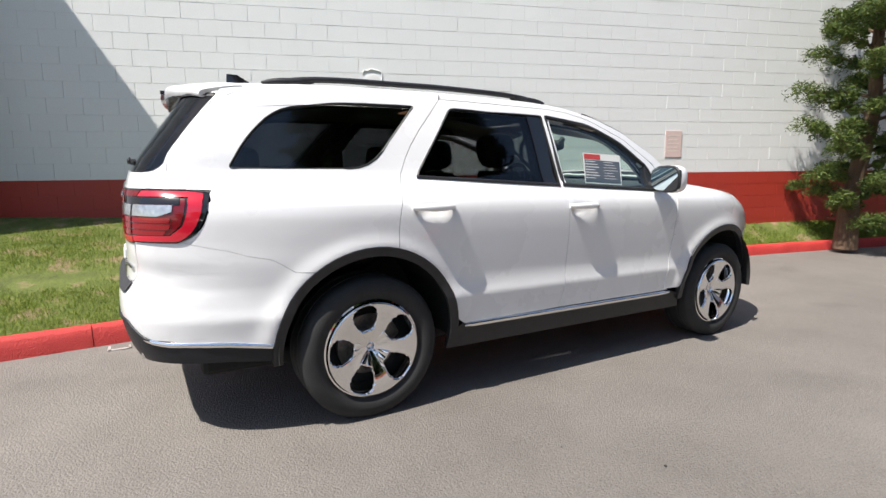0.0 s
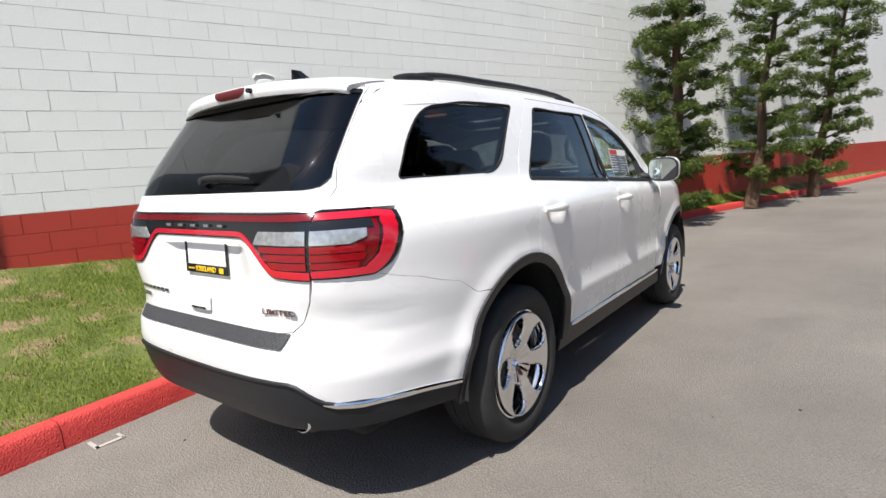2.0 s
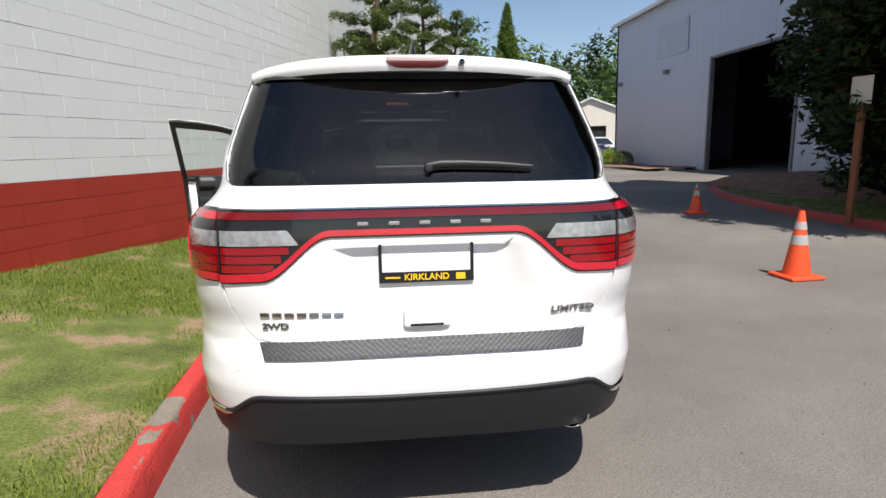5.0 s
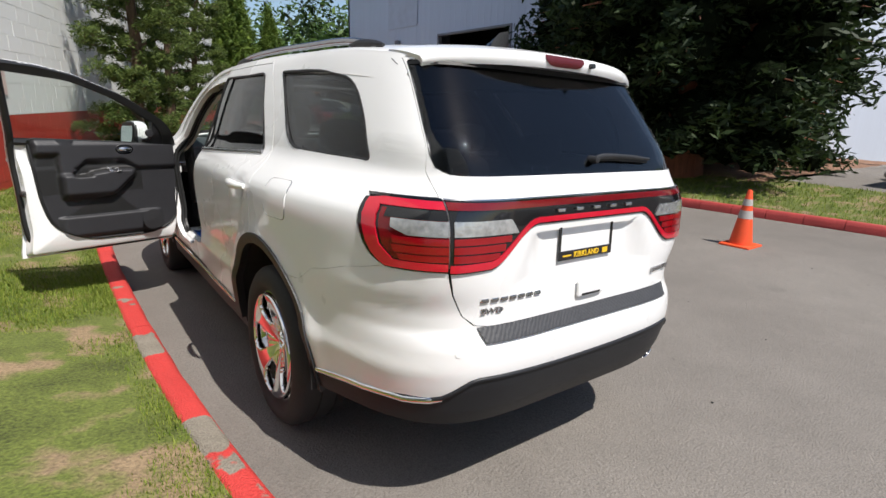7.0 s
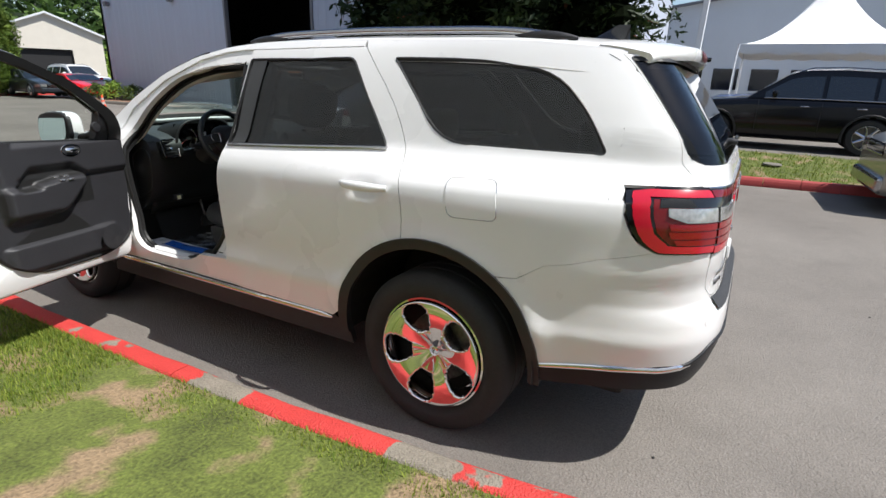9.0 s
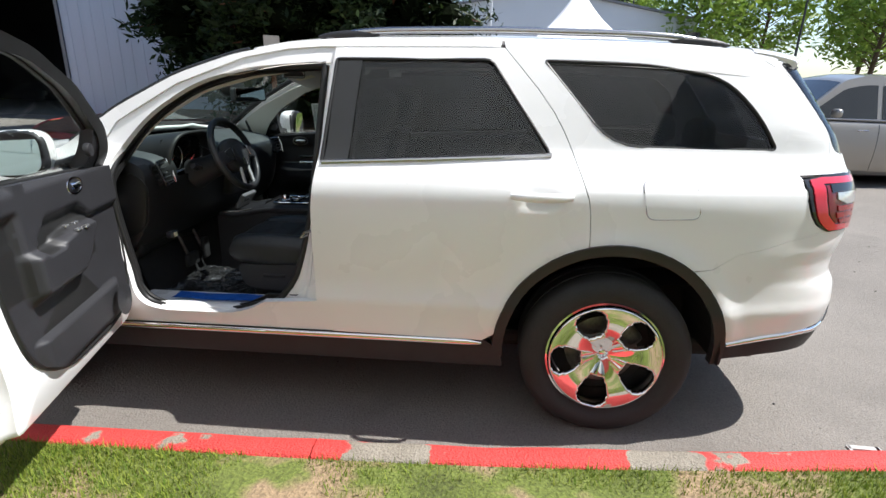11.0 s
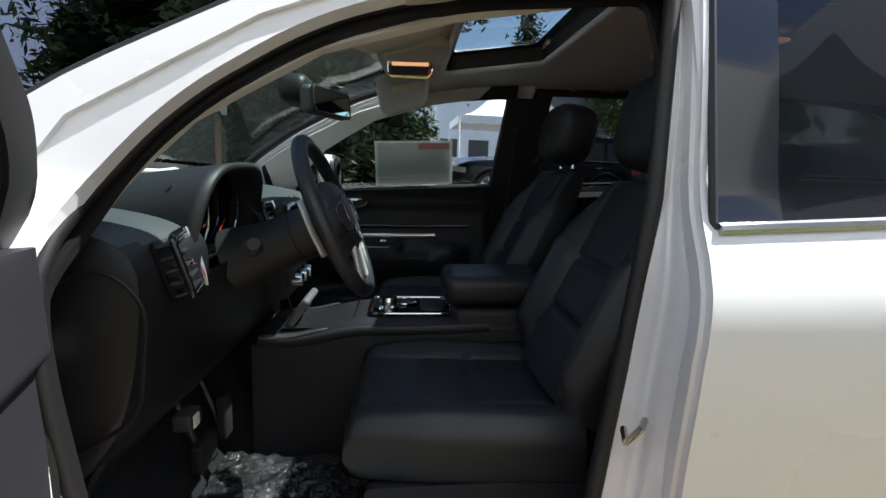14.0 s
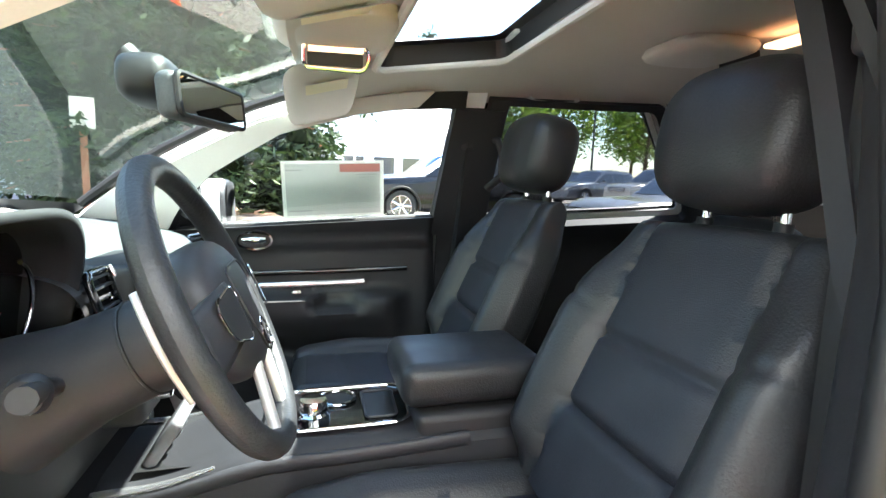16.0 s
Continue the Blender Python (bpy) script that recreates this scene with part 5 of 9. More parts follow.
def wheel_parts(parent):
    """Outer face towards +x, centre at the origin."""
    prof = [(RIM_R + 0.002, -0.125), (RIM_R + 0.03, -0.130), (0.34, -0.132), (0.368, -0.118), (TYRE_R, -0.095), (TYRE_R, -0.06)]
    for a, b in ((-0.06, -0.02), (0.02, 0.06)):
        prof += [(TYRE_R, a), (TYRE_R - 0.008, a + 0.004), (TYRE_R - 0.008, a + 0.010), (TYRE_R, a + 0.014)]
    prof += [(TYRE_R, 0.095), (0.372, 0.115), (0.345, 0.131), (0.315, 0.134), (0.29, 0.128), (RIM_R + 0.012, 0.112), (RIM_R + 0.002, 0.104)]
    tyre = smooth(part("tyre", lathe_data(prof, 72, "x"), M_RUBBER, parent), 35)
    barrel = [(RIM_R + 0.004, 0.106), (RIM_R - 0.004, 0.108), (RIM_R - 0.012, 0.100), (RIM_R - 0.022, 0.060), (RIM_R - 0.03, -0.10), (RIM_R + 0.002, -0.122)]
    rim = smooth(part("rim", lathe_data(barrel, 72, "x"), M_CHROME, parent, "chrome five-spoke rim"), 40)
    # five broad creased spokes between five rounded windows

    def face(t, r):
        ph = (t * 5 / (2 * math.pi)) % 1.0
        d = abs(ph - 0.5) * 2  # 1 at a spoke's middle
        q = (r - 0.055) / (RIM_R - 0.015 - 0.055)
        x = 0.098 - 0.045 * max(0.0, 1 - q) ** 1.5
        x += 0.010 * max(0, 1 - abs(d - 1) / 0.10) * (q < 0.85) * (0.4 + 0.6 * q) * -1
        x += 0.008 * max(0, 1 - abs(d - 0.72) / 0.2) * math.sin(math.pi * min(1, q))
        return x

    def hole(t, r):
        ph = ((t * 5 / (2 * math.pi)) % 1.0) - 0.0
        ph = ph - round(ph)
        ang = ph * 2 * math.pi / 5
        u = (r - 0.178) / 0.067
        w = ang * r / (0.066 + 0.020 * u)
        return abs(u) ** 2.6 + abs(w) ** 2.6 < 1

    N, R = 150, 30
    verts, faces = [], []
    for i in range(N):
        t = 2 * math.pi * i / N
        for j in range(R + 1):
            r = 0.030 + (RIM_R - 0.010 - 0.030) * j / R
            verts.append((face(t, r), r * math.cos(t), r * math.sin(t)))
    for i in range(N):
        for j in range(R):
            t = 2 * math.pi * (i + 0.5) / N
            r = 0.030 + (RIM_R - 0.040) * (j + 0.5) / R
            if not hole(t, r):
                i2 = (i + 1) % N
                faces.append((i * (R + 1) + j, i2 * (R + 1) + j, i2 * (R + 1) + j + 1, i * (R + 1) + j + 1))
    for k in range(5):
        a = 2 * math.pi * (k + 0.5) / 5
        nut = lathe_data([(0.0, 0.083), (0.010, 0.082), (0.012, 0.070), (0.012, 0.050)], 6, "x")
        part("wheel_nut", ([(x, y + 0.057 * math.cos(a), z + 0.057 * math.sin(a)) for x, y, z in nut[0]], nut[1]), M_BADGE, rim)
    disc = part("spoke_disc", (verts, faces), M_CHROME, rim, "chrome spokes")
    smooth(disc, 50)
    so = disc.modifiers.new("thickness", "SOLIDIFY")
    so.thickness, so.offset = 0.032, -1
    smooth(part("centre_cap", lathe_data([(0.0, 0.062), (0.022, 0.061), (0.030, 0.055), (0.034, 0.045)], 24, "x"), M_CHROME, rim), 50)
    for k in range(5):
        t = 2 * math.pi * (k + 0.5) / 5
        nut = lathe_data([(0.0, 0.075), (0.008, 0.075), (0.0105, 0.070), (0.0105, 0.05)], 6, "x")
        part("wheel_nut", ([(v[0], v[1] + 0.0575 * math.cos(t), v[2] + 0.0575 * math.sin(t)) for v in nut[0]], nut[1]), M_CHROME, rim)
        well = lathe_data([(0.019, 0.066), (0.016, 0.062), (0.012, 0.060), (0.0, 0.060)], 14, "x")
        part("nut_well", ([(v[0], v[1] + 0.0575 * math.cos(t), v[2] + 0.0575 * math.sin(t)) for v in well[0]], well[1]), M_DARK, rim)
    part("brake_disc", lathe_data([(0.06, 0.02), (0.165, 0.02), (0.165, -0.005), (0.06, -0.005)], 40, "x"), M_STEEL, parent)
    part("caliper", box((-0.03, 0.10, -0.08), (0.035, 0.185, 0.08), 0.02), M_STEEL, parent)
    part("wheel_back", lathe_data([(0.0, -0.03), (RIM_R - 0.03, -0.03)], 40, "x"), M_DARK, parent)


first = part("wheel", lathe_data([(0.0, 0.02), (0.06, 0.02), (0.06, -0.10), (0.0, -0.10)], 20, "x"), M_STEEL, CAR, "chrome wheel with black tyre")
wheel_parts(first)
first.matrix_local = pose(0.800, 0, TYRE_R, 33, 0, 0)
for x, y, turn, spin in ((0.800, WHEELBASE, 0, 50), (-0.800, 0, 180, 41), (-0.800, WHEELBASE, 180, 31)):
    copy_thing(first, pose(x, y, TYRE_R, spin, 0, turn))

# ---- the white car: inside ----


def sheet(fn, nu, nv, name, material, parent, label="", thick=0.0, closed=False, angle=50):
    ob = smooth(part(name, grid_data(fn, nu, nv, closed), material, parent, label), angle)
    if thick:
        with_thickness(ob, thick, 0)
    return ob


def capsule(name, pts, radii, material, parent, label="", sides=10, squash=None):
    return smooth(part(name, tube_data(pts, radii, sides, True, squash), material, parent, label), 60)


def cushion_box(name, lo, hi, bevel, material, parent, label="", m=None, segments=3):
    return smooth(part(name, box(lo, hi, bevel, m, segments), material, parent, label), 50)


# carpet, firewall and side linings
sheet(lambda u, v: ((2 * v - 1) * 0.70, -0.66 + 3.06 * u, 0.455 + 0.16 * math.exp(-((2 * v - 1) / 0.16) ** 4) * sstep(0.4, 0.8, u) + 0.30 * sstep(0.955, 1.0, u) + 0.22 * (1 - sstep(0.10, 0.40, u))), 60, 40, "floor_carpet", M_CARPET, CAR, "black carpet")
sheet(lambda u, v: ((2 * u - 1) * 0.78, 2.40 + 0.02 * v, 0.44 + 0.78 * v), 4, 8, "firewall", M_CARPET, CAR)
for side in (1, -1):
    rz = [0.47, 0.7, 0.9, 1.0, 1.1, 1.2, 1.3, 1.4, 1.5, 1.6, 1.70]
    quarter_line = [(-0.66, 0.60), (-0.60, 0.62), (-0.40, 0.95), (0.0, 0.97), (0.12, 0.93)] + [(door_rear(z) + 0.01, z) for z in rz[2:]] + [(0.4, 1.70), (-0.50, 1.655), (-0.62, 1.56), (-0.66, 1.45)]
    grown = [(0.03 + (y - 0.03) * 1.012, 1.48 + (z - 1.48) * 1.03) for y, z in QUARTER_GLASS]
    skin("quarter_trim", [("side", side, quarter_line, [grown])], M_TRIM, CAR, 0.02, -0.035, "dark side trim")
    door_line = [(0.56, 0.47), (1.20, 0.47), (1.24, 0.9), (1.235, 1.25), (1.19, 1.70), (0.52, 1.70)] + [(door_rear(z) + 0.015, z) for z in reversed(rz[2:-1])] + [(0.30, 0.80), (0.45, 0.66)]
    grown = [(0.78 + (y - 0.78) * 1.006 - 0.004, 1.48 + (z - 1.48) * 1.02) for y, z in REAR_WINDOW_DOOR]
    grown = [(min(y, 1.158 + (1.3 - z) * 0.08), z) for y, z in grown]
    skin("rear_door_trim", [("side", side, door_line, [grown])], M_TRIM, CAR, 0.04, -0.05, "dark rear door trim")
    # middle pillar
    post = [(1.17, 0.50), (1.60, 0.50), (1.50, 0.66), (1.435, 0.82), (1.395, 1.02), (1.372, 1.25), (1.318, 1.66), (1.14, 1.66), (1.185, 1.25), (1.19, 0.85)]
    if side < 0:
        post = [(1.17, 0.50), (1.50, 0.50), (1.43, 0.64), (1.36, 0.80), (1.325, 1.0), (1.30, 1.25), (1.262, 1.66), (1.14, 1.66), (1.185, 1.25), (1.19, 0.85)]
    pillar_trim = skin("middle_pillar_trim", [("side", side, post, [])], M_TRIM, CAR, 0.03, -0.068 if side > 0 else -0.127, "dark pillar trim")
    x0 = side * 0.705
    capsule("seat_belt", [(x0, 1.262, 1.53), (x0 + side * 0.012, 1.29, 1.25), (x0 + side * 0.03, 1.325, 0.95), (x0 + side * 0.05, 1.34, 0.60)], 0.024, M_SEALSHADE, pillar_trim, "black belt webbing", 10, (0.12, 1.0))
    cushion_box("belt_guide", (x0 - 0.018, 1.235, 1.49), (x0 + 0.018, 1.29, 1.56), 0.012, M_TRIMGREY, pillar_trim)
    capsule("grab_loop", [(x0 + side * 0.01, 1.185, 1.535), (x0 - side * 0.03, 1.155, 1.525), (x0 - side * 0.035, 1.135, 1.47), (x0 - side * 0.03, 1.14, 1.40), (x0 + side * 0.01, 1.18, 1.355)], 0.014, M_TRIM, pillar_trim)
    # lining of the front door's opening; on the driver's side it stops at the pillar
    lining_out = [(1.30 if side > 0 else 1.235, 0.47), (2.36, 0.47), (2.37, 1.0), (2.38, 1.20)] + top_line(2.40, 1.28 if side > 0 else 1.235, 0.03) + ([(1.28, 1.262), (1.29, 0.9)] if side > 0 else [(1.235, 0.9)])
    lining_hole = [(1.80 + (y - 1.80) * 0.985, 1.1 + (z - 1.1) * 0.985) for y, z in APERTURE]
    if side < 0:
        lining_hole = [(1.262 if y < 1.58 and 0.56 < z < 1.62 else y, z) for y, z in lining_hole]
    skin("opening_lining", [("side", side, lining_out, [lining_hole])], M_SEALSHADE, CAR, 0.016, -0.066)
    # pale lining of the windscreen pillar
    band = [(y, z - 0.022) for y, z in top_line(2.38, 1.40, 0.0, 14)] + [(1.45, 1.662), (1.66, 1.628), (1.90, 1.556), (2.11, 1.428), (2.285, 1.250), (2.33, 1.22)]
    skin("front_pillar_trim", [("side", side, band, [])], M_FELTTRIM, CAR, 0.02, -0.083, "pale grey pillar trim")
    edge_line = [(1.36, 1.660), (1.50, 1.655), (1.66, 1.630), (1.78, 1.600), (1.90, 1.560), (2.02, 1.492), (2.12, 1.424), (2.22, 1.335), (2.285, 1.25)]
    capsule("pillar_edge", [skin_point("side", side, *p) - Vector((side * 0.076, 0, 0)) for p in edge_line], 0.008, M_FELTTRIM, CAR)

# headliner with the opening under the sunroof
LINER = (0.40, 1.235, 1.625)


def liner_point(u, v):
    y = -0.55 + 2.30 * u
    s = (2 * v - 1) * 1.22
    a = max(-1.0, min(1.0, s))
    z0 = shoulder(min(y, 1.70))
    xe = side_x(min(y, 1.70), z0) - 0.01
    p = roof_point(min(y, 1.62), a)
    z = p.z - 0.062 - 0.020 * abs(a) ** 6 - (0.03 * sstep(1.55, 1.75, y))
    x = a * xe
    if abs(s) > 1:
        f = (abs(s) - 1) / 0.22
        x = math.copysign(xe + 0.052 * f ** 0.7, s)
        z = (p.z - 0.082 - (0.03 * sstep(1.55, 1.75, y))) * (1 - f) + (shoulder(min(y, 1.70)) - 0.092) * f
    return Vector((x, y + (0.09 * (1 - a * a) if y > 1.2 else 0.09 * (1 - a * a) * sstep(0.2, 1.2, y)), z))


liner_data = strip_sheet(96, 66, liner_point, lambda p: not (abs(p.x) < LINER[0] and LINER[1] < p.y < LINER[2]))
headliner = smooth(part("headliner", liner_data, M_FELT, CAR, "pale beige cloth headliner"), 50)
rim = rounded([(-LINER[0], LINER[1]), (LINER[0], LINER[1]), (LINER[0], LINER[2]), (-LINER[0], LINER[2])], 0.05)


def liner_height(x, y):
    return roof_z(x, min(1.60, y)) - 0.064


part("opening_trim", tube_data([(x, y, liner_height(x, y)) for x, y in rim + rim[:1]], 0.011, 8, False), M_FELTTRIM, headliner)
well = [(x * 0.985, y) for x, y in rim]
n_rim = len(well)
part("sunroof_well", ([(x, y, liner_height(x, y) + 0.004) for x, y in well] + [(x * 0.97, 1.43 + (y - 1.43) * 0.95, roof_z(x, y) - 0.004) for x, y in well], [(k, (k + 1) % n_rim, n_rim + (k + 1) % n_rim, n_rim + k) for k in range(n_rim)]), M_SEALSHADE, headliner, "black sunroof frame")
inner_edge = [(x * 0.97, 1.43 + (y - 1.43) * 0.95) for x, y in well]
inner_hole = [(x * 0.86, 1.435 + (y - 1.43) * 0.78) for x, y in well]
part("glass_border", ([(x, y, roof_z(x, y) - 0.006) for x, y in inner_edge + inner_hole], [(k, (k + 1) % n_rim, n_rim + (k + 1) % n_rim, n_rim + k) for k in range(n_rim)]), M_SEALSHADE, headliner)
sheet(lambda u, v: (-0.37 + 0.74 * u, 0.78 + 0.455 * v, roof_z(-0.37 + 0.74 * u, 0.78 + 0.455 * v) - 0.066 - 0.004 * math.cos(math.pi * (v - 0.5))), 10, 6, "sunshade", M_FELT, headliner, "sliding sunshade")
# overhead console with a lit map lamp, visors, rear vent pod and lamp
pod = smooth(part("overhead_console", blob_data((0.03, 1.745, 1.690), (0.30, 0.25, 0.075), (4.5, 3.0), 32, 12), M_FELTTRIM, CAR, "pale overhead console"), 60)
bez = rounded([(-0.065, -0.030), (0.062, -0.034), (0.075, 0.0), (0.058, 0.030), (-0.065, 0.026)], 0.014)
BEZEL = Matrix.Translation((0.070, 1.745, 1.640)) @ Matrix.Rotation(radians(60), 4, "Y") @ Matrix.Rotation(radians(90), 4, "Z") @ Matrix.Diagonal((-1, 1, 1, 1))
part("lamp_bezel", tube_data([BEZEL @ Vector((x, y, 0)) for x, y in bez + bez[:1]], 0.0042, 8, False), M_CHROME, pod, "chrome bezel")
part("map_lamp", grid_data(lambda u, v: BEZEL @ Vector((-0.055 + 0.115 * u, 0.004 + 0.022 * v, 0.002 - 0.006 * math.sin(math.pi * v))), 8, 4), M_LAMPWARM, pod, "lit map lamp")
part("lamp_switch_panel", grid_data(lambda u, v: BEZEL @ Vector((-0.058 + 0.118 * u, -0.026 + 0.028 * v, 0.003)), 4, 2), M_TRIMGREY, pod)
for side in (1, -1):
    visor = smooth(part("sun_visor", blob_data((side * 0.430, 1.768, 1.62), (0.52, 0.200, 0.022), (5.0, 2.5), 32, 8), M_FELTTRIM, CAR, "pale sun visor with a warning label"), 60)
    visor.data.transform(Matrix.Translation((side * 0.375, 1.765, 1.62)) @ Matrix.Rotation(radians(-side * -9), 4, "Y") @ Matrix.Rotation(radians(-14), 4, "X") @ Matrix.Translation((-side * 0.375, -1.765, -1.62)))
    vm = Matrix.Translation((side * 0.375, 1.765, 1.62)) @ Matrix.Rotation(radians(side * 9), 4, "Y") @ Matrix.Rotation(radians(-14), 4, "X")
    part("warning_label", grid_data(lambda u, v: vm @ Vector((-side * 0.10 + 0.075 * u, -0.06 + 0.11 * v, -0.0170)), 2, 2), M_LABEL, visor, "pale yellow label")
    capsule("visor_rod", [(side * 0.60, 1.80, 1.632), (side * 0.655, 1.765, 1.655)], 0.008, M_FELTTRIM, visor)
vent_pod = smooth(part("roof_vent_pod", blob_data((0.12, 0.80, 1.722), (0.24, 0.24, 0.055), (4.0, 2.6), 28, 8), M_FELTTRIM, CAR, "pale roof vent pod"), 60)
part("vent_grille", grid_data(lambda u, v: (0.04 + 0.14 * u, 0.683 - 0.004 * v, 1.716 - 0.018 * v), 4, 1), M_SEALSHADE, vent_pod)
part("dome_lamp", box((-0.12, 0.635, 1.712), (0.02, 0.695, 1.724), 0.005), M_LAMPWARM, CAR, "lit roof lamp")
for side in (1, -1):
    for y in (0.95, 1.58):
        capsule("grab_handle", [(side * 0.675, y - 0.10, 1.683), (side * 0.655, y - 0.08, 1.660), (side * 0.652, y, 1.655), (side * 0.655, y + 0.08, 1.660), (side * 0.675, y + 0.10, 1.683)], 0.011, M_FELTTRIM, CAR)

# ---- dashboard ----
DASH = [(2.62, 1.262), (2.46, 1.252), (2.33, 1.245), (2.22, 1.232), (2.155, 1.210), (2.130, 1.165), (2.135, 1.09), (2.150, 0.98), (2.185, 0.87), (2.26, 0.78), (2.40, 0.72)]
dash_y = curve_of([(k / 10, p[0]) for k, p in enumerate(DASH)], 0.03)
dash_z = curve_of([(k / 10, p[1]) for k, p in enumerate(DASH)], 0.03)


def dash_point(u, v):
    s = 2 * u - 1
    y, z = dash_y(v), dash_z(v)
    y += 0.055 * abs(s) ** 5 * sstep(2.5, 2.2, y) + (0.10 * (1 - s * s) * sstep(2.35, 2.62, y))
    z -= 0.020 * abs(s) ** 6 * sstep(2.5, 2.2, y)
    return Vector((s * 0.775, y, z))


dash = sheet(lambda u, v: dash_point(u, v), 40, 48, "dashboard", [M_DASH, M_DASHLOW], CAR, "dark dashboard, sky sheen painted into its paler top")
cut = bmesh.new()
cut.from_mesh(dash.data)
# the dashboard is open under the instrument hood
bmesh.ops.delete(cut, geom=[f for f in cut.faces if abs(f.calc_center_median().x + 0.405) < 0.185 and f.calc_center_median().z > 1.115 and f.calc_center_median().y < 2.33], context="FACES")
cut.to_mesh(dash.data)
cut.free()
# black below, paler on top: reflected sky put into the colour
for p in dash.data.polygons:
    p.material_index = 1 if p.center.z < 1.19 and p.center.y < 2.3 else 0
for side in (1, -1):
    end = [(dash_point(0.0 if side < 0 else 1.0, k / 24)) for k in range(25)]
    mid = Vector((side * 0.782, 2.40, 0.98))
    rows_ = [end, [p.lerp(mid, 0.06) + Vector((side * 0.010, 0, 0)) for p in end], [p.lerp(mid, 0.5) + Vector((side * 0.016, 0, 0)) for p in end], [mid + Vector((side * 0.016, 0, 0))] * 25]
    verts_ = [v for r in rows_ for v in r]
    smooth(part("end_panel", (verts_, [(r * 25 + k, r * 25 + k + 1, (r + 1) * 25 + k + 1, (r + 1) * 25 + k) for r in range(3) for k in range(24)]), M_DASHLOW, dash, "dark end panel"), 60)
    # round-cornered cover in the end panel
    cov = rounded([(2.19, 0.90), (2.36, 0.80), (2.37, 1.10), (2.24, 1.165), (2.165, 1.10)], 0.05)
    part("end_cover_line", tube_data([(side * 0.795, y, z) for y, z in cov + cov[:1]], 0.004, 6, False), M_SEALSHADE, dash)


def vent(cx, cy, cz, w, h, yaw, chrome_side):
    m = Matrix.Translation((cx, cy, cz)) @ Matrix.Rotation(radians(yaw), 4, "Z") @ Matrix.Rotation(radians(-16), 4, "X")
    out = rounded([(-w / 2, -h / 2), (w / 2, -h / 2), (w / 2, h / 2), (-w / 2, h / 2)], 0.018)
    data = tube_data([m @ Vector((x, 0, z)) for x, z in out + out[:1]], 0.007, 8, False)
    v = smooth(part("air_vent", data, M_BLACKGLOSS, dash, "air vent with a chrome edge"), 60)
    part("vent_back", ([m @ Vector((x, 0.035, z)) for x, z in out], [tuple(range(len(out)))]), M_SEALSHADE, v)
    for k in range(5):
        z = -h / 2 + h * (k + 0.5) / 5
        part("vent_slat", box((-w / 2 + 0.004, -0.004, z - 0.0025), (w / 2 - 0.004, 0.030, z + 0.0025), 0.001, m, 1), M_TRIMGREY, v)
    part("vent_tab", box((-0.008, -0.012, -0.006), (0.008, 0.004, 0.006), 0.002, m), M_CHROME, v)
    side_pts = [m @ Vector((chrome_side * (w / 2 + 0.004 - 0.010 * abs(k / 8 - 0.5)), -0.006, -h / 2 - 0.004 + (h + 0.008) * k / 8)) for k in range(9)]
    capsule("chrome_arc", side_pts, [0.004, 0.007, 0.009, 0.010, 0.010, 0.010, 0.009, 0.007, 0.004], M_CHROME, v, "", 8, (1.0, 0.5))
    return v


vent(-0.668, 2.150, 1.145, 0.115, 0.115, 14, 1)
vent(-0.165, 2.128, 1.180, 0.085, 0.085, 0, 1)
vent(0.165, 2.128, 1.180, 0.085, 0.085, 0, -1)
vent(0.690, 2.155, 1.150, 0.105, 0.105, -14, 1)
# instrument hood and cluster
sheet(lambda u, v: (-0.405 + 0.205 * math.copysign(abs(math.cos(math.pi * u)) ** 0.55, math.cos(math.pi * u)) * (1 - 0.05 * v), 2.120 + 0.26 * v + 0.05 * (1 - abs(math.sin(math.pi * u)) ** 0.5), 1.13 + (0.195 - 0.035 * v) * abs(math.sin(math.pi * u)) ** 0.55), 40, 10, "instrument_hood", M_TRIM, dash, "black instrument hood", 0.014)
cluster = sheet(lambda u, v: (-0.405 - 0.185 + 0.37 * u, 2.235 - 0.03 * v, 1.11 + 0.185 * v), 8, 6, "instrument_panel", M_BLACKGLOSS, dash, "dark instrument cluster, switched off")
for cx, r in ((-0.505, 0.070), (-0.305, 0.070)):
    pts = [(cx + r * math.cos(a), 2.210 - 0.03 * (r * math.sin(a) + 0.07) / 0.19, 1.19 + r * math.sin(a)) for a in np.linspace(-2.9, 1.2, 26)]
    capsule("gauge_ring", pts, 0.004, M_CHROME, cluster, "chrome gauge ring", 8)
    capsule("gauge_needle", [(cx, 2.206, 1.19), (cx - 0.04, 2.206, 1.165)], 0.0018, M_REDBUTTON, cluster, "", 6)
low = [(-0.59 + 0.37 * k / 16, 2.155 + 0.02 * abs(k / 8 - 1), 1.118 + 0.022 * math.sin(math.pi * k / 16)) for k in range(17)]
capsule("cluster_rim", low, 0.005, M_CHROME, cluster, "", 8)
# centre stack: screen in a silver bezel, knobs
stack = cushion_box("centre_panel", (-0.125, 2.095, 0.93), (0.125, 2.22, 1.225), 0.02, M_TRIM, dash, "black centre stack")
part("display", grid_data(lambda u, v: (-0.098 + 0.196 * u, 2.0925, 1.085 + 0.118 * v), 2, 2), M_BLACKGLOSS, stack, "dark display")
bz = rounded([(-0.108, 1.075), (0.108, 1.075), (0.112, 1.212), (-0.112, 1.212)], 0.02)
part("display_bezel", tube_data([(x, 2.090, z) for x, z in bz + bz[:1]], 0.006, 8, False), M_SILVER, stack, "silver bezel")
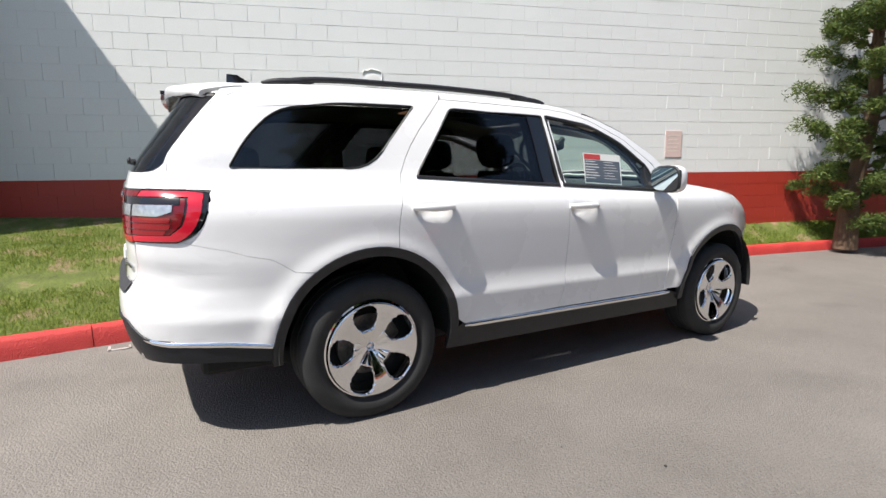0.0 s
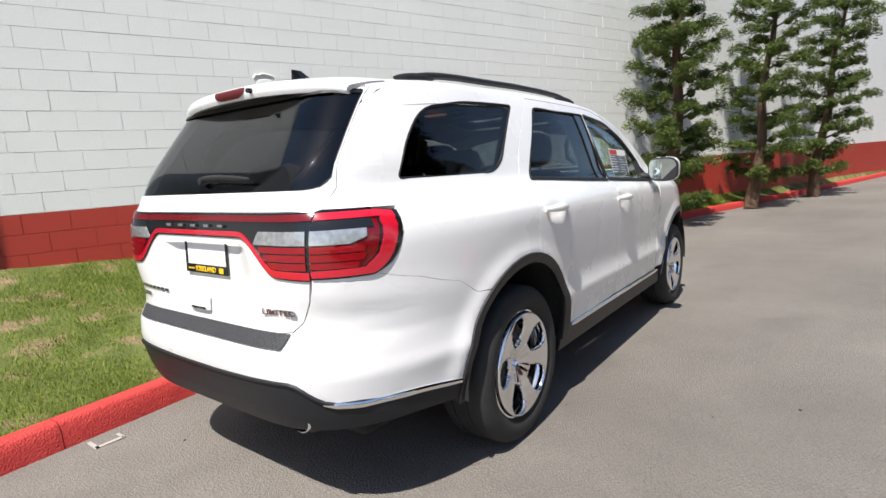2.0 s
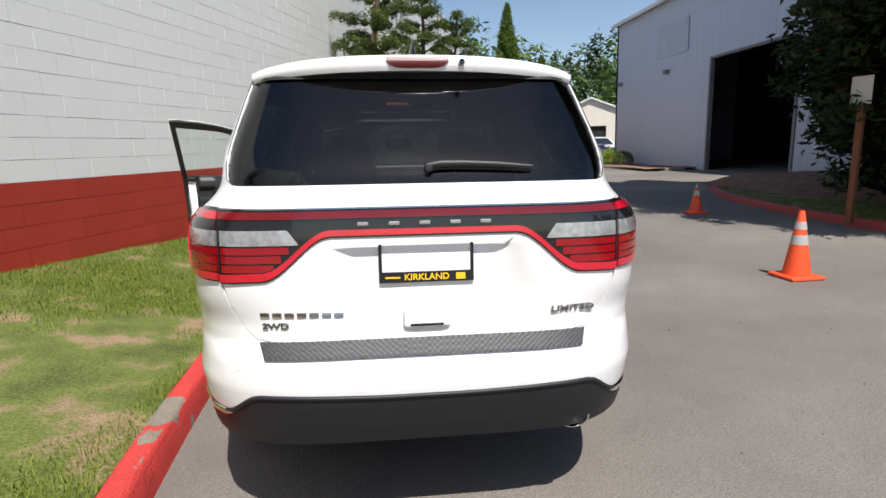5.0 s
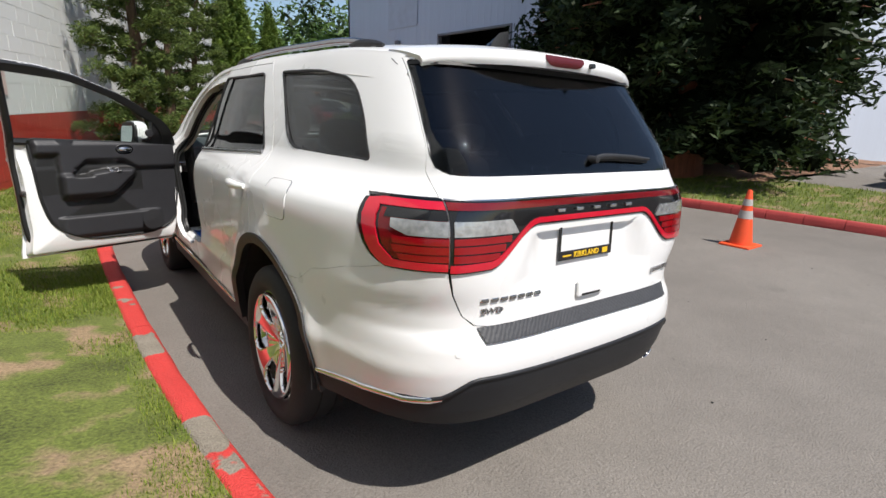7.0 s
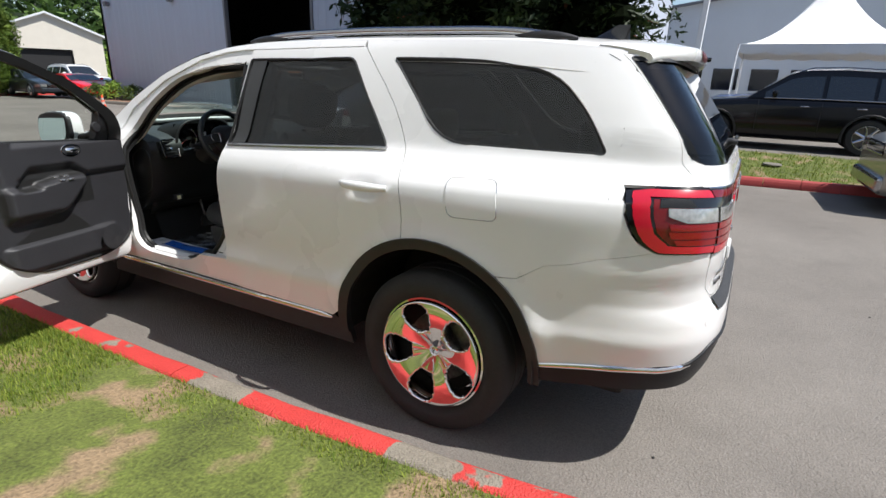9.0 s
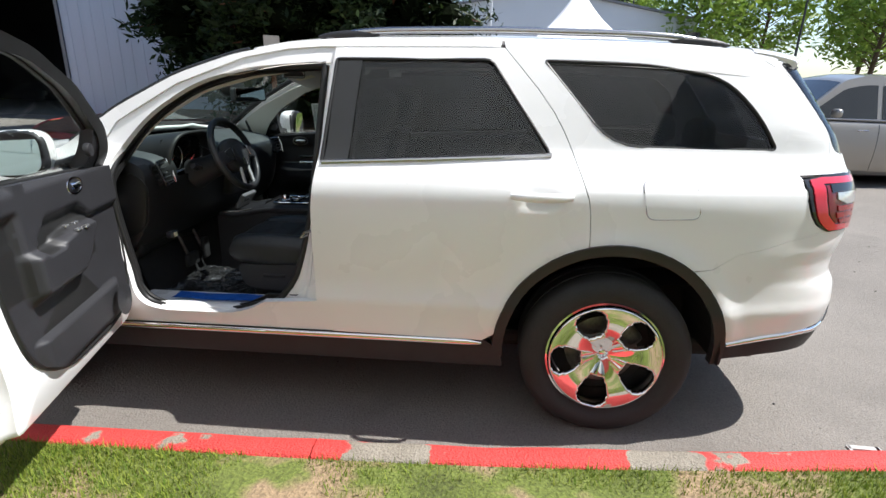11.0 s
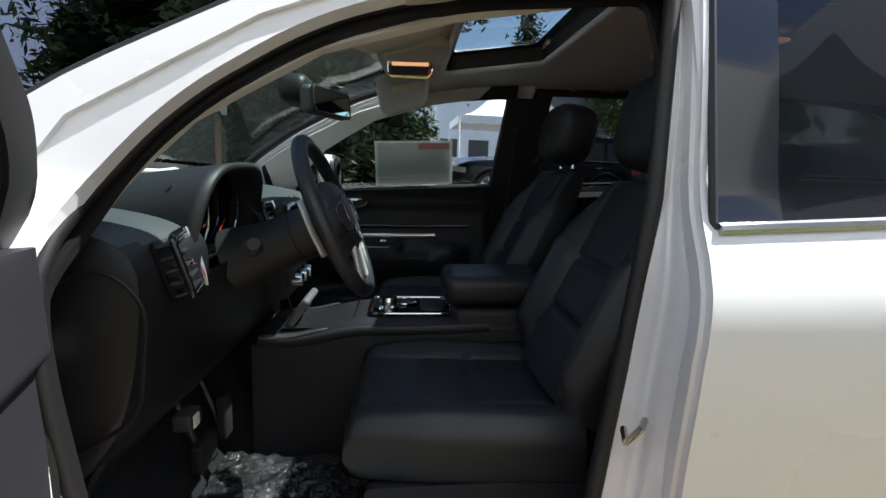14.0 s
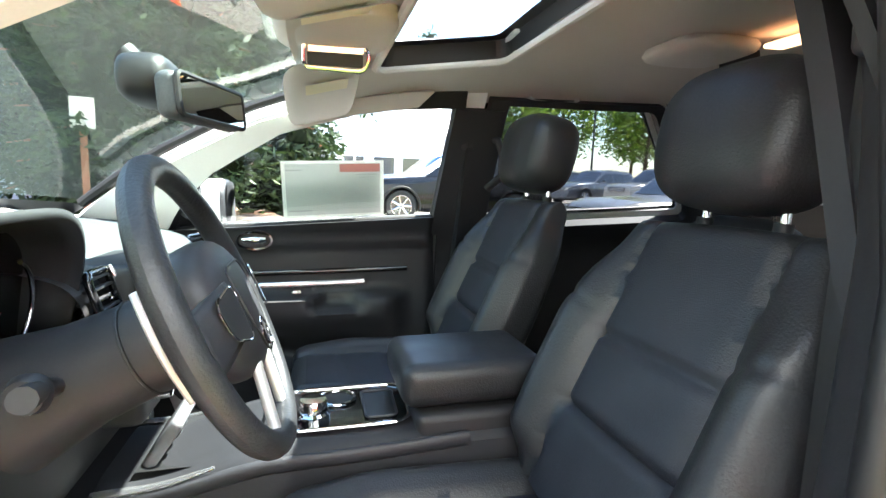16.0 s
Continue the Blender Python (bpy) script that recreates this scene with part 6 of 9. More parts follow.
for x in (-0.07, 0.0, 0.07):
    kn = lathe_data([(0.0, 2.060), (0.019, 2.062), (0.021, 2.075), (0.021, 2.096)], 24, "y")
    smooth(part("knob", ([(a + x, b, c + 0.985) for a, b, c in kn[0]], kn[1]), M_CHROME, stack), 40)
for k in range(6):
    part("button", box((-0.10 + 0.034 * k, 2.086, 1.030), (-0.072 + 0.034 * k, 2.098, 1.050), 0.003), M_TRIMGREY, stack)
# knee panel, release levers, pedals
sheet(lambda u, v: (-0.74 + 0.58 * u, 2.20 + 0.14 * v, 0.98 - 0.28 * v + 0.02 * math.sin(math.pi * u)), 12, 8, "knee_panel", M_DASHLOW, dash, "", 0.012)
cushion_box("release_lever", (-0.66, 2.165, 0.800), (-0.60, 2.205, 0.835), 0.008, M_TRIMGREY, dash)
part("lever_mark", box((-0.65, 2.162, 0.806), (-0.625, 2.166, 0.830), 0.0), M_LABEL, dash)
for x, w in ((-0.37, 0.11), (-0.22, 0.055)):
    pd = cushion_box("pedal", (x - w / 2, 2.245, 0.56), (x + w / 2, 2.275, 0.56 + 0.075 + (0.05 if w < 0.1 else 0)), 0.010, M_RUBBER, CAR, "black rubber pedal")
    capsule("pedal_arm", [(x, 2.275, 0.60), (x, 2.35, 0.80)], 0.010, M_STEEL, pd)

# ---- steering wheel ----
WN = Vector((0, -0.92, 0.39)).normalized()
WU = Vector((0, 0.39, 0.92)).normalized()
WHEEL = Matrix.Translation((-0.405, 1.914, 1.209)) @ Matrix((( 1, 0, 0), (0, WU.y, WN.y), (0, WU.z, WN.z))).to_4x4()


def wheel_at(x, y, z=0.0):
    return WHEEL @ Vector((x, y, z))


def tube_ring(R, r, m, nu=72, nv=14, flat=1.0):
    return grid_data(lambda u, v: m @ Vector(((R + r * math.cos(2 * math.pi * v)) * math.cos(2 * math.pi * u), (R + r * math.cos(2 * math.pi * v)) * math.sin(2 * math.pi * u), flat * r * math.sin(2 * math.pi * v))), nu, nv, True)


steer = smooth(part("steering_wheel", tube_ring(0.186, 0.0175, WHEEL), M_LEATHER, CAR, "black leather steering wheel"), 80)
padm = WHEEL @ Matrix.Translation((0, -0.005, -0.005))
pad = blob_data((0, 0, 0), (0.21, 0.185, 0.085), (2.8, 2.6), 36, 14)
hub = smooth(part("hub_pad", ([padm @ Vector((x * (1 - 0.25 * max(0, -y) / 0.09), y, z)) for x, y, z in pad[0]], pad[1]), M_TRIMGREY, steer, "black hub pad"), 60)
shield = rounded([(-0.052, 0.050), (0.052, 0.050), (0.048, -0.02), (0.020, -0.072), (-0.020, -0.072), (-0.048, -0.02)], 0.02)
part("pad_seam", tube_data([padm @ Vector((x, y, 0.0425 - 0.9 * (x * x + y * y))) for x, y in shield + shield[:1]], 0.0016, 6, False), M_TRIM, hub)
ring_e = [padm @ Vector((0.016 * math.cos(a), -0.048 + 0.020 * math.sin(a), 0.040)) for a in np.linspace(0, 2 * math.pi, 25)]
part("emblem_ring", tube_data(ring_e, 0.0025, 8, False), M_CHROME, hub, "chrome emblem ring")
for k in (-1, 1):
    pan = sheet(lambda u, v: wheel_at(k * (0.070 + 0.115 * u), 0.032 - 0.062 * v - 0.012 * u, 0.022 - 0.020 * u + 0.004 * math.sin(math.pi * v)), 10, 8, "spoke", M_TRIMGREY, steer, "black spoke with switches", 0.022)
    out = rounded([(k * 0.080, 0.030), (k * 0.140, 0.022), (k * 0.135, -0.022), (k * 0.085, -0.040)], 0.016)
    part("switch_surround", tube_data([wheel_at(x, y, 0.040 - 0.17 * (abs(x) - 0.07)) for x, y in out + out[:1]], 0.0015, 6, False), M_CHROME, pan, "chrome switch surround")
    part("switch_pad", ([wheel_at(x, y, 0.041 - 0.17 * (abs(x) - 0.07)) for x, y in out], [tuple(range(len(out)))]), M_TRIM, pan)
    sheet(lambda u, v: wheel_at(k * (0.030 + 0.020 * v + 0.012 * u), -0.075 - 0.105 * u, 0.014 - 0.016 * u + 0.004 * math.sin(math.pi * v)), 10, 5, "lower_spoke", M_SATIN, steer, "silver lower spoke", 0.010)
    padl = sheet(lambda u, v: wheel_at(k * (0.118 + 0.012 * math.sin(math.pi * u)) + k * 0.014 * v, -0.065 + 0.13 * u, -0.030 - 0.010 * v), 10, 2, "shift_paddle", M_SATIN, steer, "bright shift paddle", 0.005)
COL = [wheel_at(0, -0.010, z) for z in (-0.030, -0.055, -0.10, -0.17, -0.26)]
column = capsule("steering_column", COL, [0.058, 0.068, 0.066, 0.070, 0.090], M_TRIM, CAR, "black column shroud", 24, (1.0, 0.92))
part("column_gap", tube_data([COL[2] + (WU * math.sin(a) * 0.0615 + Vector((1, 0, 0)) * math.cos(a) * 0.067) for a in np.linspace(0, 2 * math.pi, 33)], 0.002, 6, False), M_SEALSHADE, column)
lever = capsule("indicator_lever", [(-0.45, 2.075, 1.135), (-0.50, 2.075, 1.150), (-0.58, 2.055, 1.168)], [0.010, 0.011, 0.013], M_TRIM, column)
kn = lathe_data([(0.0, -0.014), (0.018, -0.012), (0.022, 0.0), (0.018, 0.012), (0.0, 0.014)], 20, "x")
smooth(part("lever_knob", ([Vector(v) + Vector((-0.520, 2.078, 1.152)) for v in kn[0]], kn[1]), M_TRIMGREY, lever), 60)

# ---- console between the seats ----


def console_top(y):
    return 0.880 - 0.045 * sstep(1.86, 2.12, y)


console = sheet(lambda u, v: (-0.148 + 0.296 * u + 0.0 * v, 1.28 + 0.90 * v, console_top(1.28 + 0.90 * v) - 0.030 * abs(2 * u - 1) ** 8), 24, 30, "centre_console", M_TRIM, CAR, "black centre console")
for side in (1, -1):
    sheet(lambda u, v: (side * (0.150 + 0.012 * v), 1.28 + 0.92 * u, (console_top(1.28 + 0.92 * u) - 0.030) * (1 - v) + 0.44 * v), 16, 8, "console_side", M_TRIMGREY, console)
    rail = [(side * 0.150, 1.50 + 0.68 * k / 14, console_top(1.50 + 0.68 * k / 14) - 0.020 - 0.012 * math.sin(math.pi * k / 14)) for k in range(15)]
    capsule("console_rail", rail, 0.013, M_TRIMGREY, console, "", 10, (0.6, 1.2))
    tip = [(side * 0.146, 1.98 + 0.20 * k / 8, console_top(1.98 + 0.20 * k / 8) - 0.006 - 0.004 * k / 8) for k in range(9)]
    capsule("console_edge", tip, [0.003, 0.005, 0.006, 0.007, 0.008, 0.009, 0.010, 0.010, 0.008], M_SILVER, console, "silver edge", 8)
plate_out = rounded([(-0.105, 1.61, 0.05), (0.100, 1.60, 0.05), (0.100, 1.86, 0.02), (-0.105, 1.86, 0.02)], 0.03)
part("console_plate", ([(x, y, 0.886) for x, y in plate_out], [tuple(range(len(plate_out)))]), M_BLACKGLOSS, console, "gloss black plate")
plate_ring = plate_out + plate_out[:1]
part("plate_edge", tube_data([(x, y, 0.887) for x, y in plate_ring], 0.0042, 8, False), M_CHROME, console, "chrome edge")
for cx, cy, r, h in ((-0.045, 1.805, 0.031, 0.038),):
    kn = lathe_data([(0.034, 0.886), (0.034, 0.897), (0.029, 0.901), (0.029, 0.921), (0.026, 0.926), (0.0, 0.927)], 32, "z")
    smooth(part("rotary_shifter", ([(x + cx, y + cy, z) for x, y, z in kn[0]], kn[1]), M_CHROME, console, "chrome rotary shifter"), 40)
ov = [(0.035 + 0.040 * math.cos(a), 1.755 + 0.040 * math.sin(a), 0.890) for a in np.linspace(0, 2 * math.pi, 33)]
part("cup_ring", tube_data(ov, 0.004, 8, False), M_CHROME, console, "chrome cup ring")
# flat black disc paints the shade down the cup hole
part("cup_well", ([(0.035 + 0.037 * math.cos(a), 1.755 + 0.037 * math.sin(a), 0.8875) for a in np.linspace(0, 2 * math.pi, 33)[:-1]], [tuple(range(32))]), M_SEALSHADE, console)
tray = rounded([(-0.075, 1.635), (0.065, 1.630), (0.065, 1.700), (-0.075, 1.700)], 0.015)
# flat black shape paints the shade in the small tray
part("tray_well", ([(x, y, 0.8875) for x, y in tray], [tuple(range(len(tray)))]), M_SEALSHADE, console)
part("tray_lip", tube_data([(x, y, 0.889) for x, y in tray + tray[:1]], 0.003, 6, False), M_TRIMGREY, console)
sheet(lambda u, v: (-0.115 + 0.23 * u, 1.90 + 0.22 * v, 0.845 - 0.03 * math.sin(math.pi * u) * math.sin(math.pi * v) + 0.046 * (1 - sstep(0, 0.15, v))), 10, 10, "front_tray", M_SEALSHADE, console, "dark storage tray")
um = Matrix.Translation((-0.015, 2.075, 0.885)) @ Matrix.Rotation(radians(35), 4, "X")
usb = cushion_box("socket_panel", (-0.085, -0.012, -0.055), (0.085, 0.012, 0.050), 0.010, mat("grey_socket_panel", (0.17, 0.17, 0.175), 0.5, vary=0.08), console, "grey socket panel", um)
for x in (-0.045, -0.005):
    part("socket", box((x, -0.016, 0.0), (x + 0.028, -0.010, 0.020), 0.002, um), M_SEALSHADE, usb)
    part("socket_mark", box((x + 0.006, -0.0175, 0.007), (x + 0.022, -0.0155, 0.012), 0.0, um), M_SILVER, usb)
rest = cushion_box("armrest_lid", (-0.128, 1.315, 0.912), (0.128, 1.632, 1.005), 0.032, M_LEATHER, console, "black leather armrest lid", None, 5)
cushion_box("armrest_box", (-0.135, 1.30, 0.70), (0.135, 1.605, 0.908), 0.02, M_TRIM, console)

# ---- seats ----


def car_seat(cx, dz, y_shift=0.0, width=0.53, full=True):
    """Front bucket: cushion with its parts."""
    y0, y1 = 1.37 + y_shift, 1.872 + y_shift

    def cush(u, v):
        y = y0 + (y1 - y0) * v
        w = width * (1 - 0.06 * sstep(0.6, 1.0, v))
        a = 2 * math.pi * u
        ca, sa = math.cos(a), math.sin(a)
        px = w / 2 * math.copysign(abs(ca) ** 0.42, ca)
        end = math.sqrt(max(0.0, 1 - max(0.0, (v - 0.88) / 0.12) ** 2)) ** 0.8 if v > 0.88 else 1.0
        hh = 0.075 * (0.35 + 0.65 * end)
        pz = hh * math.copysign(abs(sa) ** 0.5, sa)
        r = abs(px) / (w / 2)
        top = 0.722 + 0.018 * v + dz
        if pz > 0:
            pz += 0.034 * sstep(0.50, 0.82, r) * (1 - 0.6 * sstep(0.85, 1.0, r)) * (1 - 0.55 * sstep(0.6, 1.0, v))
            pz -= 0.014 * math.exp(-((r - 0.56) / 0.025) ** 2)
            if r < 0.56:
                pz -= 0.007 * (math.exp(-((v - 0.42) / 0.025) ** 2) + math.exp(-((v - 0.70) / 0.025) ** 2))
                pz += 0.006 * math.cos(math.pi * r / 1.1)
        return Vector((cx + px, y - 0.02 * (1 - r * r) * 0, top + pz))

    data = grid_data(cush, 96, 44, True)
    nv = 45
    caps = [tuple(i * nv for i in range(96)), tuple(reversed([i * nv + 44 for i in range(96)]))]
    seat = part("front_seat", (data[0], data[1] + caps), [M_LEATHER, M_LEATHER2], CAR, "black leather front seat")
    for p in seat.data.polygons:
        c = p.center
        if abs(c.x - cx) < 0.56 * width / 2 and c.z > 0.755 + dz and c.y < y1 - 0.05:
            p.material_index = 1
    smooth(seat, 70)

    lo, hi = Vector((0, 1.405 + y_shift, 0.815 + dz)), Vector((0, 1.178 + y_shift, 1.315 + dz))
    up = (hi - lo).normalized()
    fwd = Vector((0, up.z, -up.y))

    def back(u, v):
        w = 0.50 + 0.06 * math.sin(math.pi * min(1, v * 1.15)) - 0.085 * sstep(0.72, 1.0, v)
        a = 2 * math.pi * u
        ca, sa = math.cos(a), math.sin(a)
        px = w / 2 * math.copysign(abs(ca) ** 0.45, ca)
        end = math.sqrt(max(0.0, 1 - max(0.0, (v - 0.93) / 0.07) ** 2)) if v > 0.93 else 1.0
        d = (0.062 - 0.018 * v) * (0.15 + 0.85 * end) * math.copysign(abs(sa) ** 0.55, sa)
        r = abs(px) / 0.265
        lift = 0.0
        if d > 0:
            d += 0.052 * sstep(0.50, 0.85, r) * (1 - 0.5 * sstep(0.9, 1.05, r)) * (1 - 0.8 * sstep(0.55, 0.95, v)) * sstep(0.0, 0.15, v)
            d -= 0.014 * math.exp(-((r - 0.55 - 0.05 * (1 - v)) / 0.025) ** 2)
            lines = (0.30, 0.56) if r < 0.55 + 0.05 * (1 - v) else (0.62,)
            for q in lines:
                d -= (0.014 if r < 0.6 else 0.006) * math.exp(-((v - q - (0.0 if r < 0.6 else 0.10 * (r - 0.6))) / 0.014) ** 2)
            if r < 0.55:
                d += 0.010 * math.cos(math.pi * r / 1.1)
        p = lo + (hi - lo) * v + fwd * (d - 0.045) + up * 0.0
        return Vector((cx + px, p.y, p.z))

    data = grid_data(back, 96, 60, True)
    nv = 61
    caps = [tuple(i * nv for i in range(96)), tuple(reversed([i * nv + 60 for i in range(96)]))]
    rest = part("backrest", (data[0], data[1] + caps), [M_LEATHER, M_LEATHER2], seat)
    for p in rest.data.polygons:
        c = p.center
        v = (c - lo).dot(up) / (hi - lo).length
        if abs(c.x - cx) < (0.55 + 0.05 * (1 - v)) * 0.265 and p.normal.dot(fwd) > 0.2 and v < 0.93:
            p.material_index = 1
    smooth(rest, 70)
    hm = Matrix.Translation((cx, 1.128 + y_shift, 1.437 + dz)) @ Matrix.Rotation(radians(12), 4, "X")
    hd = blob_data((0, 0, 0), (0.315, 0.165, 0.232), (3.4, 3.0), 40, 22)
    hv = []
    for x, y, z in hd[0]:
        y += 0.012 * math.cos(math.pi * x / 0.3) * (1 if y > 0 else 0.2)
        if y > 0.03:
            y -= 0.004 * math.exp(-((abs(x) - 0.098) / 0.006) ** 2)
        x *= 1 + 0.05 * z / 0.1
        hv.append(hm @ Vector((x, y, z)))
    smooth(part("headrest", (hv, hd[1]), M_LEATHER, seat, "black leather headrest"), 70)
    for k in (-1, 1):
        capsule("headrest_post", [(cx + k * 0.080, 1.125 + y_shift, 1.29 + dz), (cx + k * 0.080, 1.120 + y_shift, 1.36 + dz)], 0.008, M_CHROME, seat, "chrome post")
        capsule("post_collar", [(cx + k * 0.080, 1.127 + y_shift, 1.297 + dz), (cx + k * 0.080, 1.125 + y_shift, 1.312 + dz)], 0.014, M_SEALSHADE, seat)
    # plinth, outer shield with switch, buckle
    cushion_box("seat_plinth", (cx - 0.22, y0 - 0.02, 0.46), (cx + 0.22, y1 - 0.09, 0.655 + dz), 0.03, M_TRIM, seat)
    s = 1 if cx > 0 else -1
    sh = rounded([(1.30, 0.69, 0.05), (1.30, 0.58, 0.05), (1.55, 0.535, 0.05), (1.80, 0.555, 0.05), (1.835, 0.675, 0.03)], 0.05)
    for x0, x1, nm in ((cx + s * 0.232, cx + s * 0.258, "side_shield"),):
        va = [(x0, y + y_shift, z + dz) for y, z in sh] + [(x1, y + y_shift, z + dz) for y, z in sh]
        n = len(sh)
        fs = [tuple(range(n)), tuple(reversed(range(n, 2 * n)))] + [(k, (k + 1) % n, n + (k + 1) % n, n + k) for k in range(n)]
        smooth(part(nm, (va, fs), M_TRIMGREY, seat, "grey-black seat side shield"), 30)
    cushion_box("seat_switch", (cx + s * 0.258 - 0.004, 1.58 + y_shift, 0.612 + dz), (cx + s * 0.258 + 0.008, 1.70 + y_shift, 0.632 + dz), 0.005, M_TRIM, seat)
    bx = cx - s * 0.292
    bk = cushion_box("belt_buckle", (bx - 0.014, 1.425 + y_shift, 0.70 + dz), (bx + 0.014, 1.475 + y_shift, 0.830), 0.008, M_TRIM, seat)
    part("buckle_button", box((bx - 0.012, 1.428 + y_shift, 0.827), (bx + 0.012, 1.492 + y_shift, 0.842), 0.003), M_REDBUTTON, bk, "red release button")
    return seat


car_seat(-0.405, 0.0)
car_seat(0.400, 0.022)


def rear_seat(cx, y, w, z0, z1, head, name):
    seat = smooth(part(name, blob_data((cx, y + 0.30, z0), (w, 0.50, 0.17), (5, 3), 28, 10), M_LEATHER, CAR, "black leather rear seat"), 60)
    bm_ = Matrix.Translation((cx, y, (z0 + z1) / 2)) @ Matrix.Rotation(radians(18), 4, "X")
    bd = blob_data((0, 0, 0), (w, 0.14, z1 - z0), (5, 4), 28, 14)
    smooth(part("backrest", ([bm_ @ Vector(v) for v in bd[0]], bd[1]), M_LEATHER, seat), 60)
    for hx in head:
        yy = y - 0.13
        hd = blob_data((cx + hx, yy, z1 + 0.10), (0.25, 0.11, 0.17), (3.4, 3), 28, 14)
        smooth(part("headrest", hd, M_LEATHER, seat), 60)
        for k in (-0.05, 0.05):
            capsule("headrest_post", [(cx + hx + k, yy, z1 - 0.02), (cx + hx + k, yy, z1 + 0.05)], 0.007, M_CHROME, seat)
    return seat


rear_seat(-0.42, 0.38, 0.50, 0.80, 1.27, (0.0,), "second_row_seat")
rear_seat(0.42, 0.38, 0.50, 0.80, 1.27, (0.0,), "second_row_seat")
rear_seat(-0.30, -0.36, 0.54, 0.80, 1.24, (0.0,), "third_row_seat")
rear_seat(0.30, -0.36, 0.54, 0.80, 1.24, (0.0,), "third_row_seat")

# ---- inside mirror ----
MIR = Matrix.Translation((-0.025, 1.985, 1.512)) @ Matrix.Rotation(radians(-17), 4, "Z") @ Matrix.Rotation(radians(-4), 4, "X")
inside_mirror = cushion_box("inside_mirror", (-0.128, -0.012, -0.040), (0.128, 0.030, 0.040), 0.018, M_DASH, CAR, "dark grey inside mirror with a black rim", MIR, 5)
rim = rounded([(-0.122, -0.035), (0.122, -0.035), (0.122, 0.035), (-0.122, 0.035)], 0.014)
part("mirror_rim", tube_data([MIR @ Vector((x, -0.0125, z)) for x, z in rim + rim[:1]], 0.0055, 6, False), M_SEALSHADE, inside_mirror)
part("mirror_glass", ([MIR @ Vector((x * 0.985, -0.0155, z * 0.96)) for x, z in rim], [tuple(range(len(rim)))]), M_MIRROR, inside_mirror, "mirror glass")
capsule("mirror_arm", [MIR @ Vector((0, 0.02, 0.0)), (0.0, 2.08, 1.56), (0.0, 2.13, 1.60)], [0.018, 0.016, 0.025], M_TRIM, inside_mirror)
smooth(part("sensor_housing", blob_data((-0.035, 2.075, 1.545), (0.17, 0.09, 0.090), (4, 3), 32, 12), M_SEALSHADE, inside_mirror, "black sensor housing"), 60)

# ---- crumpled film on the floor, paper on the passenger's window ----
film_rng = random.Random(11)
waves = [(film_rng.uniform(10, 42), film_rng.uniform(10, 42), film_rng.uniform(0, 6), film_rng.uniform(0.004, 0.012)) for _ in range(9)]
film_thing = thing("plastic_film", "crumpled clear plastic film lying on the car floor", "plastic film", LEVEL)
sheet(lambda u, v: (-0.70 + 0.48 * u + 0.02 * math.sin(7 * v), 1.66 + 0.60 * v, 0.480 + sum(a * abs(math.sin(p * u + q * v + c)) for p, q, c, a in waves) * 0.6), 60, 60, "film_sheet", M_FILM, film_thing, "", 0.0, False, 25)
C00, C10, C01, C11 = Vector((0.812, 1.545, 1.455)), Vector((0.812, 1.905, 1.445)), Vector((0.856, 1.54, 1.255)), Vector((0.856, 1.90, 1.240))


def on_paper(u, v, off):
    """u ahead, v down; off: towards the inside."""
    return C00 * (1 - u) * (1 - v) + C10 * u * (1 - v) + C01 * (1 - u) * v + C11 * u * v + Vector((-off, 0, 0))


paper = thing("window_sticker", "printed white price sheet stuck inside the passenger window", "sticker", LEVEL)


def paper_patch(name, u0, u1, v0, v1, off, material, label=""):
    return part(name, grid_data(lambda u, v: on_paper(u0 + (u1 - u0) * u, v0 + (v1 - v0) * v, off), 4, 4), material, paper, label)


paper_patch("sheet_border", 0, 1, 0, 1, 0.002, M_STICKER, "white paper border")
paper_patch("sheet_back", 0.035, 0.965, 0.05, 0.95, 0.0035, M_STICKERBACK, "grey paper back")
paper_patch("header_back", 0.04, 0.44, 0.06, 0.20, 0.0045, M_STICKERRED2, "faded red header showing through")
for k in range(3):
    paper_patch("print_bar", 0.06 + 0.02 * k, 0.28 - 0.03 * k, 0.24 + 0.05 * k, 0.255 + 0.05 * k, 0.0045, M_GREYPRINT)
paper_patch("print_bar", 0.80, 0.95, 0.15, 0.17, 0.0045, M_GREYPRINT)
paper_patch("print_bar", 0.72, 0.95, 0.86, 0.88, 0.0045, M_GREYPRINT)
paper_patch("header", 0.02, 0.45, 0.03, 0.20, 0.0010, M_STICKERRED, "red printed header")
paper_patch("print_field", 0.03, 0.97, 0.22, 0.96, 0.0015, M_PRINTFIELD, "dark blue-grey printed field")
for k in range(7):
    paper_patch("text_bar", 0.04, 0.30 + 0.05 * (k % 3), 0.26 + 0.09 * k, 0.285 + 0.09 * k, 0.0010, M_STICKER)
    paper_patch("text_bar", 0.52, 0.78 + 0.04 * (k % 4), 0.26 + 0.09 * k, 0.275 + 0.09 * k, 0.0010, M_STICKER)

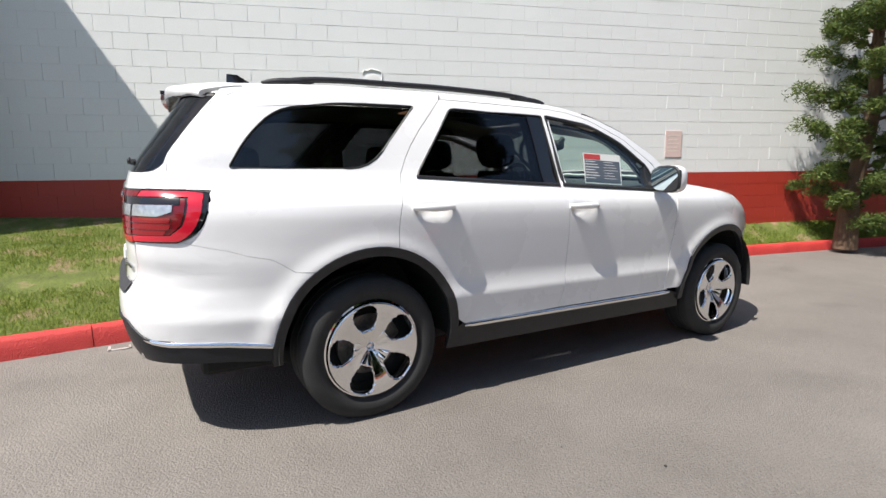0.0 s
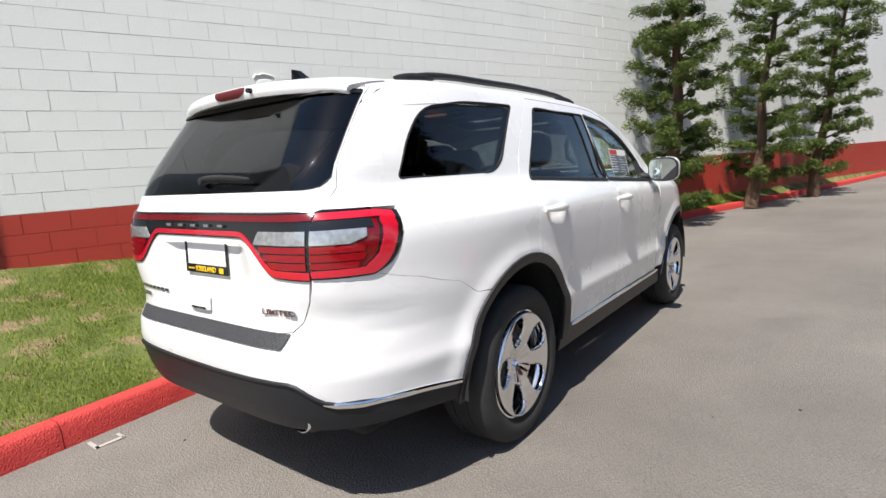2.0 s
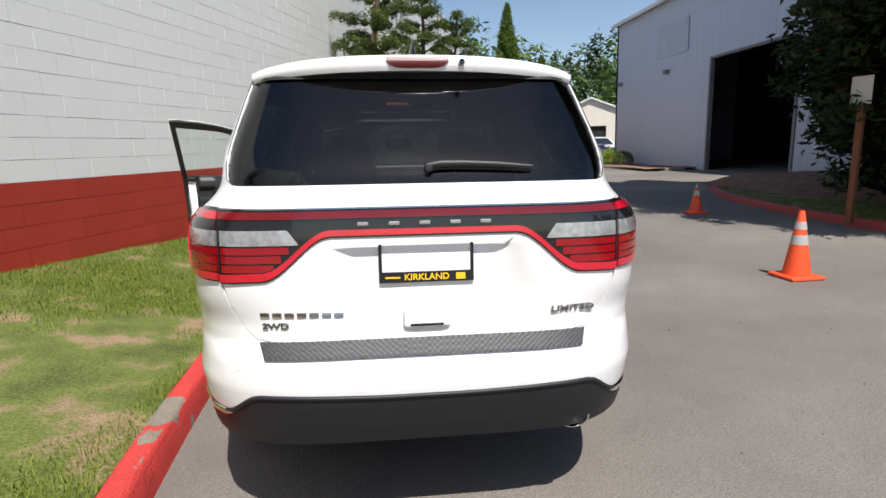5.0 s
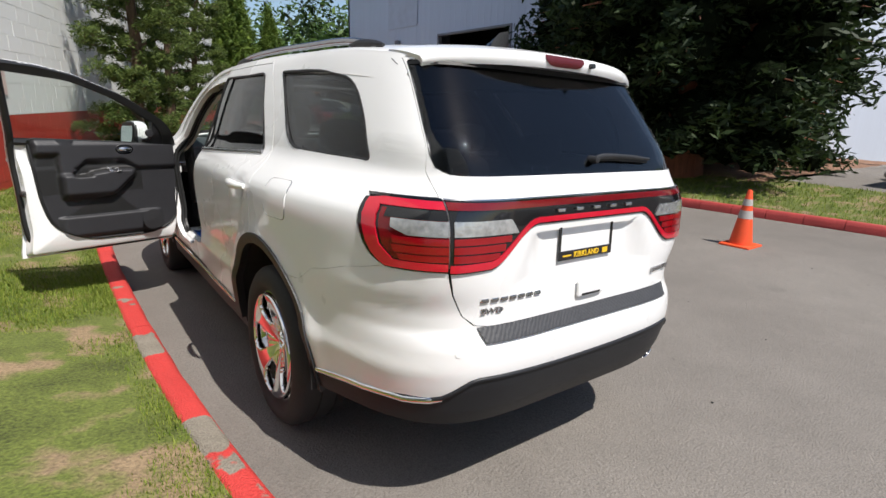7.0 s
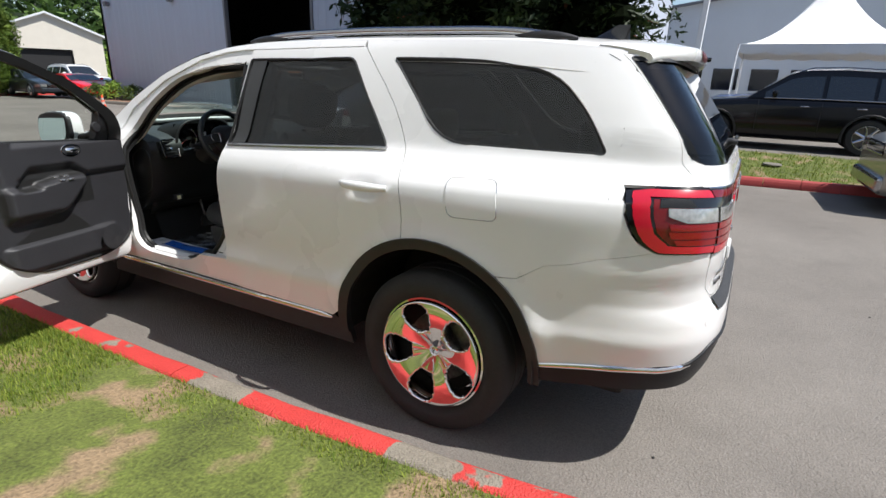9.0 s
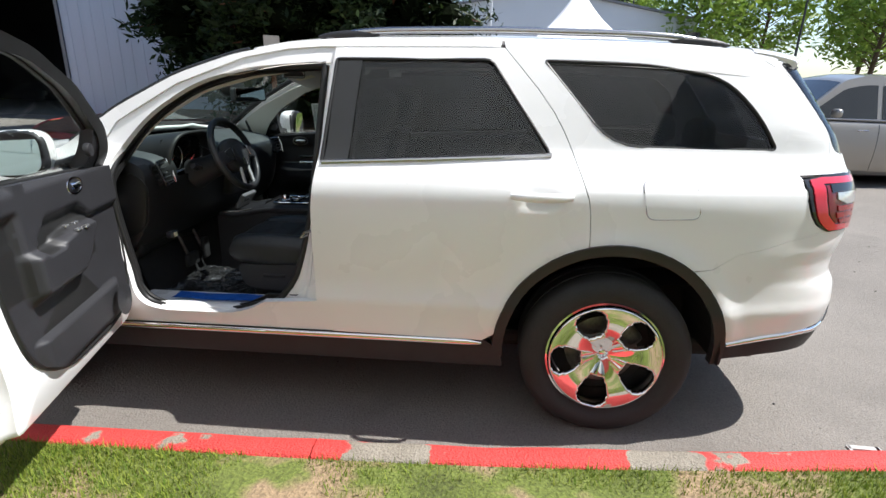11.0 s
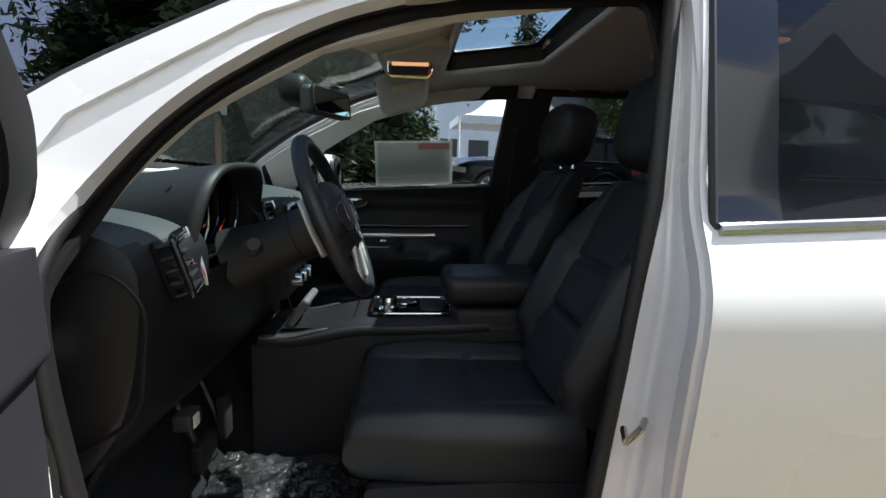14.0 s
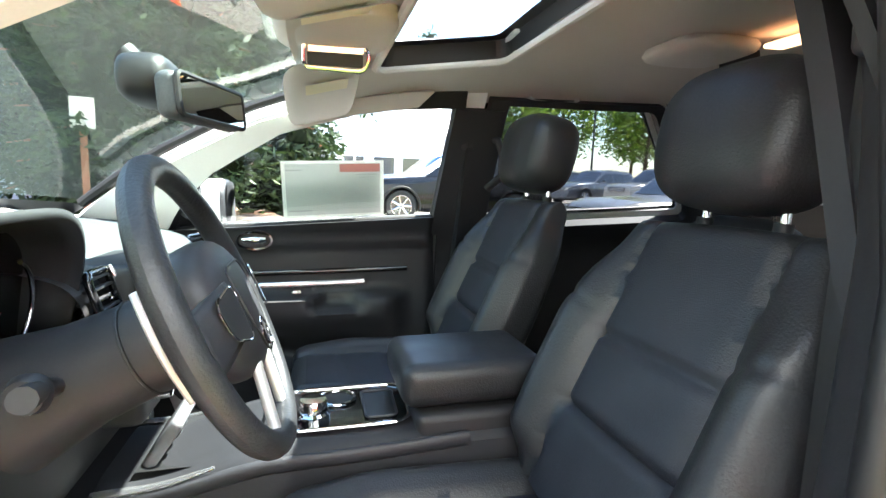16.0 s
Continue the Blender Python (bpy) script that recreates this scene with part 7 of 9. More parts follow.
# ---- outdoor materials ----


def leaf_mat(name, dark, light, rough=0.55):
    """Foliage: each leaf takes its own green; a little light passes through."""
    m, tree, b = nodes_of(name)
    geo = tree.nodes.new("ShaderNodeNewGeometry")
    mix = tree.nodes.new("ShaderNodeMixRGB")
    mix.inputs["Color1"].default_value, mix.inputs["Color2"].default_value = (*dark, 1), (*light, 1)
    tree.links.new(geo.outputs["Random Per Island"], mix.inputs["Fac"])
    tree.links.new(mix.outputs[0], b.inputs["Base Color"])
    b.inputs["Roughness"].default_value = rough
    b.inputs["Specular IOR Level"].default_value = 0.25
    tl = tree.nodes.new("ShaderNodeBsdfTranslucent")
    tree.links.new(mix.outputs[0], tl.inputs["Color"])
    ms = tree.nodes.new("ShaderNodeMixShader")
    ms.inputs[0].default_value = 0.25
    out = tree.nodes["Material Output"]
    tree.links.new(b.outputs[0], ms.inputs[1])
    tree.links.new(tl.outputs[0], ms.inputs[2])
    tree.links.new(ms.outputs[0], out.inputs["Surface"])
    return m


def asphalt_mat():
    """Worn asphalt: aggregate, broad stains and faint pale scratches."""
    m, tree, b = nodes_of("worn_asphalt")
    L = tree.links.new
    tc = tree.nodes.new("ShaderNodeTexCoord")

    def tex(kind, scale, detail=4):
        n = tree.nodes.new(kind)
        n.inputs["Scale"].default_value = scale
        if "Detail" in n.inputs:
            n.inputs["Detail"].default_value = detail
        L(tc.outputs["Object"], n.inputs["Vector"])
        return n

    broad, mid, grain = tex("ShaderNodeTexNoise", 0.35, 5), tex("ShaderNodeTexNoise", 3.0, 6), tex("ShaderNodeTexNoise", 130.0, 2)
    stones = tex("ShaderNodeTexVoronoi", 85.0)
    spots = tex("ShaderNodeTexNoise", 1.3, 2)
    c1 = tree.nodes.new("ShaderNodeMixRGB")
    c1.inputs["Color1"].default_value, c1.inputs["Color2"].default_value = (0.128, 0.115, 0.101, 1), (0.172, 0.156, 0.138, 1)
    r1 = tree.nodes.new("ShaderNodeMapRange")
    r1.inputs["From Min"].default_value, r1.inputs["From Max"].default_value = 0.35, 0.65
    L(broad.outputs["Fac"], r1.inputs["Value"])
    L(r1.outputs[0], c1.inputs["Fac"])
    last = c1.outputs[0]
    for src, lo, hi, a, z in ((mid.outputs["Fac"], 0.3, 0.7, 0.94, 1.05), (grain.outputs["Fac"], 0.3, 0.7, 0.82, 1.18), (stones.outputs["Color"], 0.0, 1.0, 0.85, 1.17), (spots.outputs["Fac"], 0.28, 0.36, 0.88, 1.0)):
        mr = tree.nodes.new("ShaderNodeMapRange")
        mr.inputs["From Min"].default_value, mr.inputs["From Max"].default_value = lo, hi
        mr.inputs["To Min"].default_value, mr.inputs["To Max"].default_value = a, z
        L(src, mr.inputs["Value"])
        sc = tree.nodes.new("ShaderNodeVectorMath")
        sc.operation = "SCALE"
        L(last, sc.inputs[0])
        L(mr.outputs[0], sc.inputs["Scale"])
        last = sc.outputs[0]
    L(last, b.inputs["Base Color"])
    b.inputs["Roughness"].default_value = 0.86
    bp = tree.nodes.new("ShaderNodeBump")
    bp.inputs["Distance"].default_value = 0.004
    L(stones.outputs["Distance"], bp.inputs["Height"])
    L(bp.outputs[0], b.inputs["Normal"])
    return m


M_ROAD = asphalt_mat()
M_RED = mat("red_masonry_paint", (0.36, 0.036, 0.022), 0.5, vary=0.14, scale=1.5, fine=60, bump=0.0016, per_object=0.25)
M_WHITEWALL = mat("white_masonry_paint", (0.70, 0.71, 0.69), 0.6, vary=0.05, scale=0.8, fine=60, bump=0.0016, per_object=0.10)
M_JOINT_W = mat("painted_mortar", (0.68, 0.69, 0.67), 0.7, vary=0.08, scale=4, fine=60, bump=0.002)
M_JOINT_R = mat("red_painted_mortar", (0.33, 0.034, 0.022), 0.6, vary=0.15, scale=4, fine=60, bump=0.002)
M_CONCRETE = mat("bare_concrete", (0.17, 0.155, 0.13), 0.85, vary=0.22, scale=5, fine=90, bump=0.003)
M_LAWN = mat("lawn_soil", (0.105, 0.130, 0.024), 0.95, vary=0.65, scale=3.2, fine=70, bump=0.012, second=(0.19, 0.135, 0.078), second_at=0.57)
M_BLADE = leaf_mat("grass_blade", (0.080, 0.150, 0.013), (0.26, 0.30, 0.05))
M_BARK = mat("brown_bark", (0.12, 0.075, 0.045), 0.9, vary=0.4, scale=6, fine=40, bump=0.01, stretch=(4, 4, 0.6))
M_REDBARK = mat("reddish_bark", (0.20, 0.075, 0.040), 0.9, vary=0.4, scale=5, fine=40, bump=0.01, stretch=(4, 4, 0.5))
M_MULCH = mat("bark_mulch", (0.21, 0.115, 0.07), 0.95, vary=0.45, scale=4, fine=30, bump=0.02)
M_PINE = leaf_mat("conifer_needles", (0.028, 0.056, 0.012), (0.145, 0.190, 0.044))
# near black: shade deep in the cedar crowns put into the colour
M_CROWNSHADE = mat("crown_inner_shade", (0.006, 0.009, 0.004), 0.95, vary=0.4, scale=6, fine=30, bump=0.02, spec=0.02)
M_CEDAR = leaf_mat("dark_cedar_needles", (0.009, 0.020, 0.006), (0.036, 0.060, 0.016))
M_ARBOR = leaf_mat("hedge_needles", (0.048, 0.092, 0.013), (0.150, 0.215, 0.032))
M_LIME = leaf_mat("fresh_leaves", (0.14, 0.24, 0.030), (0.30, 0.40, 0.070))
M_FOREST = leaf_mat("forest_leaves", (0.035, 0.075, 0.018), (0.12, 0.19, 0.045))
M_METALWALL = mat("pale_blue_metal_siding", (0.50, 0.54, 0.62), 0.5, vary=0.05, scale=0.6, fine=20, stretch=(6, 6, 0.3))
M_ROOFDARK = mat("grey_roofing", (0.20, 0.20, 0.21), 0.7, vary=0.1)
# near black: the shade behind open doors put into a colour
M_INDOORSHADE = mat("painted_indoor_shade", (0.012, 0.012, 0.013), 0.8)
M_CREAM = mat("cream_siding", (0.62, 0.58, 0.50), 0.7, vary=0.06, scale=1.5, fine=30)
M_TENT = mat("white_tent_fabric", (0.82, 0.82, 0.81), 0.6, vary=0.03, scale=1.5, fine=20)
M_OFFWHITE = mat("off_white_stucco", (0.66, 0.68, 0.70), 0.8, vary=0.04, scale=0.5, fine=20)
M_CONE = mat("orange_cone_plastic", (0.78, 0.085, 0.022), 0.5, vary=0.08, scale=6, fine=60)
M_BANDWHITE = mat("grey_reflective_band", (0.40, 0.38, 0.36), 0.4, vary=0.1, scale=10)
M_HYDRANT = mat("yellow_hydrant_paint", (0.80, 0.55, 0.04), 0.45, vary=0.1, scale=8)
M_SIGNBROWN = mat("brown_stained_post", (0.20, 0.075, 0.035), 0.8, vary=0.3, scale=5, fine=50, stretch=(3, 3, 0.4))
M_SIGNFACE = mat("faded_sign_face", (0.66, 0.60, 0.52), 0.6, vary=0.06, scale=6)
M_PINKFACE = mat("faded_pink_sign", (0.60, 0.46, 0.42), 0.65, vary=0.08, scale=6, fine=60)
M_POLE = mat("dark_lamp_post", (0.05, 0.05, 0.05), 0.5, 0.3)

# ---- ground, kerbs, lawns ----


def ground_z(x, y):
    return -0.022 * (min(max(x, -6), 1.0) + min(max(y, -8), 3.0))


def reach(t):
    """Even steps near the car, ever longer ones towards the horizon."""
    return math.copysign(26 * abs(t) + 1400 * abs(t) ** 7, t)


tagged(part("ground", grid_data(lambda u, v: (reach(2 * u - 1), reach(2 * v - 1) + 6, ground_z(reach(2 * u - 1), reach(2 * v - 1) + 6)), 150, 150), M_ROAD), "grey worn asphalt with fine aggregate", "ground", kind="structure")


def smooth_line(points, n):
    """Even points along a smooth line through the given ones."""
    pts = [Vector(p) for p in points]
    d = [0]
    for a, b in zip(pts, pts[1:]):
        d.append(d[-1] + (b - a).length)
    fx = curve_of([(k, p.x) for k, p in zip(d, pts)], 0.5, 0.05)
    fy = curve_of([(k, p.y) for k, p in zip(d, pts)], 0.5, 0.05)
    return [Vector((fx(d[-1] * k / n), fy(d[-1] * k / n))) for k in range(n + 1)]


KERB_LINE = [(-0.55, -6.5), (-0.85, -3.0), (-1.06, -1.2), (-1.17, -0.3), (-1.24, 0.6), (-1.28, 1.8), (-1.30, 3.2), (-1.28, 5.0), (-1.02, 7.2), (-0.62, 9.0), (-0.22, 10.6), (0.75, 13.8), (1.55, 16.5), (3.75, 24.0), (5.4, 29.5), (7.2, 33.6), (9.2, 35.6), (12.2, 36.6), (16.5, 37.0)]


def kerb_block(parent, a, b, na, nb, material, height=0.145, width=0.155, tilt=0.02):
    """One length of kerb with rounded edges."""
    verts, faces = [], []
    prof = [(0.0, -0.08), (-tilt * 0.4, height * 0.62), (-tilt * 0.7, height - 0.045), (-tilt - 0.004, height - 0.022), (-tilt - 0.014, height - 0.008), (-tilt - 0.034, height),
            (-width + 0.030, height + 0.002), (-width + 0.010, height - 0.006), (-width, height - 0.024), (-width, -0.08)]
    for p, n in ((a, na), (b, nb)):
        g = ground_z(p.x, p.y)
        for o, z in prof:
            w = 0.010 * noise.noise(Vector((p.x * 3.1, p.y * 3.1, 4.0 + z * 9))) if z > 0 else 0.0
            verts.append((p.x - n.x * (o + w), p.y - n.y * (o + w), g + z + 0.5 * w))
    k = len(prof)
    for i in range(k):
        j = (i + 1) % k
        faces.append((i, j, k + j, k + i))
    faces += [tuple(range(k)), tuple(reversed(range(k, 2 * k)))]
    return smooth(part("kerb_stone", (verts, faces), material, parent), 50)


def kerb_paint():
    """Rough concrete under red paint; along y the paint has come off in stretches with ragged edges."""
    m, tree, b = nodes_of("flaking_red_kerb_paint")
    L = tree.links.new
    tc = tree.nodes.new("ShaderNodeTexCoord")
    xyz = tree.nodes.new("ShaderNodeSeparateXYZ")
    L(tc.outputs["Object"], xyz.inputs[0])
    along = tree.nodes.new("ShaderNodeMapRange")
    along.inputs["From Min"].default_value, along.inputs["From Max"].default_value = KERB_WORN[0], KERB_WORN[1]
    L(xyz.outputs["Y"], along.inputs["Value"])
    ramp = tree.nodes.new("ShaderNodeValToRGB")
    L(along.outputs[0], ramp.inputs[0])
    for k, (y, bare) in enumerate(KERB_BARE):
        at = (y - KERB_WORN[0]) / (KERB_WORN[1] - KERB_WORN[0])
        e = ramp.color_ramp.elements[k] if k < 2 else ramp.color_ramp.elements.new(at)
        e.position = at
        e.color = (bare, bare, bare, 1)
    ragged = tree.nodes.new("ShaderNodeTexNoise")
    ragged.inputs["Scale"].default_value, ragged.inputs["Detail"].default_value = 9.0, 8
    L(tc.outputs["Object"], ragged.inputs["Vector"])
    add = tree.nodes.new("ShaderNodeMath")
    L(ramp.outputs[0], add.inputs[0])
    L(ragged.outputs["Fac"], add.inputs[1])
    face = tree.nodes.new("ShaderNodeNewGeometry")
    nxyz = tree.nodes.new("ShaderNodeSeparateXYZ")
    L(face.outputs["Normal"], nxyz.inputs[0])
    road = tree.nodes.new("ShaderNodeMapRange")
    road.inputs["From Min"].default_value, road.inputs["From Max"].default_value = 0.35, 0.75
    road.inputs["To Max"].default_value = 0.34
    L(nxyz.outputs["X"], road.inputs["Value"])
    held = tree.nodes.new("ShaderNodeMath")
    held.operation = "SUBTRACT"
    L(add.outputs[0], held.inputs[0])
    L(road.outputs[0], held.inputs[1])
    cut = tree.nodes.new("ShaderNodeMapRange")
    cut.inputs["From Min"].default_value, cut.inputs["From Max"].default_value = 0.97, 1.03
    L(held.outputs[0], cut.inputs["Value"])
    grain = tree.nodes.new("ShaderNodeTexNoise")
    grain.inputs["Scale"].default_value, grain.inputs["Detail"].default_value = 110.0, 3
    L(tc.outputs["Object"], grain.inputs["Vector"])
    stain = tree.nodes.new("ShaderNodeTexNoise")
    stain.inputs["Scale"].default_value, stain.inputs["Detail"].default_value = 6.0, 5
    L(tc.outputs["Object"], stain.inputs["Vector"])
    cols = []
    for lo, hi in (((0.43, 0.030, 0.026, 1), (0.60, 0.050, 0.042, 1)), ((0.150, 0.130, 0.100, 1), (0.30, 0.265, 0.215, 1))):
        mx = tree.nodes.new("ShaderNodeMixRGB")
        mx.inputs["Color1"].default_value, mx.inputs["Color2"].default_value = lo, hi
        half = tree.nodes.new("ShaderNodeMath")
        half.operation = "MULTIPLY_ADD"
        L(grain.outputs["Fac"], half.inputs[0])
        half.inputs[1].default_value = 1.6
        sub = tree.nodes.new("ShaderNodeMath")
        sub.operation = "SUBTRACT"
        L(stain.outputs["Fac"], sub.inputs[0])
        sub.inputs[1].default_value = 0.85
        L(sub.outputs[0], half.inputs[2])
        L(half.outputs[0], mx.inputs["Fac"])
        cols.append(mx)
    mix = tree.nodes.new("ShaderNodeMixRGB")
    L(cut.outputs[0], mix.inputs["Fac"])
    L(cols[0].outputs[0], mix.inputs["Color1"])
    L(cols[1].outputs[0], mix.inputs["Color2"])
    L(mix.outputs[0], b.inputs["Base Color"])
    b.inputs["Roughness"].default_value = 0.68
    bp = tree.nodes.new("ShaderNodeBump")
    bp.inputs["Distance"].default_value = 0.006
    L(half.outputs[0], bp.inputs["Height"])
    L(bp.outputs[0], b.inputs["Normal"])
    return m


KERB_WORN = (-2.0, 4.0)
# along y: how bare the kerb is
KERB_BARE = [(-2.0,0.25),(-0.70,0.28),(-0.62,0.42),(-0.34,0.47),(-0.28,0.78),(-0.06,0.78),(-0.02,0.30),(0.73,0.30),(0.78,0.75),(1.07,0.75),(1.12,0.32),(1.70,0.36),(1.80,0.50),(1.92,0.36),(4.0,0.27)]
M_KERBPAINT = kerb_paint()
kerb = thing("kerb_west", "red painted concrete kerb, paint flaking near the car", "kerb", kind="structure")
line = smooth_line(KERB_LINE, 220)
for i in range(len(line) - 1):
    a, b = line[i], line[i + 1]
    d0 = (line[min(i + 1, len(line) - 1)] - line[max(i - 1, 0)]).normalized()
    d1 = (line[min(i + 2, len(line) - 1)] - line[i]).normalized()
    gap = (b - a).normalized() * (0.006 if i % 11 == 0 else 0.0)
    kerb_block(kerb, a + gap, b, Vector((-d0.y, d0.x)), Vector((-d1.y, d1.x)), M_KERBPAINT)

WALL_A, WALL_DIR = Vector((-3.60, 2.03, 0)), Vector((0.325, 1.0, 0)).normalized()
WALL_N = Vector((WALL_DIR.y, -WALL_DIR.x, 0))
wall_foot = curve_of([(-16, 0.8), (-4.7, 0.78), (-2.1, 0.68), (0.0, 0.44), (3.6, 0.30), (7.4, 0.36), (12, 0.22), (36, 0.10)], 0.8, 0.05)


def wall_at(s, out=0.0, z=0.0):
    p = WALL_A + WALL_DIR * s + WALL_N * out
    return Vector((p.x, p.y, z))


def lawn_point(u, v):
    """u along the kerb, v from the kerb to the wall."""
    k = u * (len(line) - 1)
    i = min(int(k), len(line) - 2)
    p = line[i].lerp(line[i + 1], k - i)
    d = (line[i + 1] - line[i]).normalized()
    a = Vector((p.x + d.y * -0.15, p.y - d.x * -0.15))
    s = (Vector((a.x, a.y, 0)) - WALL_A).dot(WALL_DIR)
    w = wall_at(s, -0.02)
    q = a.lerp(w.xy, v)
    z0, z1 = ground_z(p.x, p.y) + 0.135, wall_foot(s) + 0.02
    if s > 26:
        z1 = z0
    bump = 0.018 * noise.noise(Vector((q.x * 1.3, q.y * 1.3, 0))) + 0.008 * noise.noise(Vector((q.x * 6, q.y * 6, 3)))
    return Vector((q.x, q.y, z0 + (z1 - z0) * v ** 1.15 + bump * min(1, 6 * v)))


smooth(tagged(part("lawn_west", grid_data(lawn_point, 280, 34), M_LAWN), "green lawn strip with bare patches beside a wall", "lawn", kind="structure"), 80)


def patchy(x, y):
    """How thick the grass grows, 0 to 1; bare soil in worn patches."""
    g = 0.5 + 0.9 * noise.noise(Vector((x * 0.75, y * 0.75, 5.0))) + 0.45 * noise.noise(Vector((x * 2.4, y * 2.4, 9.0)))
    for bx, by, r in ((-2.15, 0.35, 0.42), (-1.75, -0.10, 0.25), (-2.0, 1.1, 0.22), (-1.55, 1.35, 0.16), (-2.4, -1.9, 0.4)):
        g -= 1.3 * math.exp(-((math.hypot(x - bx, (y - by) * 0.8) / r) ** 2))
    return g


def grass(name, points, blade, seed, label):
    rg = np.random.default_rng(seed)
    n = len(points)
    pts = np.array(points)
    ang = rg.uniform(0, 2 * np.pi, n)
    h = blade * rg.uniform(0.45, 1.25, n)
    w = 0.0045 * rg.uniform(0.7, 1.5, n) * (blade / 0.05)
    lean = rg.uniform(0.2, 0.9, n) * h
    ca, sa = np.cos(ang), np.sin(ang)
    v = np.empty((n, 3, 3))
    v[:, 0] = pts + np.stack([-sa * w, ca * w, np.full(n, -0.004)], 1)
    v[:, 1] = pts + np.stack([sa * w, -ca * w, np.full(n, -0.004)], 1)
    v[:, 2] = pts + np.stack([ca * lean, sa * lean, h], 1)
    me = bpy.data.meshes.new(name)
    me.from_pydata(v.reshape(-1, 3).tolist(), [], np.arange(3 * n).reshape(-1, 3).tolist())
    me.materials.append(M_BLADE)
    return tagged(new(name, me), label, "grass", kind="stuff")


rng = random.Random(11)
spots = []
while len(spots) < 90000:
    u, v = rng.uniform(0.02, 0.42), rng.random()
    p = lawn_point(u, v)
    if rng.random() < patchy(p.x, p.y) + 0.12 * (v < 0.05):
        spots.append((p.x, p.y, p.z))
grass("grass", spots, 0.034, 1, "short uneven green grass on the lawn strip")
spots = []
while len(spots) < 150000:
    p = lawn_point(rng.uniform(0.055, 0.20), rng.random() ** 1.2)
    if rng.random() < 0.15 + patchy(p.x, p.y):
        spots.append((p.x, p.y, p.z))
grass("grass", spots, 0.020, 2, "fine short grass beside the kerb")

# ---- painted block wall ----
BLOCK_L, BLOCK_H, WALL_TOP, SPLIT = 0.406, 0.2032, 6.75, 1.24
wall = tagged(part("wall_west", box((-0.30, -20, -0.4), (-0.0040, 36.3, WALL_TOP), 0, Matrix.Translation(WALL_A) @ Matrix.Rotation(math.atan2(-WALL_DIR.x, WALL_DIR.y), 4, "Z")), M_JOINT_W), "white painted block wall with a red painted base", "wall", kind="structure")
part("wall_base_joint", box((-0.20, -20, -0.4), (-0.0030, 36.3, SPLIT - 0.004), 0, Matrix.Translation(WALL_A) @ Matrix.Rotation(math.atan2(-WALL_DIR.x, WALL_DIR.y), 4, "Z")), M_JOINT_R, wall)
part("wall_cap", box((-0.34, -20, WALL_TOP), (0.03, 36.3, WALL_TOP + 0.09), 0.01, Matrix.Translation(WALL_A) @ Matrix.Rotation(math.atan2(-WALL_DIR.x, WALL_DIR.y), 4, "Z")), M_OFFWHITE, wall)
WALL_M = Matrix.Translation(WALL_A) @ Matrix.Rotation(math.atan2(-WALL_DIR.x, WALL_DIR.y), 4, "Z")


def block_verts(s0, z0, proud, length=BLOCK_L, height=BLOCK_H):
    j, c = 0.0012, 0.0022
    a, b, lo, hi = s0 + j, s0 + length - j, z0 + j, z0 + height - j
    return [(-0.02, a, lo), (-0.02, b, lo), (-0.02, b, hi), (-0.02, a, hi), (proud, a + c, lo + c), (proud, b - c, lo + c), (proud, b - c, hi - c), (proud, a + c, hi - c)]


BLOCK_F = [(4, 5, 6, 7), (0, 1, 5, 4), (1, 2, 6, 5), (2, 3, 7, 6), (3, 0, 4, 7)]
rng = random.Random(8)
single_w = bpy.data.meshes.new("wall_block")
single_w.from_pydata(block_verts(0, 0, 0.0), [], BLOCK_F)
single_r = single_w.copy()
single_w.materials.append(M_WHITEWALL)
single_r.materials.append(M_RED)
rest = {True: ([], []), False: ([], [])}
made = 0
course = -6
todo = []
for course in range(-6, 28):
    z = SPLIT + course * BLOCK_H
    if z + BLOCK_H > WALL_TOP + 0.05 or z < -0.3:
        continue
    off = (course % 2) * BLOCK_L / 2
    for k in range(-48, 89):
        s = k * BLOCK_L + off
        if z + BLOCK_H < wall_foot(s) - 0.05:
            continue
        todo.append((s, z, course < 0))
near = [t for t in todo if 0.8 < t[0] < 8.6 and t[1] < 4.1]
near_set = set(near[:300])
for s, z, red in todo:
    pr = rng.uniform(-0.0015, 0.0015)
    if (s, z, red) in near_set:
        ob = new("wall_block", single_r if red else single_w)
        ob.parent = wall
        ob.matrix_world = WALL_M @ pose(pr, s, z)
    else:
        v, f = rest[red]
        o = len(v)
        v += block_verts(s, z, pr)
        f += [tuple(i + o for i in q) for q in BLOCK_F]
for red in (True, False):
    ob = part("wall_blocks", rest[red], M_RED if red else M_WHITEWALL, wall)
    ob.matrix_world = WALL_M
    ob["kind"] = "stuff"


def on_wall(s, z, out=0.0):
    """A pose on the wall's face: x along it, y up, z outwards."""
    x = -WALL_DIR
    return Matrix.Translation(wall_at(s, out, z)) @ Matrix((x * -1, Vector((0, 0, 1)), WALL_N)).transposed().to_4x4()


# faded sign plate, old conduit scar, rough patch, long hairline cracks
sgn = tagged(part("wall_sign", box((-0.15, -0.21, 0.0), (0.15, 0.21, 0.012), 0.004, on_wall(4.82, 1.70, 0.002)), M_PINKFACE), "faded pinkish notice plate screwed to the wall", "sign")
for k in range(5):
    part("notice_line", box((-0.11, 0.12 - 0.06 * k, 0.0125), (0.10 - 0.03 * (k % 2), 0.135 - 0.06 * k, 0.0135), 0, on_wall(4.82, 1.70, 0.002)), M_SIGNFACE, sgn)
scar = [(-0.17, 0.06), (-0.15, 0.10), (-0.10, 0.095), (-0.06, 0.12), (-0.01, 0.11), (0.04, 0.10), (0.09, 0.08), (0.10, 0.02), (0.085, -0.05), (0.09, -0.13)]
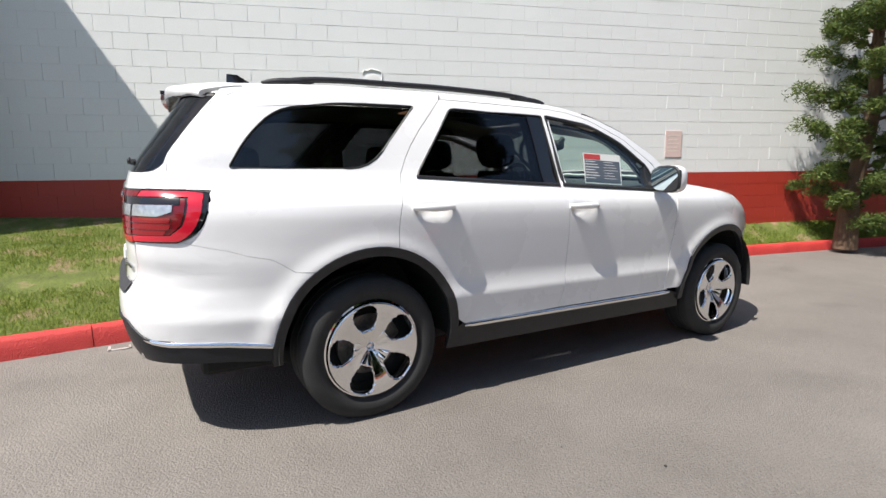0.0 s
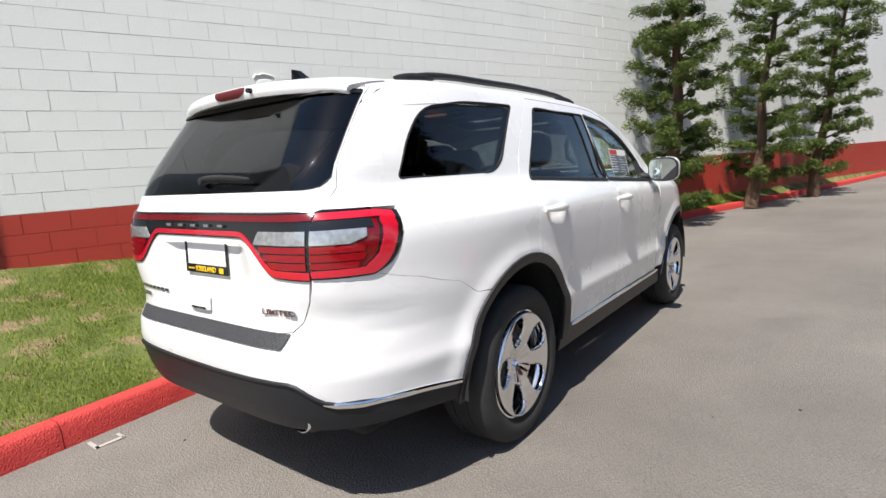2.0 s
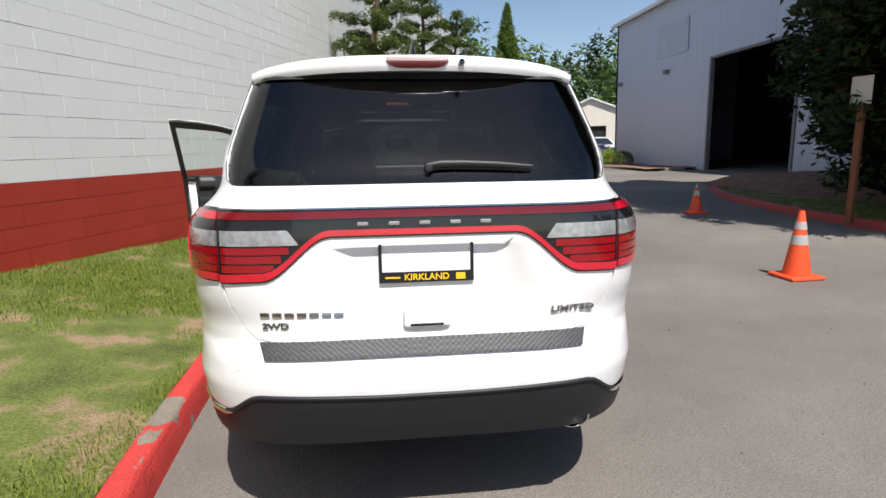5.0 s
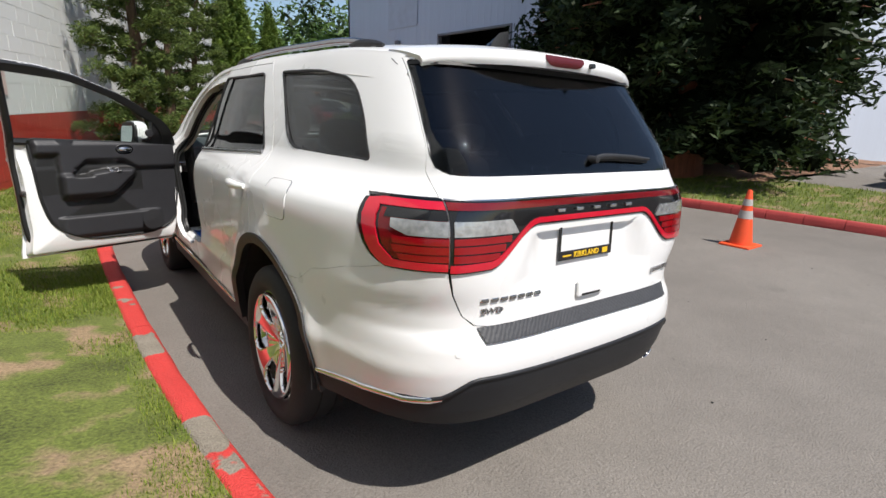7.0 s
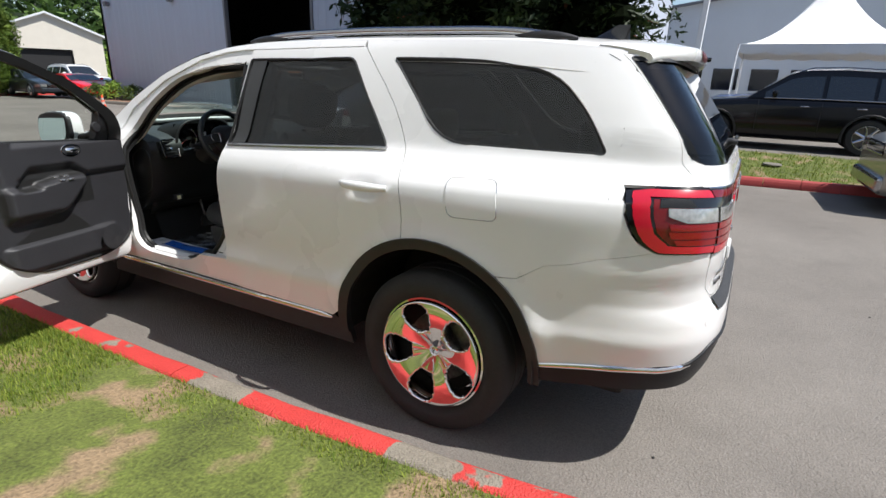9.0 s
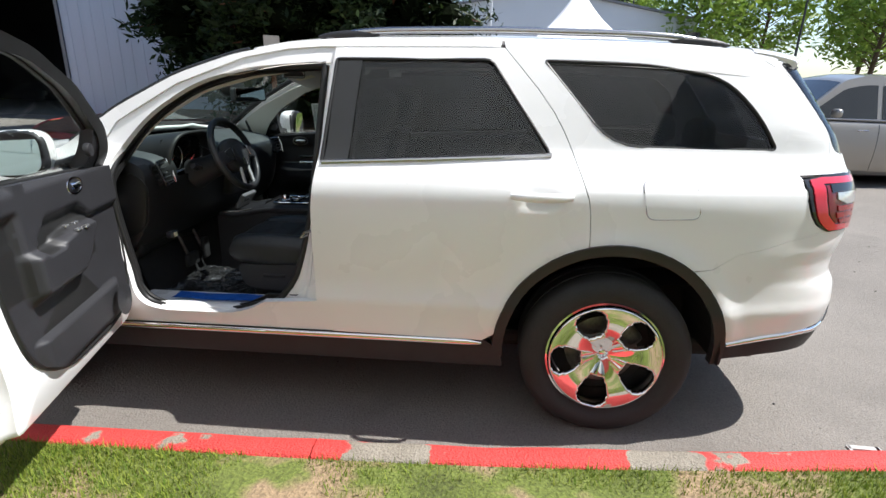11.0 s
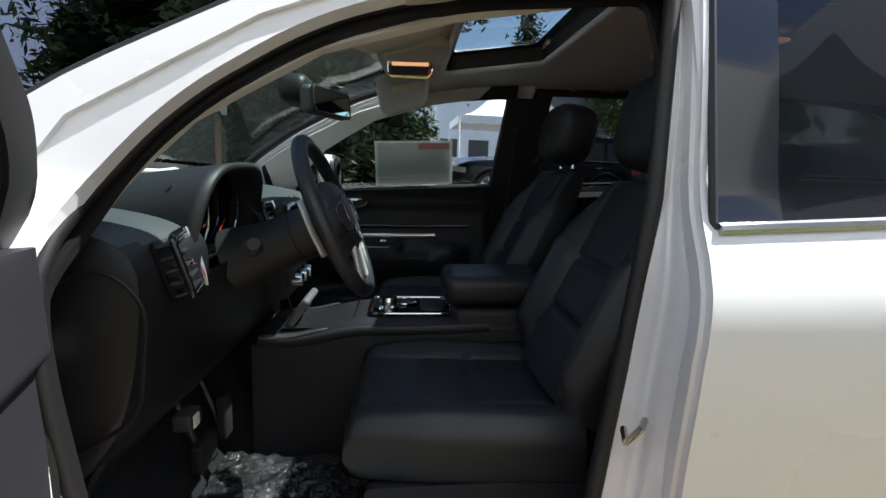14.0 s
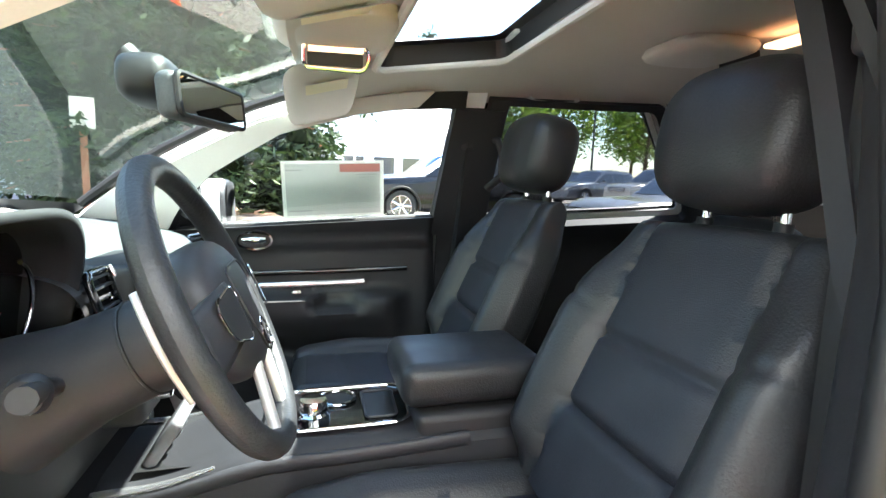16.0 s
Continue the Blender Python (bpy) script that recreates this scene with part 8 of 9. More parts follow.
tagged(part("wall_scar", tube_data([on_wall(0.02, 2.60, 0.004) @ Vector((x, y, 0)) for x, y in scar], 0.012, 6), M_WHITEWALL), "painted-over conduit stub on the wall", "conduit")
tagged(part("plaster_patch", blob_data((0, 0, 0), (0.26, 0.20, 0.02), (2.2, 2.0), 18, 6), M_WHITEWALL), "painted-over rough plaster patch on the wall", "patch").matrix_world = on_wall(-0.02, 2.56, 0.0)
# unseen block added behind, its sloping top shaped to shade part of the wall
shade_block = tagged(part("wing_wall", box((-0.3, 0, 0), (0, 12, 9.0)), M_OFFWHITE), "plain unseen block added to shade the wall", "wall", kind="structure")
shade_block_m = Matrix.Translation((-4.6, -4.6, -0.3))
shade_block.matrix_world = shade_block_m @ pose(0, -14, 0, 0, 0, 0)
me = shade_block.data
me.clear_geometry()
me.from_pydata([(-6, 0, 0), (0.7, 0, 0), (0.7, 15.4, 0), (-6, 15.4, 0), (-6, 0, 17.0), (0.7, 0, 17.0), (0.7, 7.4, 17.0), (-6, 7.4, 17.0), (0.7, 15.4, 6.6), (-6, 15.4, 6.6)], [],
               [(0, 3, 2, 1), (0, 1, 5, 4), (1, 2, 8, 6, 5), (2, 3, 9, 8), (3, 0, 4, 7, 9), (4, 5, 6, 7), (6, 8, 9, 7)])

# ---- trees ----


def leaf_cloud(centres, spread, size, seed, flat=0.6, slim=0.34):
    """Diamond-shaped leaves scattered round the centres."""
    rg = np.random.default_rng(seed)
    c = np.array(centres)
    n = len(c)
    c = c + rg.normal(0, 1, (n, 3)) * np.array(spread)
    a = rg.normal(0, 1, (n, 3))
    a[:, 2] *= flat
    a /= np.linalg.norm(a, axis=1)[:, None]
    b = np.cross(a, rg.normal(0, 1, (n, 3)))
    b /= np.linalg.norm(b, axis=1)[:, None]
    s = size * rg.uniform(0.5, 1.5, n)[:, None]
    v = np.stack([c - a * s, c + b * s * slim, c + a * s, c - b * s * slim], 1).reshape(-1, 3)
    return v.tolist(), np.arange(4 * n).reshape(-1, 4).tolist()


def tree(name, label, place, trunk_h, trunk_r, bark, leaves, limbs, seed, leaf_size, per_limb, spread, kind_shape, group="", trunk_lean=(0, 0), start=0.12, tufts=0, core=0.0, slim=0.34):
    """A tapered trunk, limbs and a crown of many small leaves. kind_shape(t): a limb's reach and rise at the height share t.
    tufts: pads of needles on each limb; core: the size of the dense clumps inside, as a share of a limb's reach."""
    rg = random.Random(seed)
    t = thing(name, label, "tree", Matrix.Translation(place), group)
    axis = [Vector((trunk_lean[0] * k / 8 + 0.05 * math.sin(k * 1.7 + seed), trunk_lean[1] * k / 8 + 0.05 * math.cos(k * 1.3 + seed), trunk_h * k / 8 - (0.15 if k == 0 else 0))) for k in range(9)]
    smooth(part("trunk", tube_data(axis, [trunk_r * (1.25 if k == 0 else 1 - 0.105 * k) for k in range(9)], 9), bark, t), 60)
    wood, spots, lumps = [], [], []
    for k in range(limbs):
        f = start + (1 - start) * (k + rg.random()) / limbs
        i = min(7, int(f * 8))
        base = axis[i].lerp(axis[i + 1], f * 8 - i)
        r, rise = kind_shape(f)
        r *= rg.uniform(0.72, 1.15) if core < 0.2 else rg.uniform(0.86, 1.06)
        az = k * 2.399 + rg.uniform(-0.5, 0.5)
        tip = base + Vector((r * math.cos(az), r * math.sin(az), rise * r + rg.uniform(-0.15, 0.15)))
        mid = base.lerp(tip, 0.5) + Vector((0, 0, 0.06 * r))
        if r > 0.25:
            wood.append(tube_data([base, mid, tip], [trunk_r * 0.28 * (1 - 0.6 * f), trunk_r * 0.16 * (1 - 0.5 * f), 0.008], 5, False))
        count = max(3, int(per_limb * (0.35 + r / max(0.2, kind_shape(0.35)[0]))))
        if tufts:
            for q in range(tufts):
                g = 0.34 + 0.70 * (q + rg.random()) / tufts
                side = 0.30 * r * (rg.random() - 0.5)
                c = base.lerp(tip, g) + Vector((-math.sin(az) * side, math.cos(az) * side, 0.07 * rg.random()))
                w = rg.uniform(0.6, 1.25)
                for _ in range(count // tufts):
                    o = Vector([max(-1.4, min(1.4, rg.gauss(0, 1))) for _ in range(3)])
                    spots.append((c.x + o.x * spread[0] * w, c.y + o.y * spread[1] * w, c.z + o.z * spread[2] * w + 0.03 * w * (1 - o.x * o.x - o.y * o.y)))
        else:
            for q in range(count):
                g = rg.uniform(0.30, 1.08) ** 0.8
                p = base.lerp(tip, g) + Vector((0, 0, 0.05 * r * math.sin(math.pi * min(1, g))))
                spots.append(tuple(p))
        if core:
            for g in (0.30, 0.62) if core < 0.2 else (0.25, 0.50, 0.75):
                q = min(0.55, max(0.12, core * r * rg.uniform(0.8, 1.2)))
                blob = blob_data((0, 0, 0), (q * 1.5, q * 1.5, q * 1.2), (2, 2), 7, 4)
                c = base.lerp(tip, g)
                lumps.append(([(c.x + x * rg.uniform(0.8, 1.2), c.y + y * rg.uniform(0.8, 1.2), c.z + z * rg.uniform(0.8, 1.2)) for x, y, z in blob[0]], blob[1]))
    if wood:
        ob = part("branchwork", join_data(*wood), bark, t)
        ob["kind"] = "stuff"
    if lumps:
        # cedar clumps are added near black to paint the crown's inner shade
        part("inner_foliage", join_data(*lumps), M_CROWNSHADE if leaves is M_CEDAR else leaves, t)["kind"] = "stuff"
    part("crown", leaf_cloud(spots, (0.02, 0.02, 0.02) if tufts else spread, leaf_size, seed, 0.6, slim), leaves, t)
    return t


def pruned(w):
    return lambda f: (w * (0.55 + 0.45 * math.sin(math.pi * min(1, 0.15 + f * 0.8))) * (1.0 if f < 0.75 else 1.0 - 1.5 * (f - 0.75)), 0.25)


def spire(w):
    return lambda f: (w * min(1.0, 1.45 * (1 - f)) ** 0.9 * (0.85 + 0.15 * min(1, f * 5)), 0.9)


def broad_cedar(w):
    return lambda f: (w * (0.80 + 0.20 * sstep(0.10, 0.20, f)) * (1 - 0.85 * sstep(0.40, 1.0, f)), -0.12)


def cone_tree(w, droop=-0.15):
    return lambda f: (w * (1 - 0.86 * f), droop)


tree("conifer", "irregular pruned conifer against the white wall", (-0.42, 8.75, 0.15), 5.6, 0.14, M_BARK, M_PINE, 58, 3, 0.034, 1150, (0.11, 0.11, 0.05), pruned(0.88), "conifers along the wall", (0.3, 0.1), 0.05, 4, 0.10, 0.20)
tree("conifer", "irregular pruned conifer against the white wall", (0.62, 12.2, 0.10), 5.9, 0.13, M_BARK, M_PINE, 46, 5, 0.038, 960, (0.11, 0.11, 0.06), pruned(0.85), "conifers along the wall", (0.5, 0.3), 0.06, 4, 0.10, 0.20)
tree("conifer", "irregular pruned conifer against the white wall", (1.70, 15.4, 0.08), 5.6, 0.13, M_BARK, M_PINE, 46, 9, 0.042, 860, (0.12, 0.12, 0.07), pruned(0.98), "conifers along the wall", (0.7, 0.2), 0.07, 4, 0.10, 0.20)
tree("clipped_conifer", "tall clipped green conifer column", (8.6, 35.6, -0.1), 10.9, 0.25, M_BARK, M_ARBOR, 230, 12, 0.075, 420, (0.08, 0.08, 0.16), spire(1.50), "clipped conifers", (0, 0), 0.02, 0, 0.30, 0.25)
tree("clipped_conifer", "tall clipped green conifer column", (11.35, 36.4, -0.1), 7.6, 0.25, M_BARK, M_ARBOR, 190, 17, 0.075, 380, (0.08, 0.08, 0.16), spire(1.25), "clipped conifers", (0, 0), 0.02, 0, 0.30, 0.25)
tree("cedar", "large dark cedar with drooping boughs", (9.6, 4.2, 0.1), 21.0, 0.46, M_REDBARK, M_CEDAR, 340, 21, 0.092, 540, (0.20, 0.20, 0.16), broad_cedar(3.4), "cedars", (0.2, 0.2), 0.045, 8, 0.25, 0.32)
tree("cedar", "large dark cedar with drooping boughs", (10.9, 6.7, 0.1), 16.0, 0.40, M_REDBARK, M_CEDAR, 220, 33, 0.115, 420, (0.22, 0.22, 0.18), broad_cedar(2.9), "cedars", (0.2, -0.2), 0.08, 8, 0.26, 0.32)
tree("cedar", "large dark cedar with drooping boughs", (12.6, 4.9, 0.1), 15.0, 0.48, M_REDBARK, M_CEDAR, 150, 27, 0.11, 420, (0.28, 0.28, 0.22), broad_cedar(3.5), "cedars", (0.1, 0.3), 0.05, 8, 0.28, 0.32)
tree("cedar", "large dark cedar with drooping boughs", (15.8, 6.6, 0.1), 13.0, 0.40, M_REDBARK, M_CEDAR, 110, 29, 0.14, 300, (0.30, 0.30, 0.24), broad_cedar(3.3), "cedars", (0.1, 0.1), 0.05, 8, 0.28, 0.32)
for k, (x, y, h, w) in enumerate(((38, -13, 11, 3.2), (41, -19, 12, 3.6), (36, -24, 11, 3.4), (44, -28, 12, 3.6), (34, -33, 10, 3.2), (47, -10, 9, 2.8))):
    tree("maple", "fresh green leafy tree beyond the car park", (x, y, -0.1), h, 0.2, M_BARK, M_LIME, 60, 40 + k, 0.26, 60, (0.5, 0.5, 0.45), lambda f, w=w: (w * math.sin(math.pi * min(1, 0.12 + 0.85 * f)) ** 0.7, 0.5), "trees beyond the car park", (0, 0), 0.25)
tree("dark_fir", "dark fir beyond the car park", (43, -7.5, -0.1), 13, 0.25, M_BARK, M_CEDAR, 70, 61, 0.24, 70, (0.4, 0.4, 0.35), cone_tree(2.6), "", (0, 0), 0.1)

# wooded hillside far behind
tagged(part("hillside", grid_data(lambda u, v: (-70 + 240 * u, 62 + 130 * v, -0.3 + 15 * sstep(0.0, 0.42, v) * (0.8 + 0.2 * math.sin(5 * u + 1))), 40, 20), M_FOREST), "wooded green hillside", "hill", kind="structure")
rg = random.Random(77)
cloud_a, cloud_b = [], []
for k in range(520):
    u, v = rg.random(), rg.random() ** 1.3
    x, y = -70 + 240 * u, 62 + 130 * v
    z = -0.3 + 15 * sstep(0.0, 0.42, v) * (0.8 + 0.2 * math.sin(5 * u + 1))
    h = rg.uniform(7, 15)
    conif = rg.random() < 0.45
    (cloud_b if conif else cloud_a).extend((x + q.x, y + q.y, z + q.z) for q in (
        (lambda a, f: Vector((math.cos(a) * (2.6 * (1 - f) + 0.2), math.sin(a) * (2.6 * (1 - f) + 0.2), h * f)))(rg.uniform(0, 6.28), rg.random()) if conif else
        (lambda a, f, r: Vector((math.cos(a) * math.cos(f) * r, math.sin(a) * math.cos(f) * r, h * 0.6 + math.sin(f) * r * 1.1)))(rg.uniform(0, 6.28), rg.uniform(-1.2, 1.57), h * 0.33) for _ in range(135)))
tagged(part("forest", leaf_cloud(cloud_a, (0.5, 0.5, 0.5), 0.62, 71), M_FOREST), "broadleaved forest on the hillside", "forest", kind="stuff")
tagged(part("forest_firs", leaf_cloud(cloud_b, (0.3, 0.3, 0.4), 0.62, 72), M_CEDAR), "dark firs on the hillside", "forest", kind="stuff")
low = []
for k in range(5200):
    x, y = rg.uniform(8, 46), rg.uniform(54, 62)
    low.append((x, y, rg.uniform(0, 3.5) * (0.6 + 0.4 * math.sin(x * 0.7))))
tagged(part("bushes", leaf_cloud(low, (0.4, 0.4, 0.4), 0.34, 73), M_LIME), "light green bushes at the foot of the hill", "bushes", kind="stuff")

# ---- lawn island on the other side, with its kerb ----
EAST = [(6.9, -12), (7.35, -6), (7.5, 0.0), (7.35, 4.0), (7.45, 6.5), (8.1, 9.6), (9.6, 12.6), (12.0, 14.2), (16.0, 14.6)]
east_line = smooth_line(EAST, 60)
kerb_e = thing("kerb_east", "dull red painted kerb round a lawn island", "kerb", kind="structure")
M_KERBDULL = mat("dull_red_kerb_paint", (0.36, 0.045, 0.040), 0.6, vary=0.2, scale=4, fine=60, bump=0.002)
for i in range(len(east_line) - 1):
    a, b = east_line[i], east_line[i + 1]
    d0 = (east_line[min(i + 1, 60)] - east_line[max(i - 1, 0)]).normalized()
    d1 = (east_line[min(i + 2, 60)] - east_line[i]).normalized()
    gap = (b - a).normalized() * 0.004
    kerb_block(kerb_e, a + gap, b - gap, Vector((d0.y, -d0.x)), Vector((d1.y, -d1.x)), M_KERBDULL)


def island_point(u, v):
    k = u * 60
    i = min(int(k), 59)
    p = east_line[i].lerp(east_line[i + 1], k - i)
    d = (east_line[i + 1] - east_line[i]).normalized()
    a = p + Vector((d.y, -d.x)) * 0.14
    e = Vector((10.4 + 9.0 * sstep(0.5, 0.65, u), min(a.y, 12.4)))
    q = a.lerp(e, v)
    return Vector((q.x, q.y, ground_z(7, 5) + 0.135 + 0.24 * v + 0.02 * noise.noise(Vector((q.x, q.y, 0)))))


smooth(tagged(part("lawn_island", grid_data(island_point, 90, 16), M_LAWN), "green lawn island between road and car park", "lawn", kind="structure"), 80)
smooth(tagged(part("mulch_bed", grid_data(lambda u, v: (9.0 + 10 * u, 2.4 + 9.6 * v, 0.32 + 0.03 * noise.noise(Vector((u * 20, v * 20, 0))) - 0.25 * max(0, 0.12 - u) / 0.12), 40, 40), M_MULCH), "bark mulch under the cedars", "ground", kind="structure"), 80)
tagged(part("car_park", box((10.3, -40, 0.0), (60, 2.4, 0.262), 0.02), M_ROAD), "asphalt car park on the higher side", "pavement", kind="structure")
rng = random.Random(5)
spots = []
while len(spots) < 26000:
    p = island_point(rng.uniform(0.05, 0.62), rng.random())
    spots.append((p.x, p.y, p.z))
grass("grass", spots, 0.06, 3, "grass on the lawn island")
for x, y in ((9.1, -1.5), (9.7, -3.4)):
    tagged(part("valve_cover", lathe_data([(0.0, 0.02), (0.16, 0.02), (0.17, 0.0)], 16, "z"), M_CONCRETE), "round concrete valve cover in the lawn", "cover", "", "").location = (x, y, 0.20)
tagged(part("litter", blob_data((0, 0, 0), (0.10, 0.06, 0.03), (2.2, 2.2), 10, 6), M_BANDWHITE), "small white paper scrap on the road", "litter").location = (5.35, 1.62, ground_z(5, 1) + 0.012)

# ---- buildings ----


def hall():
    """Pale blue metal hall with a large open workshop door."""
    x0, y0, y1, h = 14.6, 4.0, 30.8, 8.4
    t = thing("metal_hall", "pale blue ribbed metal hall with an open workshop door", "building")
    d0, d1, dh = 15.4, 20.6, 4.9
    z = -0.2

    def panel(ya, yb, za, zb):
        n = max(2, int((yb - ya) / 0.42))
        verts, faces = [], []
        for k in range(n):
            a, b = ya + (yb - ya) * k / n, ya + (yb - ya) * (k + 1) / n
            w = (b - a)
            o = len(verts)
            for y, dx in ((a, 0), (a + 0.06 * w, -0.010), (a + 0.12 * w, -0.010), (a + 0.18 * w, 0), (b, 0)):
                verts += [(x0 + dx, y, za), (x0 + dx, y, zb)]
            for j in range(4):
                faces.append((o + 2 * j, o + 2 * j + 2, o + 2 * j + 3, o + 2 * j + 1))
        return verts, faces

    part("siding", join_data(panel(y0, d0, z, h), panel(d1, y1, z, h), panel(d0, d1, dh, h)), M_METALWALL, t)
    part("side_wall", box((x0, y1 - 0.2, z), (x0 + 16, y1, h), 0), M_METALWALL, t)
    part("back_wall", box((x0 + 15.8, y0, z), (x0 + 16, y1, h), 0), M_METALWALL, t)
    part("side_wall", box((x0, y0, z), (x0 + 16, y0 + 0.2, h), 0), M_METALWALL, t)
    roofm = box((x0 - 0.25, y0 - 0.2, h), (x0 + 16.3, y1 + 0.25, h + 0.18), 0.03)
    part("roof", roofm, M_ROOFDARK, t)
    part("gutter", box((x0 - 0.36, y0, h - 0.08), (x0 - 0.25, y1 + 0.2, h + 0.12), 0.02), M_OFFWHITE, t)
    part("workshop_floor", box((x0 + 0.05, d0, z), (x0 + 15, d1, z + 0.13)), M_CONCRETE, t)
    # black wall across the hall paints the dimness behind the doorway
    part("workshop_wall", box((x0 + 8, y0 + 0.3, z), (x0 + 8.2, y1 - 0.3, h - 0.1)), M_INDOORSHADE, t)
    bm = bmesh.new()
    for lo, hi in (((x0 - 0.06, d0 - 0.12, z), (x0 + 0.15, d0, dh + 0.1)), ((x0 - 0.06, d1, z), (x0 + 0.15, d1 + 0.12, dh + 0.1)), ((x0 - 0.06, d0, dh), (x0 + 0.15, d1, dh + 0.1))):
        add_box(bm, lo, hi, 0.01)
    part("door_frame", bm, M_ROOFDARK, t)
    part("shelf_clutter", box((x0 + 5.5, d0 + 0.6, 0), (x0 + 6.2, d1 - 2.6, 1.9), 0.05), M_STEEL, t)
    for y in (24.4, 29.9):
        lamp = part("wall_lamp", box((x0 - 0.28, y - 0.13, 4.75), (x0 - 0.02, y + 0.13, 4.95), 0.04), M_ROOFDARK, t)
        part("lamp_glass", box((x0 - 0.27, y - 0.10, 4.71), (x0 - 0.08, y + 0.10, 4.749), 0.01), M_LAMPCLEAR, lamp)
    part("faded_board", box((x0 - 0.045, 22.6, 5.6), (x0 - 0.032, 25.6, 7.2), 0.004), mat("faded_board_paint", (0.46, 0.49, 0.56), 0.6, vary=0.12, scale=2), t)


hall()
hall_kerb = thing("kerb_hall", "grey concrete kerb in front of the metal hall", "kerb", kind="structure")
hl = smooth_line([(13.9, 20.8), (12.9, 21.3), (12.2, 24.0), (11.9, 27.5), (12.6, 29.8), (14.4, 30.6)], 22)
for i in range(22):
    a, b = hl[i], hl[i + 1]
    d = (b - a).normalized()
    kerb_block(hall_kerb, a + d * 0.004, b - d * 0.004, Vector((d.y, -d.x)), Vector((d.y, -d.x)), M_CONCRETE)
smooth(tagged(part("planting_bed", grid_data(lambda u, v: (12.1 + 2.5 * v, 21.4 + 8.6 * u, 0.03 + 0.02 * math.sin(9 * u + 7 * v)), 12, 6), M_MULCH), "mulch bed along the metal hall", "ground", kind="structure"), 80)
for k, (x, y, r) in enumerate(((13.1, 28.0, 0.6), (13.4, 26.8, 0.5), (12.8, 29.0, 0.5))):
    rg2 = random.Random(90 + k)
    pts = [(math.cos(a) * math.cos(f) * r, math.sin(a) * math.cos(f) * r, 0.35 * r + abs(math.sin(f)) * r) for a, f in ((rg2.uniform(0, 6.28), rg2.uniform(0, 1.5)) for _ in range(900))]
    sh = thing("shrub", "low rounded shrub by the metal hall", "shrub", Matrix.Translation((x, y, 0.0)), "shrubs by the hall")
    part("stem", tube_data([(0, 0, 0), (0, 0, 0.5 * r)], [0.03, 0.02], 6), M_BARK, sh)
    part("foliage", leaf_cloud(pts, (0.08, 0.08, 0.08), 0.07, 95 + k), M_LIME if k == 0 else M_PINE, sh)


def house(name, label, m, w, d, h, gable, wall_mat, door=None, windows=()):
    """A plain building with a pitched roof; front towards -y."""
    t = thing(name, label, "building", m)
    front = [(-w / 2, 0, 0), (w / 2, 0, 0), (w / 2, 0, h), (0, 0, h + gable), (-w / 2, 0, h)]
    back = [(x, d, z) for x, _, z in front]
    if door:
        dx0, dx1, dh = door
        fv = front + [(dx0, 0, 0), (dx1, 0, 0), (dx1, 0, dh), (dx0, 0, dh)]
        faces = [(0, 5, 8, 4), (6, 1, 2, 7), (8, 7, 2, 3, 4)]
        part("front_wall", (fv + [(x, 0.2, z) for x, _, z in fv], faces + [tuple(i + 9 for i in reversed(f)) for f in faces] + [(5, 8, 17, 14), (8, 7, 16, 17), (7, 6, 15, 16)]), wall_mat, t)
        # black block just behind the doorway, its colour standing for indoor shade
        part("inside", box((dx0 - 0.5, 0.25, 0.02), (dx1 + 0.5, 6, dh + 0.4), 0), M_INDOORSHADE, t)
    else:
        part("front_wall", (front, [(0, 1, 2, 3, 4)]), wall_mat, t)
    part("side_walls", (front + back, [(1, 6, 7, 2), (5, 0, 4, 9), (6, 5, 9, 8, 7)]), wall_mat, t)
    e = 0.3
    for s in (-1, 1):
        part("roof", ([(s * (w / 2 + e), -e, h - e * gable / (w / 2)), (0, -e, h + gable), (0, d + e, h + gable), (s * (w / 2 + e), d + e, h - e * gable / (w / 2)),
                       (s * (w / 2 + e), -e, h - e * gable / (w / 2) + 0.15), (0, -e, h + gable + 0.15), (0, d + e, h + gable + 0.15), (s * (w / 2 + e), d + e, h - e * gable / (w / 2) + 0.15)],
                      [(0, 1, 2, 3), (4, 7, 6, 5), (0, 4, 5, 1), (3, 2, 6, 7), (0, 3, 7, 4)]), M_ROOFDARK if wall_mat is not M_CREAM else M_OFFWHITE, t)
    for x0, x1, z0, z1 in windows:
        win = part("window", box((x0, -0.04, z0), (x1, -0.005, z1), 0.01), M_OFFWHITE, t)
        part("pane", box((x0 + 0.06, -0.05, z0 + 0.06), (x1 - 0.06, -0.041, z1 - 0.06)), M_BLACKGLOSS, win)
    return t


house("garage", "cream gabled garage with an open dark door", Matrix.Translation((19.6, 48.0, -0.1)) @ pose(0, 0, 0, 0, 0, -14), 7.4, 9, 4.1, 1.5, M_CREAM, (-2.6, 1.5, 3.0))
house("office_building", "off-white low building behind the tent", Matrix.Translation((36.5, -3.0, 0.2)) @ pose(0, 0, 0, 0, 0, -84), 20, 14, 5.6, 1.6, M_OFFWHITE, None, [(-7 + 2.1 * k, -5.4 + 2.1 * k, 1.1, 2.5) for k in range(7)])


